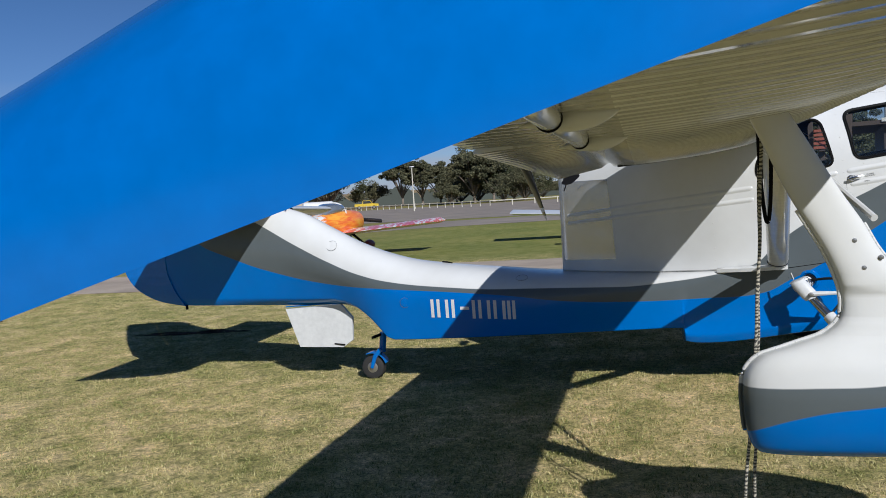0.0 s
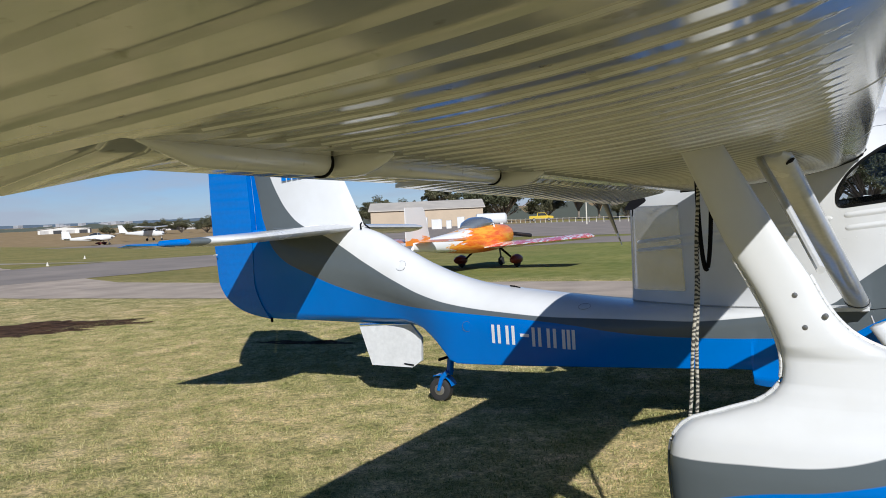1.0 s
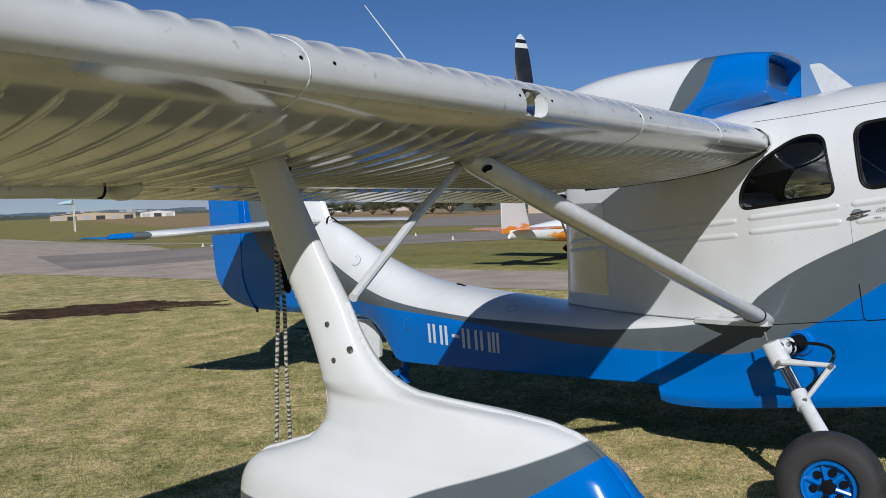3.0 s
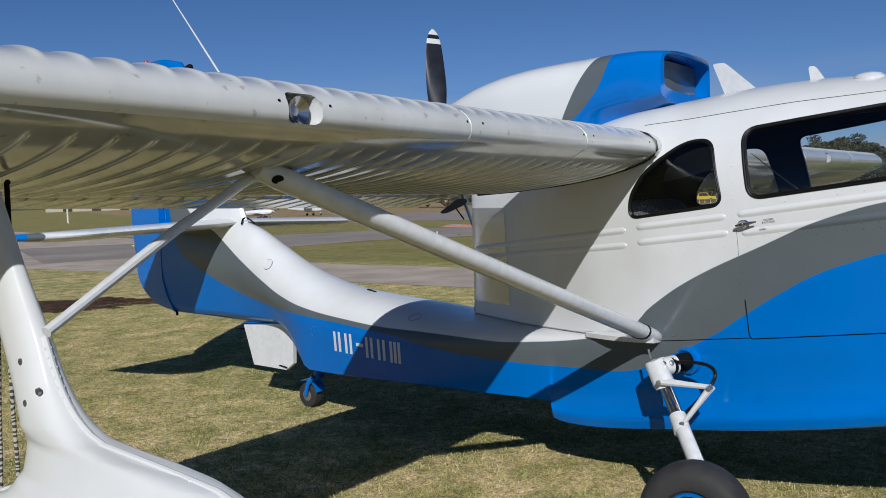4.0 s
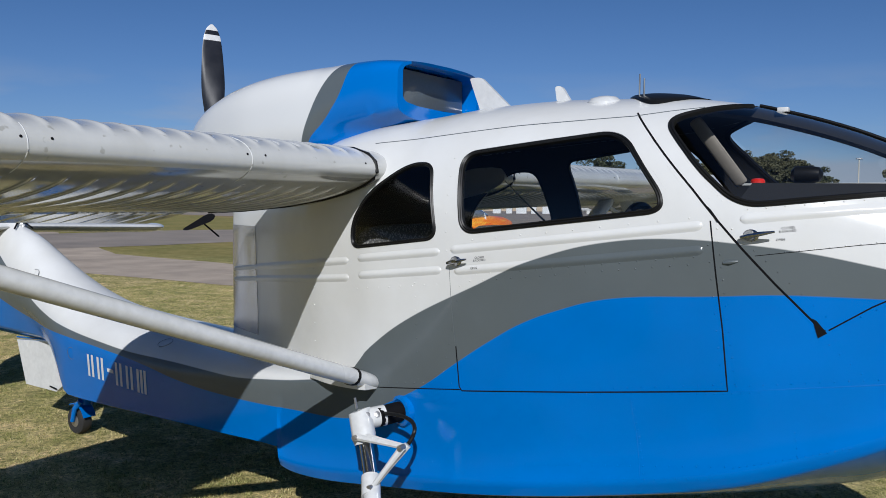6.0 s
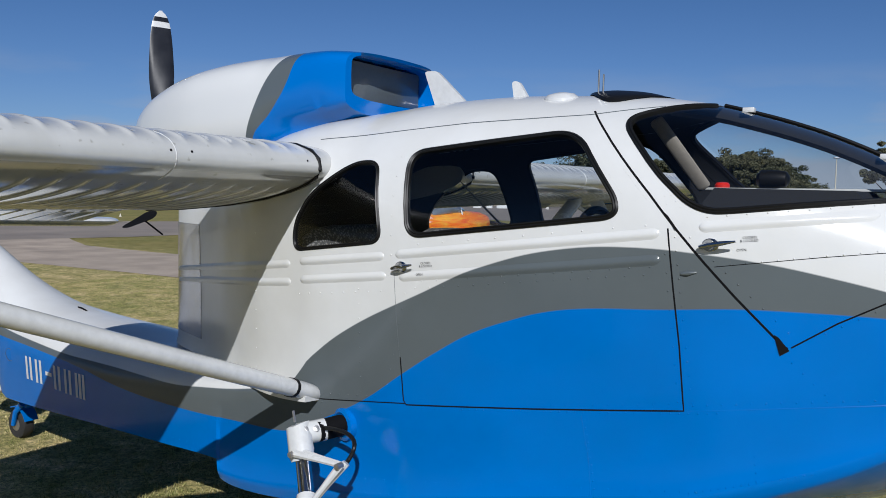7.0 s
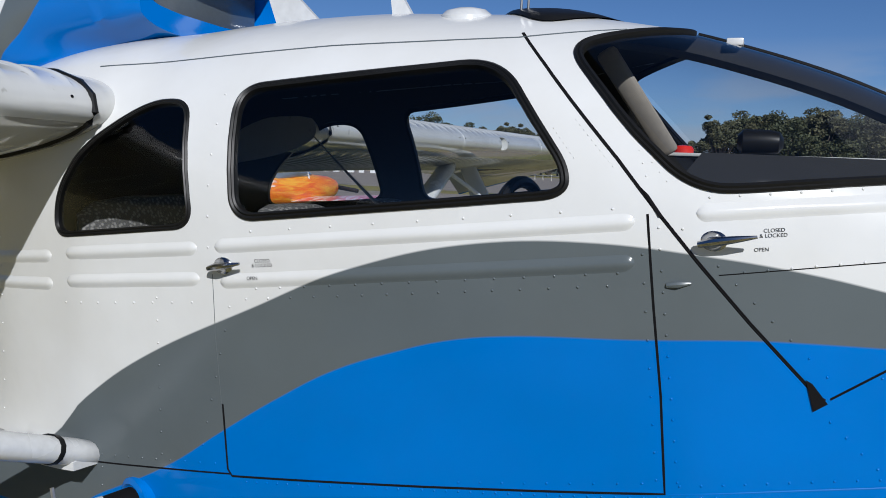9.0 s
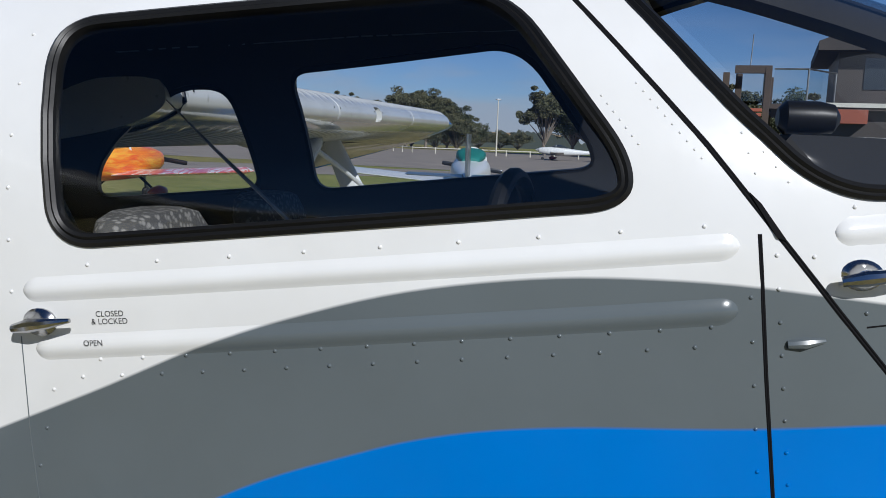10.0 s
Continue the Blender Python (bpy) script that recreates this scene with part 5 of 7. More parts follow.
def elevator(side):
    rings_ = []
    for o in list(np.arange(0.10, 1.79, 0.018)) + [1.795]:
        z = 1.492 - 0.028 * o - 0.03 * tail_thin(o)
        r = 0.003 * max(0, math.cos(o / 0.09 * 2 * math.pi)) ** 4 * (1 if o < 1.6 else 0)
        f, b = min(0.295, tail_edge(o) - 0.002), -0.06
        k = tail_thin(o)
        us = (0, 0.15, 0.4, 0.7, 1)
        rings_.append([(f + (b - f) * u, side * o, z + 0.002 + 0.019 * k * (1 - u) + r + 0.003 * k - u * 0.02) for u in us]
                      + [(f + (b - f) * u, side * o, z + 0.002 - 0.019 * k * (1 - u) - r - 0.003 * k - u * 0.02) for u in reversed(us)])
    return loft(rings_)


for side in (-1, 1):
    whole = stabiliser(side)
    st = part("stabiliser", split_span(whole, -0.1, 1.60, side), WHITE_PAINT, plane, "white tailplane with a blue tip")
    sub("stabiliser_band", split_span(whole, 1.60, 1.66, side), GREY_PAINT, st, "grey band")
    sub("stabiliser_tip", split_span(whole, 1.66, 2.0, side), BLUE_PAINT, st, "blue tip")
    whole.free()
    whole = elevator(side)
    el = part("elevator", split_span(whole, 0.0, 1.55, side), WHITE_PAINT, plane, "white ribbed elevator")
    sub("elevator_tip", split_span(whole, 1.55, 2.0, side), BLUE_PAINT, el, "blue tip")
    whole.free()
part("fin_fillet", tube([(1.06, 0, 1.50), (0.6, 0, 1.51), (0.1, 0, 1.50)], [0.02, 0.09, 0.06], 12, 0.5), PAINT, plane)
part("fin_joint", tube([(1.075, -0.075, 1.475), (1.045, -0.035, 1.515), (1.04, 0, 1.53), (1.045, 0.035, 1.515), (1.075, 0.075, 1.475)], 0.007, 6), SEAM, plane)

# water rudder and tail wheel
part("water_rudder", prism([(0.975, 0.59), (1.09, 0.247), (1.50, 0.238), (1.59, 0.30), (1.6, 0.50), (1.5, 0.62)], -0.018, 0.018), WHITE_PAINT, plane, "white water rudder plate", 20)
part("rudder_arm", tube([(1.42, -0.02, 0.27), (1.52, -0.03, 0.262)], 0.006, 6), SEAM, plane)
part("water_rudder_bracket", tube([(0.98, -0.02, 0.612), (1.3, -0.022, 0.625), (1.5, -0.022, 0.628)], 0.006, 8), BLUE_PAINT, plane, "blue bracket")
tw = part("tail_wheel", lathe([(-0.042, 0.05), (-0.045, 0.075), (-0.035, 0.098), (0, 0.108), (0.035, 0.098), (0.045, 0.075), (0.042, 0.05)], (1.765, 0, 0.058), (0, 1, 0), 28), TYRE, plane, "small black tail wheel tyre")
sub("rim", lathe([(-0.048, 0.001), (-0.048, 0.03), (-0.04, 0.052), (0.04, 0.052), (0.048, 0.03), (0.048, 0.001)], (1.765, 0, 0.058), (0, 1, 0), 20), ALLOY, tw, "grey rim")
fk = part("tail_wheel_fork", tube([(1.765, -0.06, 0.058), (1.80, -0.06, 0.16), (1.85, -0.045, 0.22)], [0.016, 0.02, 0.022], 10), BLUE_PAINT, plane, "blue castering fork")
sub("fork_arm", tube([(1.765, 0.06, 0.058), (1.80, 0.06, 0.16), (1.85, 0.045, 0.22)], [0.016, 0.02, 0.022], 10), BLUE_PAINT, fk)
sub("pivot", tube([(1.85, 0, 0.19), (1.87, 0, 0.36)], 0.03, 12), BLUE_PAINT, fk)
sub("mudguard", loft([[(1.765 + 0.125 * math.cos(a), y, 0.058 + 0.125 * math.sin(a)) for y in (-0.05, 0.05)] + [(1.765 + 0.132 * math.cos(a), y, 0.058 + 0.132 * math.sin(a)) for y in (0.05, -0.05)] for a in np.linspace(0.3, 2.0, 12)]), BLUE_PAINT, fk)
sub("steering_arm", tube([(1.80, -0.1, 0.33), (1.86, 0, 0.345), (1.93, 0.1, 0.33)], 0.013, 8), SEAM, fk)


# ---- main landing gear ----
def main_gear(side):
    s = side
    leg = part("gear_leg", tube([(5.30, s * 0.975, 0.54), (5.45, s * 1.14, 0.385), (5.50, s * 1.22, 0.28)], [0.036, 0.036, 0.03], 14), WHITE_PAINT, plane, "white landing gear leg")
    sub("piston", tube([(5.185, s * 0.875, 0.69), (5.305, s * 0.978, 0.535)], 0.031, 16), CHROME, leg, "chrome oleo piston")
    sub("knuckle", loft([[(5.115 + 0.085 * t + r * math.copysign(abs(math.cos(a)) ** 0.7, math.cos(a)), s * (0.825 + 0.065 * t) + r * math.copysign(abs(math.sin(a)) ** 0.7, math.sin(a)), 0.785 - 0.115 * t + r * 0.5 * math.cos(a)) for a in np.linspace(0, 2 * math.pi, 14, endpoint=False)] for t, r in ((0, 0.03), (0.03, 0.044), (0.85, 0.046), (1, 0.04))]), WHITE_PAINT, leg, "white knuckle casting")
    sub("knuckle_arm", tube([(5.13, s * 0.84, 0.745), (5.195, s * 0.745, 0.757)], 0.047, 14), WHITE_PAINT, leg)
    sub("axle_tube", tube([(5.18, s * 0.78, 0.753), (5.235, s * 0.63, 0.765)], 0.045, 16), SEAM, leg, "dark pivot tube")
    sub("pivot_collar", lathe([(-0.02, 0.075), (0.012, 0.07), (0.018, 0.055), (0.012, 0.048)], (5.225, s * 0.655, 0.763), (-0.3, s * 0.95, -0.05), 20), BLUE_PAINT, leg, "blue collar")
    for p, q in (((5.19, 0.93, 0.70), (5.445, 0.95, 0.705)), ((5.445, 0.95, 0.705), (5.335, 1.01, 0.535))):
        for d in (0.0, 0.035):
            sub("scissor_link", tube([(p[0], s * (p[1] - d), p[2]), ((p[0] + q[0]) / 2, s * ((p[1] + q[1]) / 2 - d * 0.6), (p[2] + q[2]) / 2), (q[0], s * (q[1] - d * 0.3), q[2])], [0.016, 0.012, 0.011], 8), WHITE_PAINT, leg, "white scissor link")
    for c in ((5.19, 0.945, 0.70), (5.445, 0.965, 0.705), (5.335, 1.025, 0.535)):
        sub("link_bolt", lathe([(-0.02, 0.012), (0.012, 0.012), (0.014, 0.001)], (c[0], s * c[1], c[2]), (0, s, 0), 10), ALLOY, leg, "brass bolt")
    sub("brake_hose", tube([(5.22 + 0.24 * math.sin(q * 1.9) * (1 - 0.12 * q), s * (0.78 + 0.1 * q), 0.775 + 0.035 * math.sin(q * 2.2) - 0.11 * q * q) for q in np.linspace(0, 1.45, 18)], 0.009, 8), RUBBER, leg, "black brake hose")
    for d in (0.0, 0.045):
        sub("blue_bolt", lathe([(0, 0.013), (0.006, 0.013), (0.008, 0.001)], (5.175 + d * 0.6, s * (0.845 - d * 0.8), 0.775), (0.6, s * 0.6, 0.5), 10), STEEL, leg, "bolt head")
    sub("leg_clamp", tube([(5.29, s * 0.965, 0.555), (5.335, s * 1.02, 0.495)], 0.041, 14), WHITE_PAINT, leg)
    sub("grease_nipple", tube([(5.10, s * 0.825, 0.79), (5.085, s * 0.82, 0.835)], 0.006, 6), ALLOY, leg)
    wc = (5.52, s * 1.36, 0.238)
    ax = (0.12, s * 1.0, 0.10)
    w = part("main_wheel", lathe([(-0.078, 0.115)] + [(0.104 * math.copysign(abs(math.cos(q)) ** 0.75, math.cos(q)), 0.162 + 0.076 * math.copysign(abs(math.sin(q)) ** 0.85, math.sin(q))) for q in np.linspace(math.pi * 1.12, -math.pi * 0.12, 30)] + [(0.078, 0.115)], wc, ax, 56, False), TYRE, plane, "black main wheel tyre")
    sub("rim", lathe([(0.08, 0.118), (0.092, 0.114), (0.09, 0.104), (0.06, 0.098), (0.05, 0.03), (0.075, 0.026), (0.085, 0.001)], wc, ax, 32, False), BLUE_PAINT, w, "blue wheel rim")
    axv = Vector(ax).normalized()
    u = axv.orthogonal().normalized()
    v = axv.cross(u)
    for k in range(6):
        a = k * math.pi / 3
        e = u * math.cos(a) + v * math.sin(a)
        h = u * math.cos(a + 0.52) + v * math.sin(a + 0.52)
        sub("rim_hole", lathe([(0.0, 0.019), (0.002, 0.018), (0.0022, 0.001)], Vector(wc) + axv * 0.0615 + h * 0.066, axv, 14), SEAM, w, "dark opening")
        sub("spoke", tube([Vector(wc) + axv * 0.068 + e * 0.02, Vector(wc) + axv * 0.06 + e * 0.1], 0.011, 6), BLUE_PAINT, w)
    sub("hub_cap", lathe([(0.05, 0.034), (0.082, 0.032), (0.09, 0.001)], wc, ax, 16), SEAM, w, "black hub")
    sub("stub_axle", tube([(5.46, s * 1.20, 0.30), (5.52, s * 1.36, 0.238)], 0.028, 10), WHITE_PAINT, w)


main_gear(-1)
main_gear(1)

# exhaust shroud and stay behind the pylon top, and a strip added for the pylon edge's sky sheen
part("exhaust_shroud", loft([[(3.60 - 0.03 * t + 0.06 * math.cos(q) * (1 - 0.3 * t), -0.36 - 0.10 * t + 0.035 * math.sin(q), 1.60 - 0.05 * t + 0.03 * math.sin(q) * (1 - 0.5 * t)) for q in np.linspace(0, 2 * math.pi, 12, endpoint=False)] for t in (0, 0.3, 0.7, 1.0)]), SEAM, plane, "black shroud under the wing root")
part("shroud_stay", tube([(3.57, -0.37, 1.58), (3.52, -0.2, 1.49)], 0.005, 6), SEAM, plane, "thin black stay")
for side in (-1, 1):
    strip_rings = []
    for z in np.linspace(0.93, 1.56, 22):
        front = 3.90 - 0.04 * (z - 0.93) / 0.63
        strip_rings.append([(x, side * (skin_y(x, z) + 0.0025 + 0.0012 * noise.noise((x * 30, z * 14, 2.0))), z) for x in np.linspace(3.464, front, 16)])
    edge = part("pylon_sheen_strip", loft(strip_rings, caps=False, closed=False), SHEEN_STRIP, plane, "metallic strip added for the sky sheen along the pylon edge", 60)
    tagged(sub("strip_rivets", domes([((3.888 - 0.04 * (z - 0.93) / 0.63, side * (skin_y(3.888 - 0.04 * (z - 0.93) / 0.63, z) + 0.003), z), (0, side, 0)) for z in np.arange(0.96, 1.55, 0.035)], 0.0032, 0.0016), SHEEN_STRIP, edge), kind="stuff")

# ---- roof fittings ----
def fin_aerial(x0, x1, top, y, zt):
    pts = [(x0, ZT(x0) - 0.02), (x1, ZT(x1) - 0.02), (top[1], zt), (top[0], zt)]
    bm = prism(rounded(pts, [0.004, 0.01, 0.02, 0.015], 3), y - 0.011, y + 0.011)
    return part("blade_aerial", bm, WHITE_PAINT, plane, "white blade aerial on the roof")


fin_aerial(5.2, 5.40, (5.115, 5.185), 0.1, 2.355)
fin_aerial(5.68, 5.76, (5.665, 5.70), -0.02, 2.262)
part("dome_aerial", lathe([(0, 0.075), (0.012, 0.072), (0.026, 0.055), (0.033, 0.02), (0.034, 0.001)], (5.985, -0.2, ZT(5.985) - 0.034), (0, -0.15, 1), 24), WHITE_PAINT, plane, "low white dome aerial")
hat = []
for x in np.linspace(6.03, 6.40, 14):
    t = (x - 6.03) / 0.37
    w = 0.30 * math.sin(math.pi * min(1, t * 1.6) * 0.5) * (1 - 0.85 * max(0, (t - 0.5) / 0.5) ** 2)
    ring = []
    for q in np.linspace(0, math.pi, 12):
        y = w * math.cos(q)
        zz = ZT(x) - (ZT(x) - ZSP(x)) * (1 - (1 - min(1, abs(y) / HW(x)) ** N_ROOF(x)) ** (1 / N_ROOF(x)))
        ring.append((x, y, zz + 0.004 + 0.018 * math.sin(q) ** 0.5 * math.sin(math.pi * min(1, t + 0.06)) ** 0.6))
    hat.append(ring)
part("roof_hatch", loft(hat, caps=False, closed=False), RUBBER, plane, "glossy black roof hatch blister")
for d in (0.0, 0.02):
    part("roof_rod", tube([(6.137 + d, -0.175, 2.15), (6.14 + d, -0.18, 2.265 - d)], 0.0035, 6), STEEL, plane, "thin steel rod")

# ---- cabin interior ----
def seat(x, y, w, h, lean, name="seat"):
    s = part(name, loft([[(x + lean * (z - 1.1) + 0.05 * math.cos(q) - 0.0, y + (w / 2) * k * math.copysign(abs(math.sin(q)) ** 0.5, math.sin(q)), z) for q in np.linspace(0, 2 * math.pi, 20, endpoint=False)] for z, k in ((0.95, 0.95), (1.1, 1.0), (h - 0.15, 1.0), (h - 0.05, 0.93), (h - 0.012, 0.75), (h, 0.45))]), SEAT, plane, "grey patterned cloth seat back")
    sub("cushion", box(x + 0.02, x + 0.48, y - w / 2, y + w / 2, 0.92, 1.06, 0.03), SEAT, s)
    return s


for y in (-0.3, 0.3):
    seat(5.62, y, 0.42, 1.60, -0.25)
seat(4.93, 0.0, 0.95, 1.585, -0.3, "rear_seat")
part("cabin_floor", box(4.9, 6.6, -0.5, 0.5, 0.86, 0.9), LINING, plane, "dark cabin floor")
dash = part("dashboard", prism([(6.62, 1.735), (6.66, 1.79), (7.12, 1.785), (7.18, 1.70), (6.95, 1.3), (6.8, 1.25)], -0.36, 0.36), LINING, plane, "black dashboard with pale top")
sub("glare_shield", box(6.52, 7.2, 0.05, 0.40, 1.787, 1.797, 0.003), DASH_TOP, dash, "pale grey glare shield")
part("dash_knob", lathe([(0, 0.03), (0.012, 0.031), (0.022, 0.024), (0.025, 0.001)], (6.565, 0.15, 1.797), (0, 0, 1), 16), RED_LENS, plane, "red knob on the dash")
part("dash_device", tube([(6.72, 0.06, 1.832), (6.735, 0.06, 1.832), (6.80, 0.06, 1.832), (6.83, 0.06, 1.832), (6.842, 0.06, 1.832)], [0.02, 0.036, 0.036, 0.03, 0.012], 18), RUBBER, plane, "black cylindrical device on the dash")
yk = part("control_yoke", tube([(6.21 + 0.02 * math.cos(a), -0.34 + 0.13 * math.cos(a), 1.60 + 0.10 * math.sin(a)) for a in np.linspace(-0.4, math.pi + 0.4, 18)], 0.016, 10), RUBBER, plane, "black control yoke")
sub("column", tube([(6.21, -0.34, 1.55), (6.65, -0.3, 1.50)], 0.018, 10), RUBBER, yk)
sub("spoke", tube([(6.21, -0.46, 1.56), (6.21, -0.34, 1.555), (6.21, -0.22, 1.56)], 0.014, 8), RUBBER, yk)
part("stay_rod", tube([(5.343, 0.05, 1.826), (5.47, 0.03, 1.72), (5.74, -0.005, 1.505)], [0.0015, 0.004, 0.008], 8), ALLOY, plane, "thin steel stay rod in the cabin")
part("cabin_pillar", blade_bar((6.375, -0.17, 2.06), (6.55, -0.06, 1.79), 0.06, 0.02), PILLAR, plane, "pale inner door pillar")


# ---- ropes under the wing ----
def tie_rope(top_, foot, label, loose=0.01):
    a, b = Vector(top_), Vector(foot)
    pts = [a.lerp(b, t) + Vector((loose * math.sin(t * 5.0) + 0.002 * math.sin(t * 31), loose * 0.6 * math.sin(t * 4 + 1), 0)) for t in np.linspace(0, 1, 50)]
    return single("tie_rope", tube(pts, 0.0058, 8), ROPE, label, "rope", "ropes under the wing")


tie_rope((4.55, -3.74, 1.70), (4.43, -3.735, -0.003), "braided black and cream tie-down rope hanging from wing to ground")
tie_rope((4.545, -3.725, 1.70), (4.475, -3.665, -0.003), "braided tie-down rope hanging beside the float strut", 0.004)
single("rope_loop", tube([(4.54 + 0.05 * t, -3.72 + 0.01 * t, 1.70 - 0.36 * math.sin(math.pi * min(1, t * 1.15)) ** 0.45) for t in np.linspace(0, 1, 40)], 0.007, 8), SEAM, "dark loop of rope hung under the wing", "rope", "ropes under the wing")


# ---- small parked aircraft ----
def flames():
    m, n, l, b = principled("flame_paint", (0.8, 0.3, 0.02), 0.35, 0, 0.2)
    tc = n.new("ShaderNodeTexCoord")
    sep = n.new("ShaderNodeSeparateXYZ")
    l.new(tc.outputs["Object"], sep.inputs[0])
    nz = noise_node(n, l, 3.6, 5, 0.65, stretch=(0.3, 1, 2.2))
    nz.inputs["Distortion"].default_value = 0.8
    add = n.new("ShaderNodeMath")
    add.operation = "MULTIPLY_ADD"
    add.inputs[1].default_value = 3.4
    l.new(nz.outputs[0], add.inputs[0])
    slant = n.new("ShaderNodeMath")
    slant.operation, slant.inputs[1].default_value = "MULTIPLY_ADD", -2.2
    l.new(sep.outputs[2], slant.inputs[0])
    l.new(sep.outputs[0], slant.inputs[2])
    l.new(slant.outputs[0], add.inputs[2])
    base = ramp(n, l, nz.outputs[0], [(0.35, (0.75, 0.09, 0.012)), (0.5, (0.85, 0.22, 0.015)), (0.62, (0.9, 0.42, 0.04))])
    edge = n.new("ShaderNodeMapRange")
    edge.inputs["From Min"].default_value, edge.inputs["From Max"].default_value = -2.75, -2.55
    l.new(add.outputs[0], edge.inputs["Value"])
    l.new(mixed(n, l, edge.outputs[0], (0.8, 0.8, 0.78), base.outputs[0]), b.inputs["Base Color"])
    return m


def flame_wing():
    m, n, l, b = principled("flame_wing_paint", (0.8, 0.3, 0.3), 0.3, 0, 0.4)
    nz = noise_node(n, l, 2.6, 4, 0.6, stretch=(0.7, 2.2, 1))
    nz.inputs["Distortion"].default_value = 1.5
    c = ramp(n, l, nz.outputs[0], [(0.44, (0.8, 0.8, 0.78)), (0.5, (0.75, 0.16, 0.14)), (0.62, (0.6, 0.06, 0.05))])
    l.new(c.outputs[0], b.inputs["Base Color"])
    return m


def flame_tail():
    """White fin with orange flame tongues at its foot."""
    m, n, l, b = principled("flame_tail_paint", (0.7, 0.7, 0.68), 0.3, 0, 0.3)
    tc, sep = n.new("ShaderNodeTexCoord"), n.new("ShaderNodeSeparateXYZ")
    l.new(tc.outputs["Object"], sep.inputs[0])
    nz = noise_node(n, l, 5.0, 3, 0.5, stretch=(0.5, 1, 2))
    add = n.new("ShaderNodeMath")
    add.operation, add.inputs[1].default_value = "MULTIPLY_ADD", 0.5
    l.new(nz.outputs[0], add.inputs[0])
    l.new(sep.outputs[2], add.inputs[2])
    up = n.new("ShaderNodeMapRange")
    up.inputs["From Min"].default_value, up.inputs["From Max"].default_value = 1.30, 1.34
    l.new(add.outputs[0], up.inputs["Value"])
    l.new(mixed(n, l, up.outputs[0], (0.78, 0.25, 0.03), (0.68, 0.66, 0.63)), b.inputs["Base Color"])
    return m


FLAME, FLAME_WING, FLAME_TAIL = flames(), flame_wing(), flame_tail()
CANOPY = worn("dark_canopy", (0.03, 0.035, 0.04), 0.08, 0.2, coat=0.5)
CLEAR = worn("clear_canopy_plastic", (0.16, 0.18, 0.2), 0.05, 0.1, coat=1.0, bumpy=0.01, spec=0.8)
AIR_WHITE = worn("aircraft_white", (0.68, 0.68, 0.66), 0.3, 0.06, 1.2, 20, coat=0.3, bumpy=0.02)


SPAT = worn("dark_red_paint", (0.16, 0.02, 0.018), 0.35, 0.15)


def oval_loft(stations_, seg=20, power=0.8):
    rings_ = []
    for x, w, zb, zt in stations_:
        rings_.append([(x, w * math.copysign(abs(math.cos(q)) ** power, math.cos(q)), (zb + zt) / 2 + (zt - zb) / 2 * math.copysign(abs(math.sin(q)) ** power, math.sin(q))) for q in np.linspace(0, 2 * math.pi, seg, endpoint=False)])
    return loft(rings_)


def wing_loft(x_le, chord, y0, y1, z0, z1, thick, chord_tip=None, sweep=0.0):
    rings_ = []
    ct = chord_tip or chord
    for t in (0, 0.25, 0.5, 0.75, 0.97, 1.0):
        y, z, c = y0 + (y1 - y0) * t, z0 + (z1 - z0) * t, chord + (ct - chord) * t
        k = 0.35 if t == 1.0 else 1.0
        x = x_le - sweep * t
        us = (0, 0.03, 0.1, 0.3, 0.6, 1.0)
        rings_.append([(x - c * u, y, z + thick * k * aerofoil(u) * 0.6 + 0.002) for u in us] + [(x - c * u, y, z - thick * k * aerofoil(u) * 0.4 - 0.002) for u in reversed(us[1:])])
    return loft(rings_)


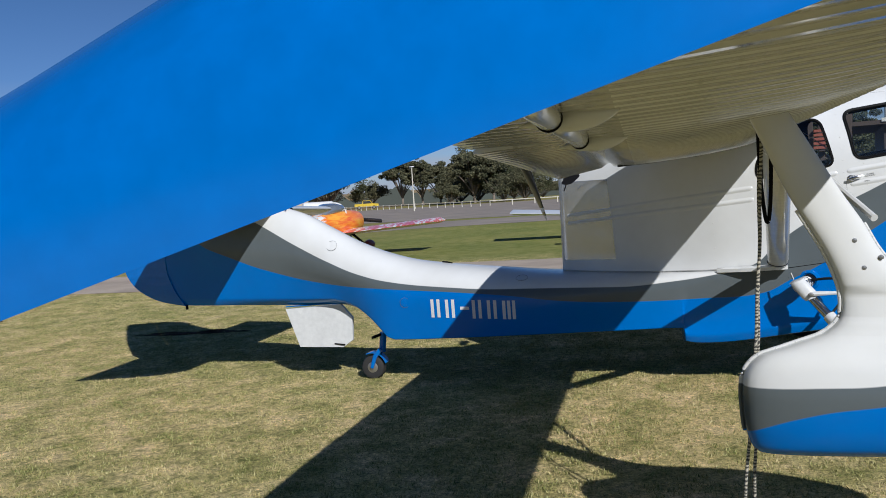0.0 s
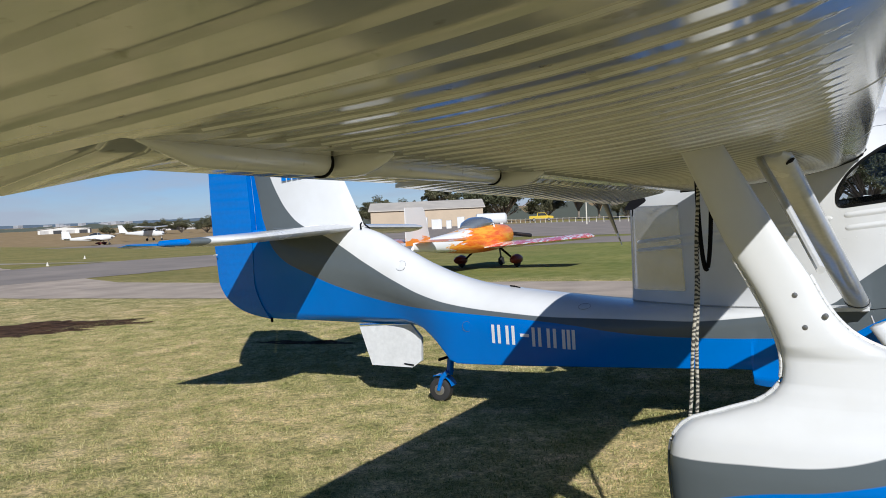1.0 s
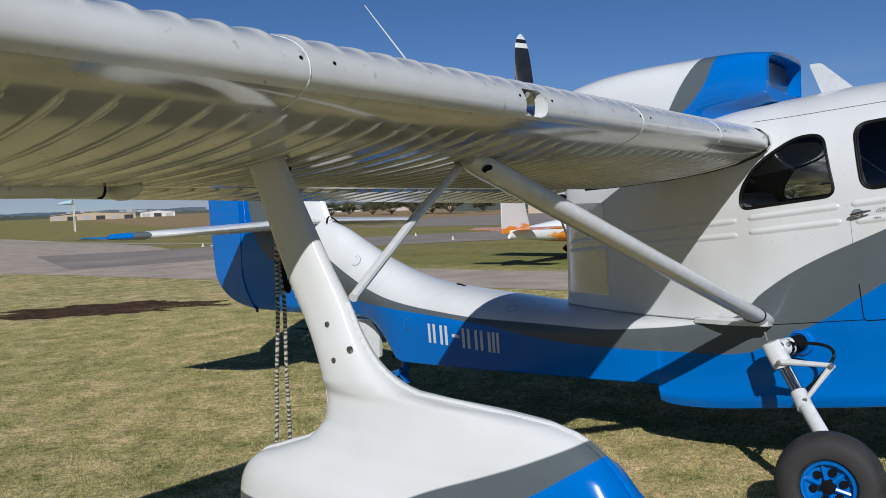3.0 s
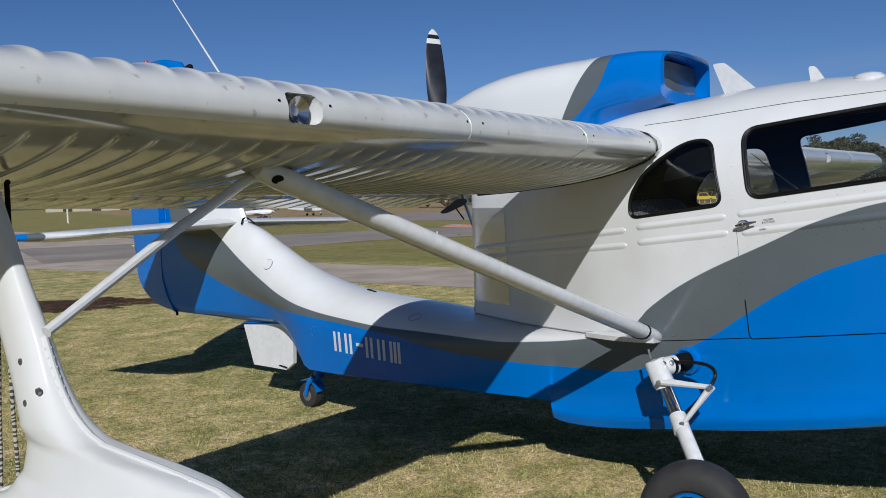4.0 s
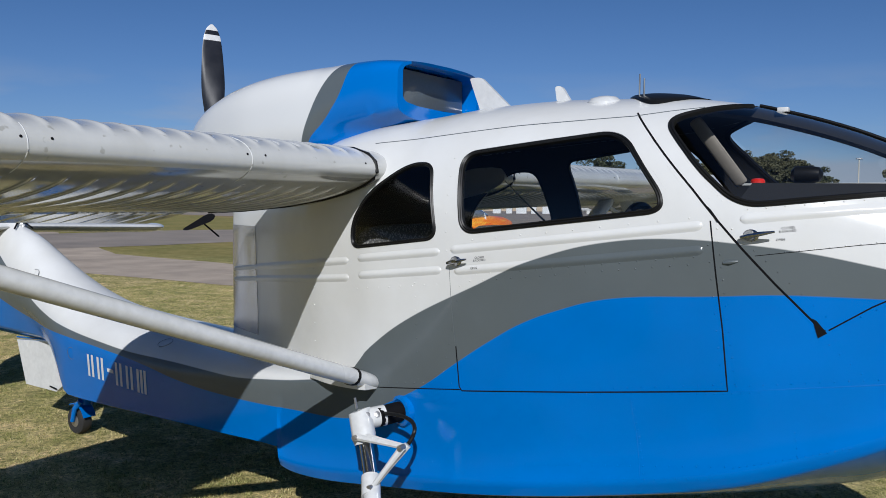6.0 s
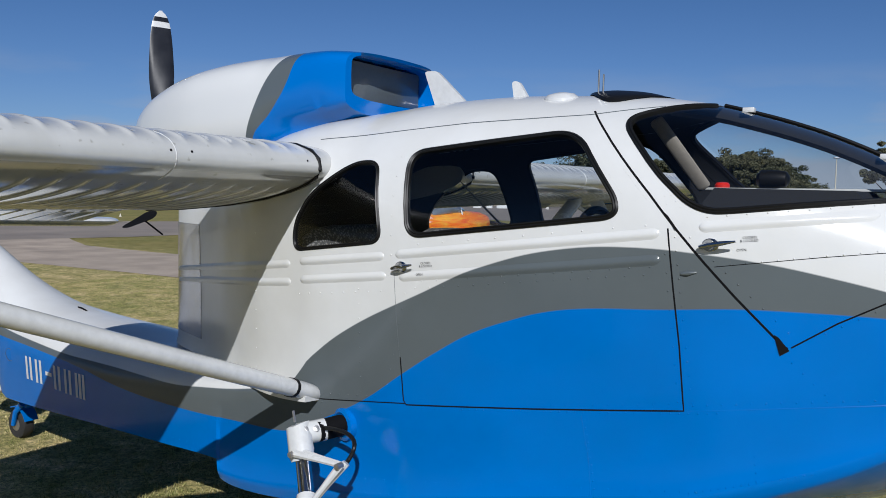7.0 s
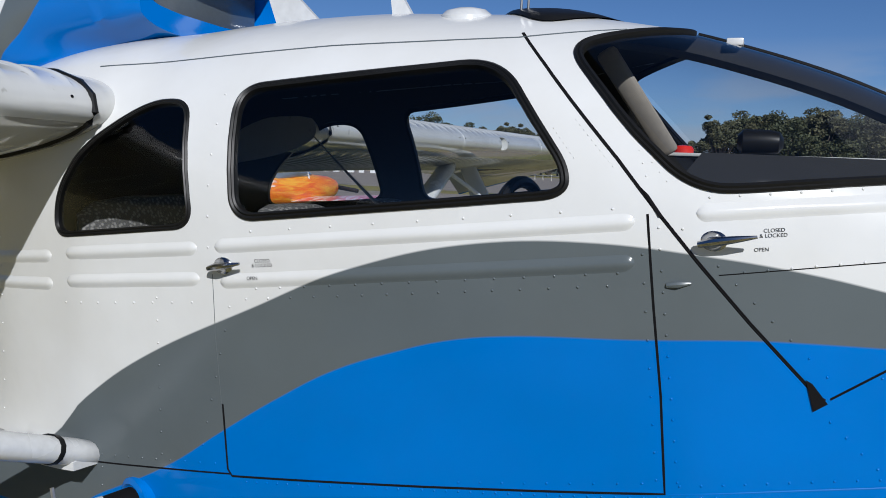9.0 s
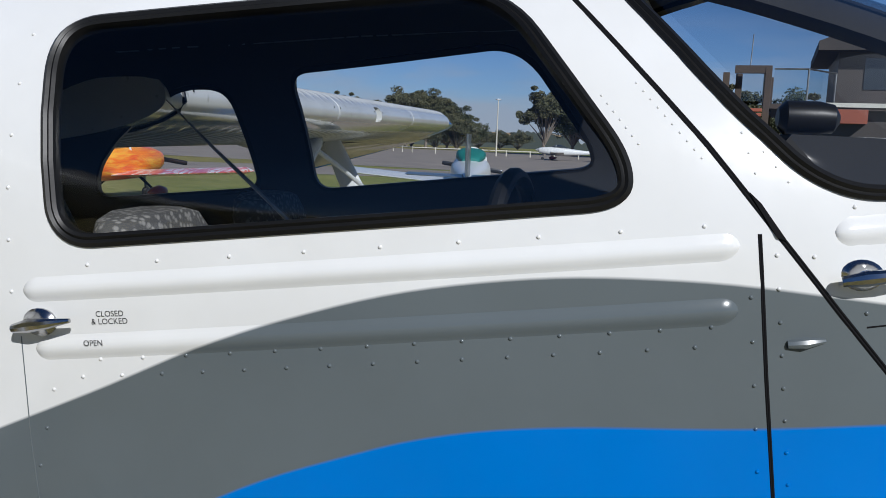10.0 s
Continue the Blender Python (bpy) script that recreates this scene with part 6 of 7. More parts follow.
def low_wing_plane(name, at, skin, wing_skin, label, tail_skin=None, nose_wheel=False, cover=None):
    """Two-seat low-wing tourer, nose along +x, wheels on z = 0."""
    top = thing(name, (0, 0, 0), label, "aircraft", "parked light aircraft")
    fus = part("fuselage", oval_loft([(1.5, 0.16, 0.86, 1.14), (1.42, 0.3, 0.72, 1.22), (1.0, 0.46, 0.6, 1.3), (0.3, 0.5, 0.52, 1.34), (-0.4, 0.52, 0.5, 1.36), (-1.2, 0.48, 0.5, 1.28), (-2.4, 0.3, 0.58, 1.14), (-3.6, 0.16, 0.68, 1.04), (-4.55, 0.05, 0.76, 0.98)]), skin, top, "painted fuselage")
    part("canopy", oval_loft([(0.2, 0.1, 1.26, 1.31), (0.05, 0.28, 1.22, 1.42), (-0.3, 0.37, 1.2, 1.54), (-0.7, 0.38, 1.2, 1.56), (-1.1, 0.32, 1.18, 1.46), (-1.4, 0.2, 1.14, 1.32)]), cover or CANOPY, top, "fitted canopy cover" if cover is TEAL else "bubble canopy")
    part("canopy_bow", tube([(-0.25, 0.385 * math.cos(a), 1.22 + 0.34 * math.sin(a)) for a in np.linspace(0, math.pi, 14)], 0.03, 6), AIR_WHITE, top)
    for s in (-1, 1):
        part("wing", wing_loft(0.35, 1.45, s * 0.4, s * 3.3, 0.66, 0.86, 0.17, 1.35), wing_skin, top, "low wing")
        part("tailplane", wing_loft(-3.75, 0.8, s * 0.1, s * 1.3, 0.98, 1.0, 0.07, 0.6, 0.2), tail_skin or AIR_WHITE, top)
        lg = part("gear_leg", tube([(0.1, s * 0.4, 0.6), (0.12, s * 0.75, 0.3), (0.12, s * 0.9, 0.18)], [0.04, 0.03, 0.03], 8), SEAM, top)
        wh = part("wheel", lathe([(-0.06, 0.07), (-0.07, 0.13), (0, 0.175), (0.07, 0.13), (0.06, 0.07)], (0.12, s * 0.93, 0.175), (0, 1, 0), 20), TYRE, top)
        sub("spat", tube([(0.42, s * 0.93, 0.22), (0.3, s * 0.93, 0.24), (0.1, s * 0.93, 0.25), (-0.2, s * 0.93, 0.25), (-0.4, s * 0.93, 0.26)], [0.02, 0.12, 0.155, 0.11, 0.02], 12), SPAT, wh, "dark red wheel spat")
    rings_ = [[(x, y, z) for x, y in ((-3.6 - 0.42 * t, 0.05), (-3.9 - 0.3 * t, 0.06), (-4.85, 0.015), (-4.85, -0.015), (-3.9 - 0.3 * t, -0.06), (-3.6 - 0.42 * t, -0.05))] for z, t in ((0.9, 0), (1.35, 0.4), (1.82, 0.75), (1.88, 0.95))]
    part("tail_fin", loft(rings_), tail_skin or AIR_WHITE, top, "upright tail fin")
    part("spinner", lathe([(0, 0.15), (0.14, 0.12), (0.28, 0.05), (0.32, 0.001)], (1.49, 0, 1.0), (1, 0, 0), 18), AIR_WHITE if skin is AIR_WHITE else SEAM, top)
    part("propeller", blade_bar((1.6, -0.85, 0.9), (1.6, 0.85, 1.1), 0.03, 0.12, lean=Vector((1, 0, 0))), PROP_BLACK, top, "black propeller")
    if nose_wheel:
        part("nose_leg", tube([(0.95, 0, 0.6), (1.05, 0, 0.2)], 0.03, 8), STEEL, top)
        part("wheel", lathe([(-0.05, 0.06), (-0.06, 0.11), (0, 0.15), (0.06, 0.11), (0.05, 0.06)], (1.05, 0, 0.15), (0, 1, 0), 18), TYRE, top)
        top.matrix_basis = at
    else:
        part("tail_spring", tube([(-4.4, 0, 0.78), (-4.7, 0, 0.62)], 0.02, 6), SEAM, top)
        part("wheel", lathe([(-0.03, 0.03), (0, 0.08), (0.03, 0.03)], (-4.72, 0, 0.58), (0, 1, 0), 12), TYRE, top)
        pitch = math.atan2(0.5, 4.84)
        top.matrix_basis = at @ Matrix.Translation((0.12, 0, 0)) @ Matrix.Rotation(-pitch, 4, "Y") @ Matrix.Translation((-0.12, 0, 0))
    return top


def at_ground(x, y, turn):
    return Matrix.Translation((x, y, land(x, y))) @ Matrix.Rotation(radians(turn), 4, "Z")


TEAL = worn("teal_cover", (0.02, 0.17, 0.145), 0.5, 0.15)
low_wing_plane("light_aircraft", at_ground(-4.93, 17.05, 88), FLAME, FLAME_WING, "white low-wing sport aircraft with orange and red flame paint on turf", FLAME_TAIL, nose_wheel=True, cover=CLEAR)
low_wing_plane("light_aircraft", at_ground(3.25, 20.0, 97), AIR_WHITE, AIR_WHITE, "white low-wing aircraft with a teal canopy cover on turf", GREY_PAINT, nose_wheel=True, cover=TEAL)
low_wing_plane("light_aircraft", at_ground(-80, 70, 28), AIR_WHITE, AIR_WHITE, "white low-wing trainer parked on the far grass", nose_wheel=True)
low_wing_plane("light_aircraft", at_ground(2.5, 84, 183), AIR_WHITE, AIR_WHITE, "white low-wing tourer parked on the apron by the trees", nose_wheel=True)


def high_wing_plane(at):
    top = thing("light_aircraft", (0, 0, 0), "white high-wing trainer parked beyond the grass", "aircraft", "parked light aircraft")
    part("fuselage", oval_loft([(1.7, 0.2, 0.85, 1.2), (1.5, 0.42, 0.7, 1.4), (0.6, 0.52, 0.62, 1.5), (0.3, 0.54, 0.62, 2.0), (-0.9, 0.52, 0.65, 2.02), (-1.7, 0.4, 0.75, 1.6), (-3.5, 0.2, 1.0, 1.45), (-5.2, 0.06, 1.2, 1.4)]), AIR_WHITE, top, "white fuselage")
    part("cabin_glass", oval_loft([(0.62, 0.3, 1.45, 1.5), (0.3, 0.545, 1.42, 1.9), (-0.9, 0.54, 1.42, 1.92), (-1.5, 0.4, 1.45, 1.6)]), CANOPY, top, "dark cabin windows")
    for s in (-1, 1):
        part("wing", wing_loft(0.45, 1.6, s * 0.2, s * 5.4, 2.02, 2.16, 0.18, 1.15, 0.2), AIR_WHITE, top, "white high wing")
        part("strut", tube([(0.0, s * 0.5, 0.8), (-0.1, s * 2.5, 2.0)], 0.03, 6), AIR_WHITE, top)
        part("tailplane", wing_loft(-4.3, 1.0, s * 0.1, s * 1.7, 1.35, 1.36, 0.08, 0.7, 0.25), AIR_WHITE, top)
        part("gear_leg", tube([(-0.5, s * 0.4, 0.7), (-0.5, s * 1.15, 0.22)], 0.035, 6), AIR_WHITE, top)
        part("wheel", lathe([(-0.07, 0.08), (0, 0.21), (0.07, 0.08)], (-0.5, s * 1.2, 0.21), (0, 1, 0), 16), TYRE, top)
    part("tail_fin", loft([[(x, y, z) for x, y in ((-3.9 - 0.9 * t, 0.05), (-5.3 - 0.25 * t, 0.02), (-5.3 - 0.25 * t, -0.02), (-3.9 - 0.9 * t, -0.05))] for z, t in ((1.3, 0), (2.0, 0.6), (2.55, 1.1))]), AIR_WHITE, top, "white tail fin")
    part("nose_leg", tube([(1.25, 0, 0.75), (1.3, 0, 0.2)], 0.03, 6), AIR_WHITE, top)
    part("wheel", lathe([(-0.06, 0.06), (0, 0.18), (0.06, 0.06)], (1.3, 0, 0.18), (0, 1, 0), 16), TYRE, top)
    part("propeller", blade_bar((1.78, -0.9, 1.0), (1.78, 0.9, 1.1), 0.03, 0.12), PROP_BLACK, top)
    top.matrix_basis = at


high_wing_plane(at_ground(-91, 90, 22))


# ---- sheds, hangar and airfield clutter ----
CREAM = worn("cream_steel_cladding", (0.46, 0.36, 0.25), 0.6, 0.08, 0.4, 12)
PALE_WALL = worn("pale_wall", (0.62, 0.6, 0.55), 0.7, 0.08, 0.4, 12)
PALE_ROOF = worn("sun_bleached_roof", (0.5, 0.455, 0.385), 0.6, 0.1, 0.5, 14)
ROOF_STEEL = worn("zinc_roof", (0.42, 0.4, 0.37), 0.45, 0.12, 0.5, 14, metal=0.2)
BLUE_ROOF = worn("pale_blue_roof", (0.4, 0.55, 0.62), 0.5, 0.1, 0.5, 14)
DOOR_DARK = worn("dark_opening", (0.03, 0.03, 0.032), 0.7, 0.2)
YELLOW = worn("yellow_paint", (0.6, 0.42, 0.03), 0.35, 0.1, coat=0.3)
TIMBER = worn("cream_painted_rail", (0.6, 0.56, 0.46), 0.7, 0.1)


def shed(at, turn, w, d, h, rise, wall, roof, label, doors=3, category="hangar"):
    top = thing("hangar" if category == "hangar" else "shed", (0, 0, 0), label, category, "airfield buildings")
    body = prism([(-w / 2, 0), (w / 2, 0), (w / 2, h), (0, h + rise), (-w / 2, h)], 0, d)
    part("wall", body, wall, top, smooth=20)
    for s in (-1, 1):
        rf = from_py([(s * (w / 2 + 0.3), -0.4, h - 0.1), (0, -0.4, h + rise + 0.06), (0, d + 0.4, h + rise + 0.06), (s * (w / 2 + 0.3), d + 0.4, h - 0.1),
                      (s * (w / 2 + 0.3), -0.4, h + 0.02), (0, -0.4, h + rise + 0.18), (0, d + 0.4, h + rise + 0.18), (s * (w / 2 + 0.3), d + 0.4, h + 0.02)],
                     [(0, 1, 2, 3), (4, 5, 6, 7), (0, 1, 5, 4), (1, 2, 6, 5), (2, 3, 7, 6), (3, 0, 4, 7)])
        part("roof", rf, roof, top, "pitched sheet roof", 20)
    for k in range(doors):
        x = -w / 2 + w * (k + 0.5) / doors
        part("door", box(x - w / doors * 0.32, x + w / doors * 0.32, -0.06, 0.03, 0, h * 0.72), DOOR_DARK if k % 2 else ROOF_STEEL, top, "", 0)
    top.matrix_basis = at_ground(at[0], at[1], turn)
    return top


shed((-70.5, 121.7), -63, 14, 19, 3.1, 1.3, CREAM, PALE_ROOF, "cream clad hangar with low pitched roof", 4)
shed((-205, 215), 42, 14, 8, 1.7, 1.0, PALE_WALL, BLUE_ROOF, "low house with a pale blue roof", 3, "house")
shed((-170, 215), 38, 20, 9, 1.6, 1.3, CREAM, ROOF_STEEL, "low brick house with a wide roof", 4, "house")
shed((-260, 215), 45, 18, 9, 1.8, 0.8, PALE_WALL, ROOF_STEEL, "pale shed across the field", 4, "house")
shed((-330, 190), 60, 34, 10, 2.4, 1.0, CREAM, ROOF_STEEL, "long cream warehouse across the airfield", 6, "warehouse")
shed((-350, 235), 55, 16, 8, 2.4, 0.8, PALE_WALL, ROOF_STEEL, "pale warehouse across the airfield", 3, "warehouse")
for k in range(4):
    x, y = -232 + k * 2.6, 82 + k * 5.2
    c = thing("container", (0, 0, 0), "cream storage container on the dry field", "container", "containers in the field")
    part("body", box(-2.6, 2.6, -1.3, 1.3, 0, 3.0, 0.03), CREAM, c, smooth=20)
    part("door_bar", tube([(2.63, -0.4, 0.2), (2.63, -0.4, 2.8)], 0.04, 6), STEEL, c)
    c.matrix_basis = at_ground(x, y, 60)

BRICK_DARK = worn("dark_brown_cladding", (0.06, 0.05, 0.045), 0.7, 0.2, 0.6, 10)
RED_PANEL = worn("faded_red_panel", (0.30, 0.085, 0.05), 0.6, 0.12, 0.6, 12)
DARK_TIMBER = worn("dark_stained_timber", (0.07, 0.05, 0.04), 0.7, 0.2, 0.6, 12)
club = thing("clubhouse", (0, 0, 0), "dark clubhouse with a glazed terrace, red panel and outside steps", "building", "airfield buildings")
part("lower_wall", box(0.9, 16, 0.4, 9, 0, 3.4), BRICK_DARK, club, smooth=20)
part("terrace_floor", box(-0.6, 16, 0, 9, 3.4, 3.58), DARK_TIMBER, club, smooth=20)
part("terrace_edge", box(0.8, 16, -0.06, 0, 3.5, 3.66), PALE_WALL, club, "pale edge board", 20)
part("red_panel", box(1.65, 3.1, -0.1, 0.38, 2.9, 3.42, 0.01), RED_PANEL, club, "faded red panel", 20)
part("upper_wall", box(2.05, 16, 2, 9, 3.58, 6.1), BRICK_DARK, club, smooth=20)
part("roof", prism([(1.25, 5.75), (16.5, 5.75), (16.5, 6.9), (2.4, 6.55), (1.25, 6.1)], 1.3, 9.6), BRICK_DARK, club, "dark roof with deep eaves", 20)
for x in (3.0, 5.6, 8.2):
    part("window", box(x, x + 1.7, 1.96, 2.04, 4.3, 5.5), CANOPY, club, "dark window", 0)
for x, y, z in ((-2.0, 0.0, 4.75), (-1.55, 0.6, 4.75), (-0.46, 0.0, 4.95), (-0.4, 1.6, 4.7)):
    part("timber_post", box(x - 0.12, x + 0.12, y - 0.12, y + 0.12, 0, z, 0.01), DARK_TIMBER, club, "dark timber post", 20)
part("timber_beam", box(-1.7, -0.35, -0.1, 0.1, 4.72, 5.02, 0.01), DARK_TIMBER, club, smooth=20)
for k in range(5):
    part("step", box(-1.85, -0.6, -1.5 + 0.3 * k, -1.18 + 0.3 * k, 2.5 + 0.19 * k, 2.62 + 0.19 * k, 0.01), RED_PANEL, club, "faded red step", 20)
for x0, x1, y0, y1 in ((-1.4, -0.6, 0.0, 0.0), (-0.27, 0.95, 0.0, 0.0), (0.98, 2.0, 0.05, 1.9)):
    u = Vector((x1 - x0, y1 - y0, 0)).normalized()
    v = Vector((-u.y, u.x, 0)) * 0.008
    ends = [Vector((x0, y0, 0)) + v, Vector((x1, y1, 0)) + v, Vector((x1, y1, 0)) - v, Vector((x0, y0, 0)) - v]
    g = part("balustrade_glass", loft([[(p.x, p.y, z) for p in ends] for z in (3.66, 4.86)]), GLASS, club, "clear balustrade pane", 0)
    g.visible_shadow = False
    part("hand_rail", tube([(x0, y0, 4.9), (x1, y1, 4.9)], 0.035, 6), STEEL, club)
    part("balustrade_post", tube([(x1, y1, 3.58), (x1, y1, 4.9)], 0.04, 6), STEEL, club)
part("radio_mast", tube([(-1.15, 0.0, 5.0), (-1.12, 0.0, 6.2)], 0.022, 6), STEEL, club)
club.matrix_basis = at_ground(13.3, 32.5, -11.5)

tank = thing("fuel_tank", (0, 0, 0), "white horizontal fuel tank on a stand by the apron", "tank")
part("shell", lathe([(-2.2, 0.05), (-2.1, 0.6), (-1.9, 0.8), (1.9, 0.8), (2.1, 0.6), (2.2, 0.05)], (0, 0, 1.05), (1, 0, 0), 24), AIR_WHITE, tank)
for x in (-1.4, 1.4):
    part("saddle", box(x - 0.2, x + 0.2, -0.6, 0.6, 0, 0.5), PALE_WALL, tank, smooth=20)
tank.matrix_basis = at_ground(-39, 100, 22)
for k, (w, h) in enumerate(((1.0, 1.5), (0.7, 1.1), (1.4, 1.3), (0.8, 1.6), (1.1, 1.0))):
    fc = thing("fuel_cabinet", (0, 0, 0), "white fuel pump cabinet beside the tank", "cabinet", "fuel cabinets by the apron")
    part("body", box(-w / 2, w / 2, -0.4, 0.4, 0, h, 0.03), AIR_WHITE, fc, smooth=20)
    part("lid", box(-w / 2 - 0.03, w / 2 + 0.03, -0.43, 0.43, h, h + 0.06, 0.01), PALE_WALL, fc, smooth=20)
    fc.matrix_basis = at_ground(-42.8 - k * 1.55, 98.3 - k * 0.62, 22)

ute = thing("utility_vehicle", (0, 0, 0), "yellow utility vehicle parked on the apron", "vehicle")
part("body", prism(rounded([(-2.3, 0.45), (2.3, 0.45), (2.3, 0.95), (1.2, 1.05), (0.75, 1.65), (-0.7, 1.68), (-0.8, 1.05), (-2.3, 1.05)], 0.12, 4), -0.85, 0.85), YELLOW, ute)
part("window", prism([(1.08, 1.08), (0.7, 1.56), (-0.6, 1.58), (-0.66, 1.08)], -0.87, 0.87), CANOPY, ute, "dark windows")
for x in (-1.45, 1.4):
    for s in (-1, 1):
        w = part("wheel", lathe([(-0.1, 0.2), (-0.11, 0.32), (0.11, 0.32), (0.1, 0.2)], (x, s * 0.78, 0.33), (0, 1, 0), 18), TYRE, ute)
        sub("rim", lathe([(-0.12, 0.001), (-0.11, 0.19), (0.11, 0.19), (0.12, 0.001)], (x, s * 0.78, 0.33), (0, 1, 0), 14), ALLOY, w)
ute.matrix_basis = at_ground(-48, 147, 20)

for x, y, h in ((-4.2, 92, 6.2), (-22.6, 89.6, 5.2), (-60, 152, 8.5), (-122, 66, 7.0)):
    p = thing("light_pole", (0, 0, 0), "tall thin white pole with a small lamp head", "pole", "airfield poles")
    part("pole", tube([(0, 0, 0), (0, 0, h)], [0.09, 0.05], 8), TIMBER, p)
    part("lamp_head", box(-0.3, 0.3, -0.12, 0.12, h, h + 0.14, 0.02), STEEL, p)
    p.matrix_basis = at_ground(x, y, 20)

sock = thing("windsock", (0, 0, 0), "blue and white windsock on a pole in the field", "windsock")
part("pole", tube([(0, 0, 0), (0, 0, 5.2)], [0.1, 0.05], 8), TIMBER, sock)
part("sleeve", tube([(0, 0, 5.1), (-1.2, 0, 5.05), (-2.6, 0, 4.9)], [0.45, 0.36, 0.22], 12), BLUE_ROOF, sock)
sock.matrix_basis = at_ground(-135, 73, 30)


def rail_fence(a, b, gap=2.4):
    f = thing("rail_fence", (0, 0, 0), "low white post and rail fence before the trees", "fence")
    a, b = Vector(a), Vector(b)
    n = int((b - a).length / gap)
    post = None
    for i in range(n + 1):
        p = a.lerp(b, i / n)
        if post is None:
            post = part("post", box(-0.06, 0.06, -0.06, 0.06, 0, 0.72, 0.01), TIMBER, f, smooth=20)
            q = post
        else:
            q = post.copy()
            scene.collection.objects.link(q)
        q.matrix_basis = Matrix.Translation((p.x, p.y, land(p.x, p.y)))
    for z in (0.62,):
        part("rail", tube([(a.x, a.y, z), (b.x, b.y, z)], 0.06, 6), TIMBER, f)


rail_fence((-62, 150), (-14, 93))
rail_fence((-14, 93), (40, 96), 2.6)
for x, y in ((-31, 22.5), (-37, 30), (-24, 32), (-18, 27.5), (-52, 33)):
    m = thing("marker_cone", (x, y, land(x, y)), "small white marker on the grass edge", "marker", "field markers")
    part("cone", lathe([(0, 0.09), (0.02, 0.085), (0.035, 0.06), (0.19, 0.025), (0.2, 0.001)], (x, y, land(x, y)), (0, 0, 1), 12), TIMBER, m)


# ---- trees ----
def foliage(name, dark, light):
    m, n, l, b = principled(name, dark, 0.7, spec=0.25)
    geo = n.new("ShaderNodeNewGeometry")
    big = noise_node(n, l, 0.35, 3)
    r = ramp(n, l, geo.outputs["Random Per Island"], [(0.0, dark), (1.0, light)])
    r2 = ramp(n, l, big.outputs[0], [(0.3, (0.75, 0.8, 0.75)), (0.7, (1.25, 1.15, 1.0))])
    l.new(mixed(n, l, 1.0, r.outputs[0], r2.outputs[0], "MULTIPLY"), b.inputs["Base Color"])
    return m


LEAF = foliage("gum_leaves", (0.045, 0.052, 0.03), (0.14, 0.135, 0.08))
LEAF_DARK = foliage("pine_leaves", (0.045, 0.055, 0.03), (0.095, 0.103, 0.058))
BARK = worn("pale_bark", (0.2, 0.165, 0.13), 0.9, 0.3, 2.0, 20, bumpy=0.6, dist=0.02)


def tree(height, spread, seed, trunk=0.28, leaf=LEAF, low=0.3, count=5000, clump=0.34, limbs=15):
    """Tapered trunk with limbs, each ending in ragged clumps of leaves; gaps stay between them."""
    rnd = random.Random(seed)
    top = thing("tree", (0, 0, 0), "broad dark green tree with pale branching trunk", "tree", "trees behind the airfield")
    wood = bmesh.new()
    fork = height * low * 0.7
    join(wood, tube([(0, 0, -0.1), (rnd.uniform(-0.1, 0.1), 0, fork * 0.5), (rnd.uniform(-0.2, 0.2), rnd.uniform(-0.2, 0.2), fork)], [trunk, trunk * 0.8, trunk * 0.7], 8))
    clumps = []
    for i in range(limbs):
        a = 2 * math.pi * i / limbs * 1.618 * 3 + rnd.uniform(-0.3, 0.3)
        r = spread * math.sqrt(rnd.uniform(0.04, 0.8))
        dome = math.sqrt(max(0.05, 1 - (r / spread) ** 2))
        z = height * (low + (0.93 - low) * dome * rnd.uniform(0.55, 1.0))
        tip = Vector((r * math.cos(a), r * math.sin(a), z))
        mid = Vector((tip.x * 0.45, tip.y * 0.45, fork + (z - fork) * 0.45))
        join(wood, tube([(0, 0, fork * 0.85), mid, tip * 0.97], [trunk * 0.5, trunk * 0.28, 0.04], 6))
        for _ in range(4):
            off = Vector((rnd.gauss(0, 1), rnd.gauss(0, 1), rnd.gauss(0, 0.6))) * spread * 0.15
            clumps.append((mid.lerp(tip, rnd.uniform(0.7, 1.05)) + off, rnd.uniform(0.35, 1.0) * clump * spread))
    part("trunk", wood, BARK, top, "pale branching trunk")
    verts, faces = [], []
    size = 0.021 * height
    for k in range(count):
        c, rad = clumps[rnd.randrange(len(clumps))]
        d = Vector((rnd.gauss(0, 1), rnd.gauss(0, 1), rnd.gauss(0, 1))).normalized() * rad * rnd.uniform(0.15, 1.0) ** 0.5
        p = c + Vector((d.x, d.y, d.z * 0.62))
        p.z = min(p.z, height)
        u = Vector((rnd.gauss(0, 1), rnd.gauss(0, 1), rnd.gauss(0, 0.7))).normalized()
        v = u.orthogonal().normalized()
        v.rotate(Matrix.Rotation(rnd.uniform(0, 6.28), 3, u))
        s = size * rnd.uniform(0.4, 1.2)
        b0 = len(verts)
        verts += [p - u * s, p + v * s * 0.5, p + u * s, p - v * s * 0.5]
        faces.append((b0, b0 + 1, b0 + 2, b0 + 3))
    me = bpy.data.meshes.new("crown")
    me.from_pydata([tuple(v) for v in verts], [], faces)
    me.materials.append(leaf)
    cr = new("crown", me)
    cr.parent = top
    tagged(cr, "crown of small dark leaves")
    return top


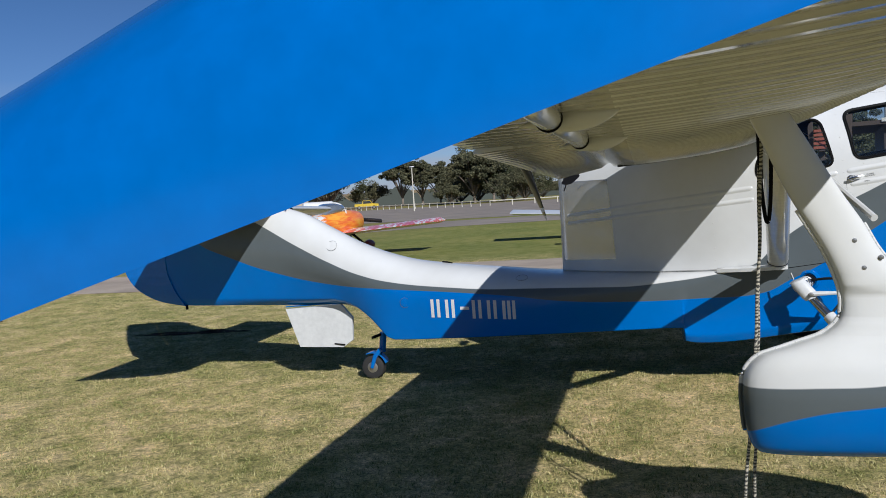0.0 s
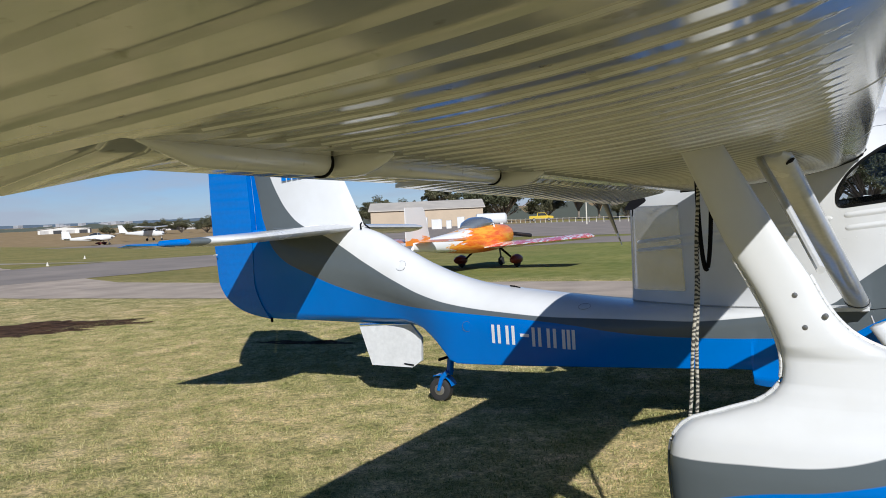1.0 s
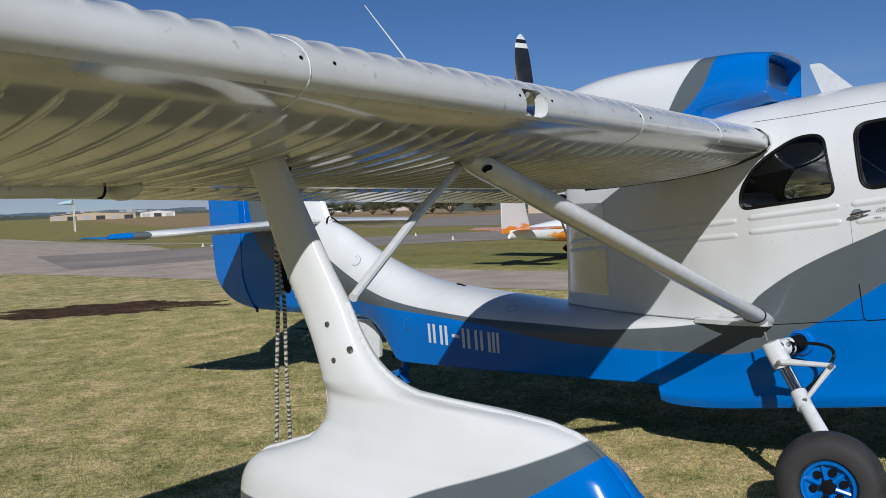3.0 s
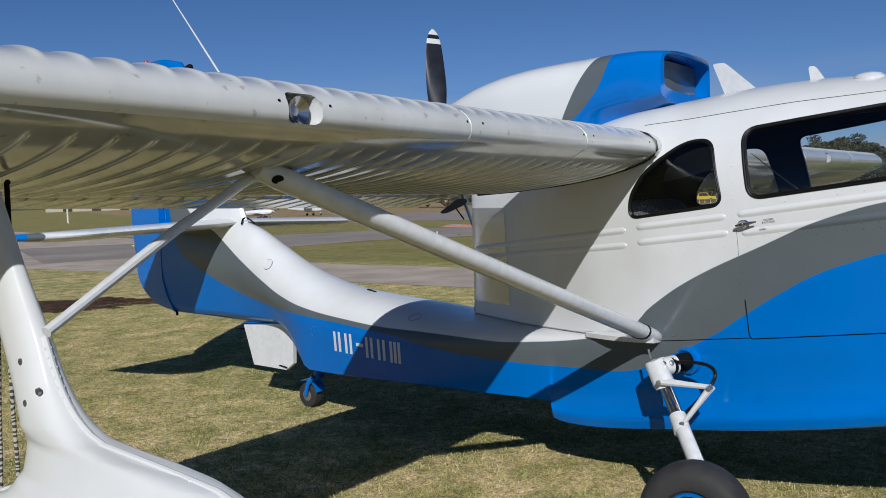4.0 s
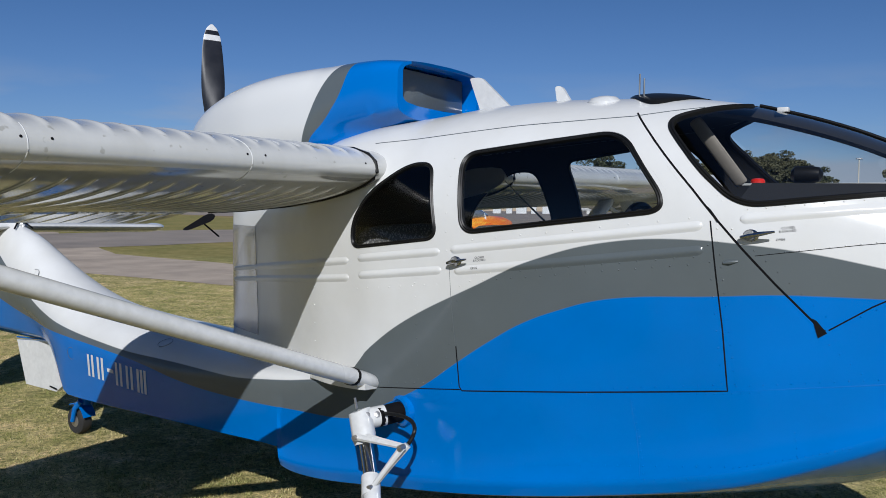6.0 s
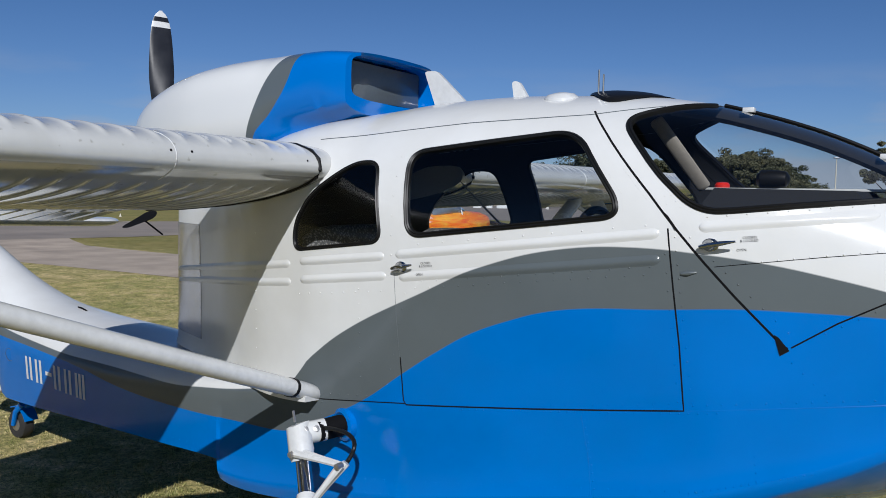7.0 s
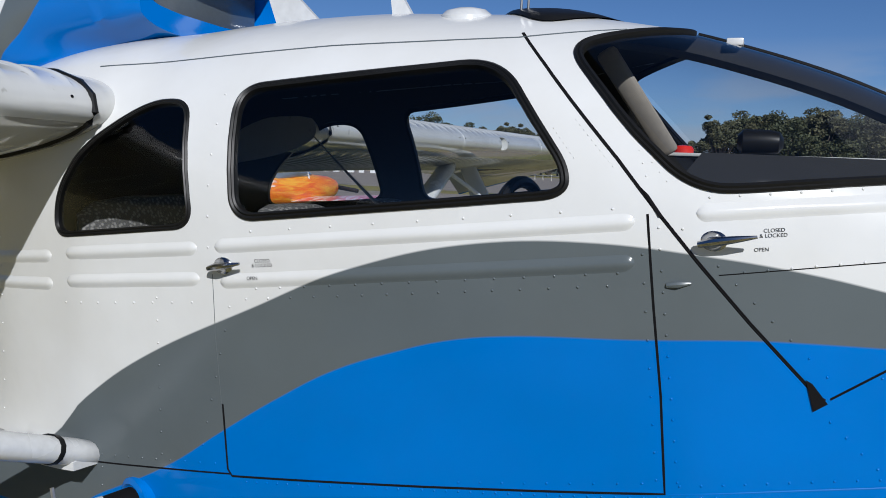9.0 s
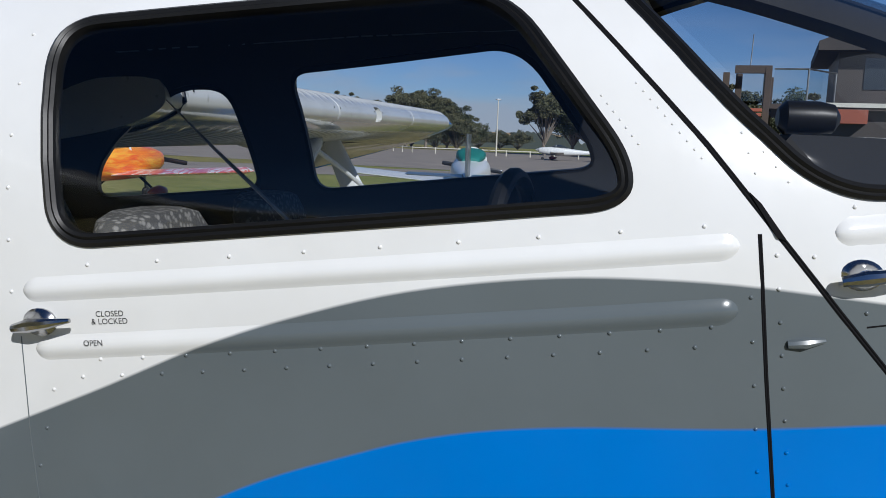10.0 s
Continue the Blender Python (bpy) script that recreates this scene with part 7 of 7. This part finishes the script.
T_A = tree(10.5, 7.6, 11, 0.35, LEAF_DARK, 0.10, 28000, 0.25, 30)
T_B = tree(10.8, 4.2, 23, 0.28, LEAF, 0.26, 15000, 0.27, 18)
T_C = tree(7.5, 4.6, 37, 0.24, LEAF, 0.06, 18000, 0.30, 22)
T_D = tree(11.8, 5.4, 51, 0.32, LEAF, 0.2, 19000, 0.25, 22)


def plant(src, az, dist, scale, turn, first=False):
    """Puts a tree at a bearing (degrees to the left of straight across the aircraft) and distance."""
    x, y = 5.0 - dist * math.sin(radians(az)), -6.0 + dist * math.cos(radians(az))
    m = Matrix.Translation((x, y, land(x, y))) @ Matrix.Rotation(turn, 4, "Z") @ Matrix.Scale(scale, 4)
    if first:
        src.matrix_basis = m
        return src
    c = copy_thing(src, Matrix.Identity(4))
    c.matrix_basis = m
    return c


TREES = [(T_A, 21.7, 172, 1.15), (T_C, 25.6, 190, 0.95), (T_C, 27.0, 200, 0.8), (T_B, 16.6, 178, 1.05), (T_B, 15.2, 172, 0.98), (T_D, 14.0, 170, 0.8), (T_C, 12.6, 165, 1.0), (T_C, 11.4, 160, 1.05), (T_B, 12.9, 168, 0.8),
         (T_D, 10.4, 150, 0.95), (T_D, 11.7, 152, 0.98), (T_B, 25.9, 178, 0.95), (T_C, 30.3, 175, 1.0), (T_C, 28.6, 180, 0.9), (T_A, 9.0, 152, 0.85), (T_C, 8.3, 140, 0.9), (T_C, 7.0, 170, 0.6), (T_C, 5.6, 175, 0.6), (T_C, 4.4, 172, 0.6), (T_B, 2.4, 118, 0.9), (T_D, 0.6, 122, 0.95), (T_A, -1.2, 120, 0.98),
         (T_D, -3.2, 122, 1.0), (T_A, -5.0, 120, 0.98), (T_D, -7.2, 118, 1.0), (T_B, -9.5, 118, 1.0), (T_A, -12.0, 118, 0.95), (T_C, 37.5, 200, 0.75), (T_C, 38.8, 205, 0.8), (T_C, 40.3, 208, 0.75), (T_C, 41.6, 212, 0.65), (T_C, 43.2, 225, 0.6), (T_C, 44.4, 222, 0.6), (T_C, 45.3, 228, 0.55), (T_C, 46.4, 230, 0.5), (T_C, 47.7, 235, 0.42), (T_C, 36.2, 190, 0.8),
         (T_C, 34.0, 200, 0.6), (T_C, 30.0, 205, 0.75), (T_C, 18.8, 185, 0.9), (T_C, 23.6, 195, 0.9), (T_C, 13.4, 150, 0.62), (T_C, 9.7, 140, 0.7)]
used = set()
rt = random.Random(7)
for src, az, dist, sc in TREES:
    plant(src, az, dist, sc, rt.uniform(0, 6.28), src not in used)
    used.add(src)


# ---- far rim: scrub, town and sea behind the fields ----
FAR_SCRUB = worn("far_scrub", (0.06, 0.072, 0.06), 0.95, 0.35, 0.02, 0.3)
FAR_TOWN = worn("far_town", (0.36, 0.37, 0.39), 0.8, 0.2, 0.05, 0.4)
# blue of the distance haze is mixed into the hill colour
FAR_HILL = worn("far_hazed_scrub", (0.075, 0.11, 0.155), 0.95, 0.2, 0.02, 0.3)


def rim(name, a0, a1, dist, base, height, rough, material, label, category):
    verts, faces = [], []
    n = int((a1 - a0) * 6)
    for i in range(n + 1):
        a = radians(a0 + (a1 - a0) * i / n)
        x, y = 5 - dist * math.sin(a), -6 + dist * math.cos(a)
        h = height * (1 + rough * noise.noise((i * 0.11, 3.1, dist)) + 0.5 * rough * noise.noise((i * 0.53, 1.1, dist)))
        z0 = base + land(x, y)
        dx, dy = -math.sin(a) * 8, math.cos(a) * 8
        verts += [(x, y, z0 - 3), (x, y, z0 + h), (x + dx, y + dy, z0 + h), (x + dx, y + dy, z0 - 3)]
    for i in range(n):
        for k in range(4):
            j = (k + 1) % 4
            faces.append((i * 4 + k, i * 4 + j, i * 4 + 4 + j, i * 4 + 4 + k))
    return single(name, from_py(verts, faces), material, label, category, kind="structure")


rim("scrub_belt", 28, 100, 560, 0, 2.2, 0.7, FAR_SCRUB, "dark belt of scrub along the far field edge", "scrub")
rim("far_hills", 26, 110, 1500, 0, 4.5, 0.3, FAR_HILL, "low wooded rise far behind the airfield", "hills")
rim("bush_belt", -40, 36, 215, -0.5, 4.2, 0.8, FAR_SCRUB, "low dark bush line behind the apron", "scrub")
rt = random.Random(12)
for i in range(26):
    a, d = radians(46 + 30 * rt.random()), 1380 + rt.random() * 60
    x, y = 5 - d * math.sin(a), -6 + d * math.cos(a)
    s = rt.uniform(3, 9)
    ob = single("far_building", box(x - s, x + s, y - 4, y + 4, land(x, y), land(x, y) + rt.uniform(2.5, 5)), FAR_TOWN, "tiny pale building of the far town", "building", "far town", smooth=20)


# ---- grass blades on the nearest ground ----
def grass_blades(count, seed):
    rnd = np.random.RandomState(seed)
    tufts = count // 9
    cx, cy = rnd.uniform(-7, 7.5, tufts), rnd.uniform(-5.2, 8.0, tufts)
    keep = rnd.uniform(0, 1, tufts) < np.clip(1.15 - (cy + 5.2) / 20, 0.3, 1)
    cx, cy = np.repeat(cx[keep], 9), np.repeat(cy[keep], 9)
    xs, ys = cx + rnd.normal(0, 0.017, len(cx)), cy + rnd.normal(0, 0.017, len(cx))
    n = len(xs)
    zs = np.array([land(x, y) for x, y in zip(xs, ys)])
    a, h, w = rnd.uniform(0, 6.283, n), rnd.uniform(0.007, 0.022, n), rnd.uniform(0.0022, 0.0048, n)
    lean, b = rnd.uniform(0.2, 1.1, n), rnd.uniform(0, 6.283, n)
    v = np.zeros((n, 3, 3))
    v[:, 0] = np.c_[xs - np.cos(a) * w, ys - np.sin(a) * w, zs - 0.002]
    v[:, 1] = np.c_[xs + np.cos(a) * w, ys + np.sin(a) * w, zs - 0.002]
    v[:, 2] = np.c_[xs + np.cos(b) * h * lean, ys + np.sin(b) * h * lean, zs + h]
    me = bpy.data.meshes.new("grass")
    me.from_pydata(v.reshape(-1, 3).tolist(), [], np.arange(3 * n).reshape(-1, 3).tolist())
    m, nd, l, bs = principled("grass_blades", (0.2, 0.2, 0.06), 0.85, spec=0.15)
    geo = nd.new("ShaderNodeNewGeometry")
    patch = noise_node(nd, l, 2.6, 6, 0.65)
    r1 = ramp(nd, l, geo.outputs["Random Per Island"], [(0.0, (0.12, 0.14, 0.045)), (0.4, (0.34, 0.31, 0.14)), (0.8, (0.50, 0.43, 0.25)), (1.0, (0.58, 0.50, 0.33))])
    r2 = ramp(nd, l, patch.outputs[0], [(0.3, (0.6, 0.72, 0.45)), (0.7, (1.2, 1.1, 1.0))])
    l.new(mixed(nd, l, 1.0, r1.outputs[0], r2.outputs[0], "MULTIPLY"), bs.inputs["Base Color"])
    me.materials.append(m)
    return tagged(new("grass", me), "short dry mown grass blades", "grass", kind="stuff")


grass_blades(560000, 4)
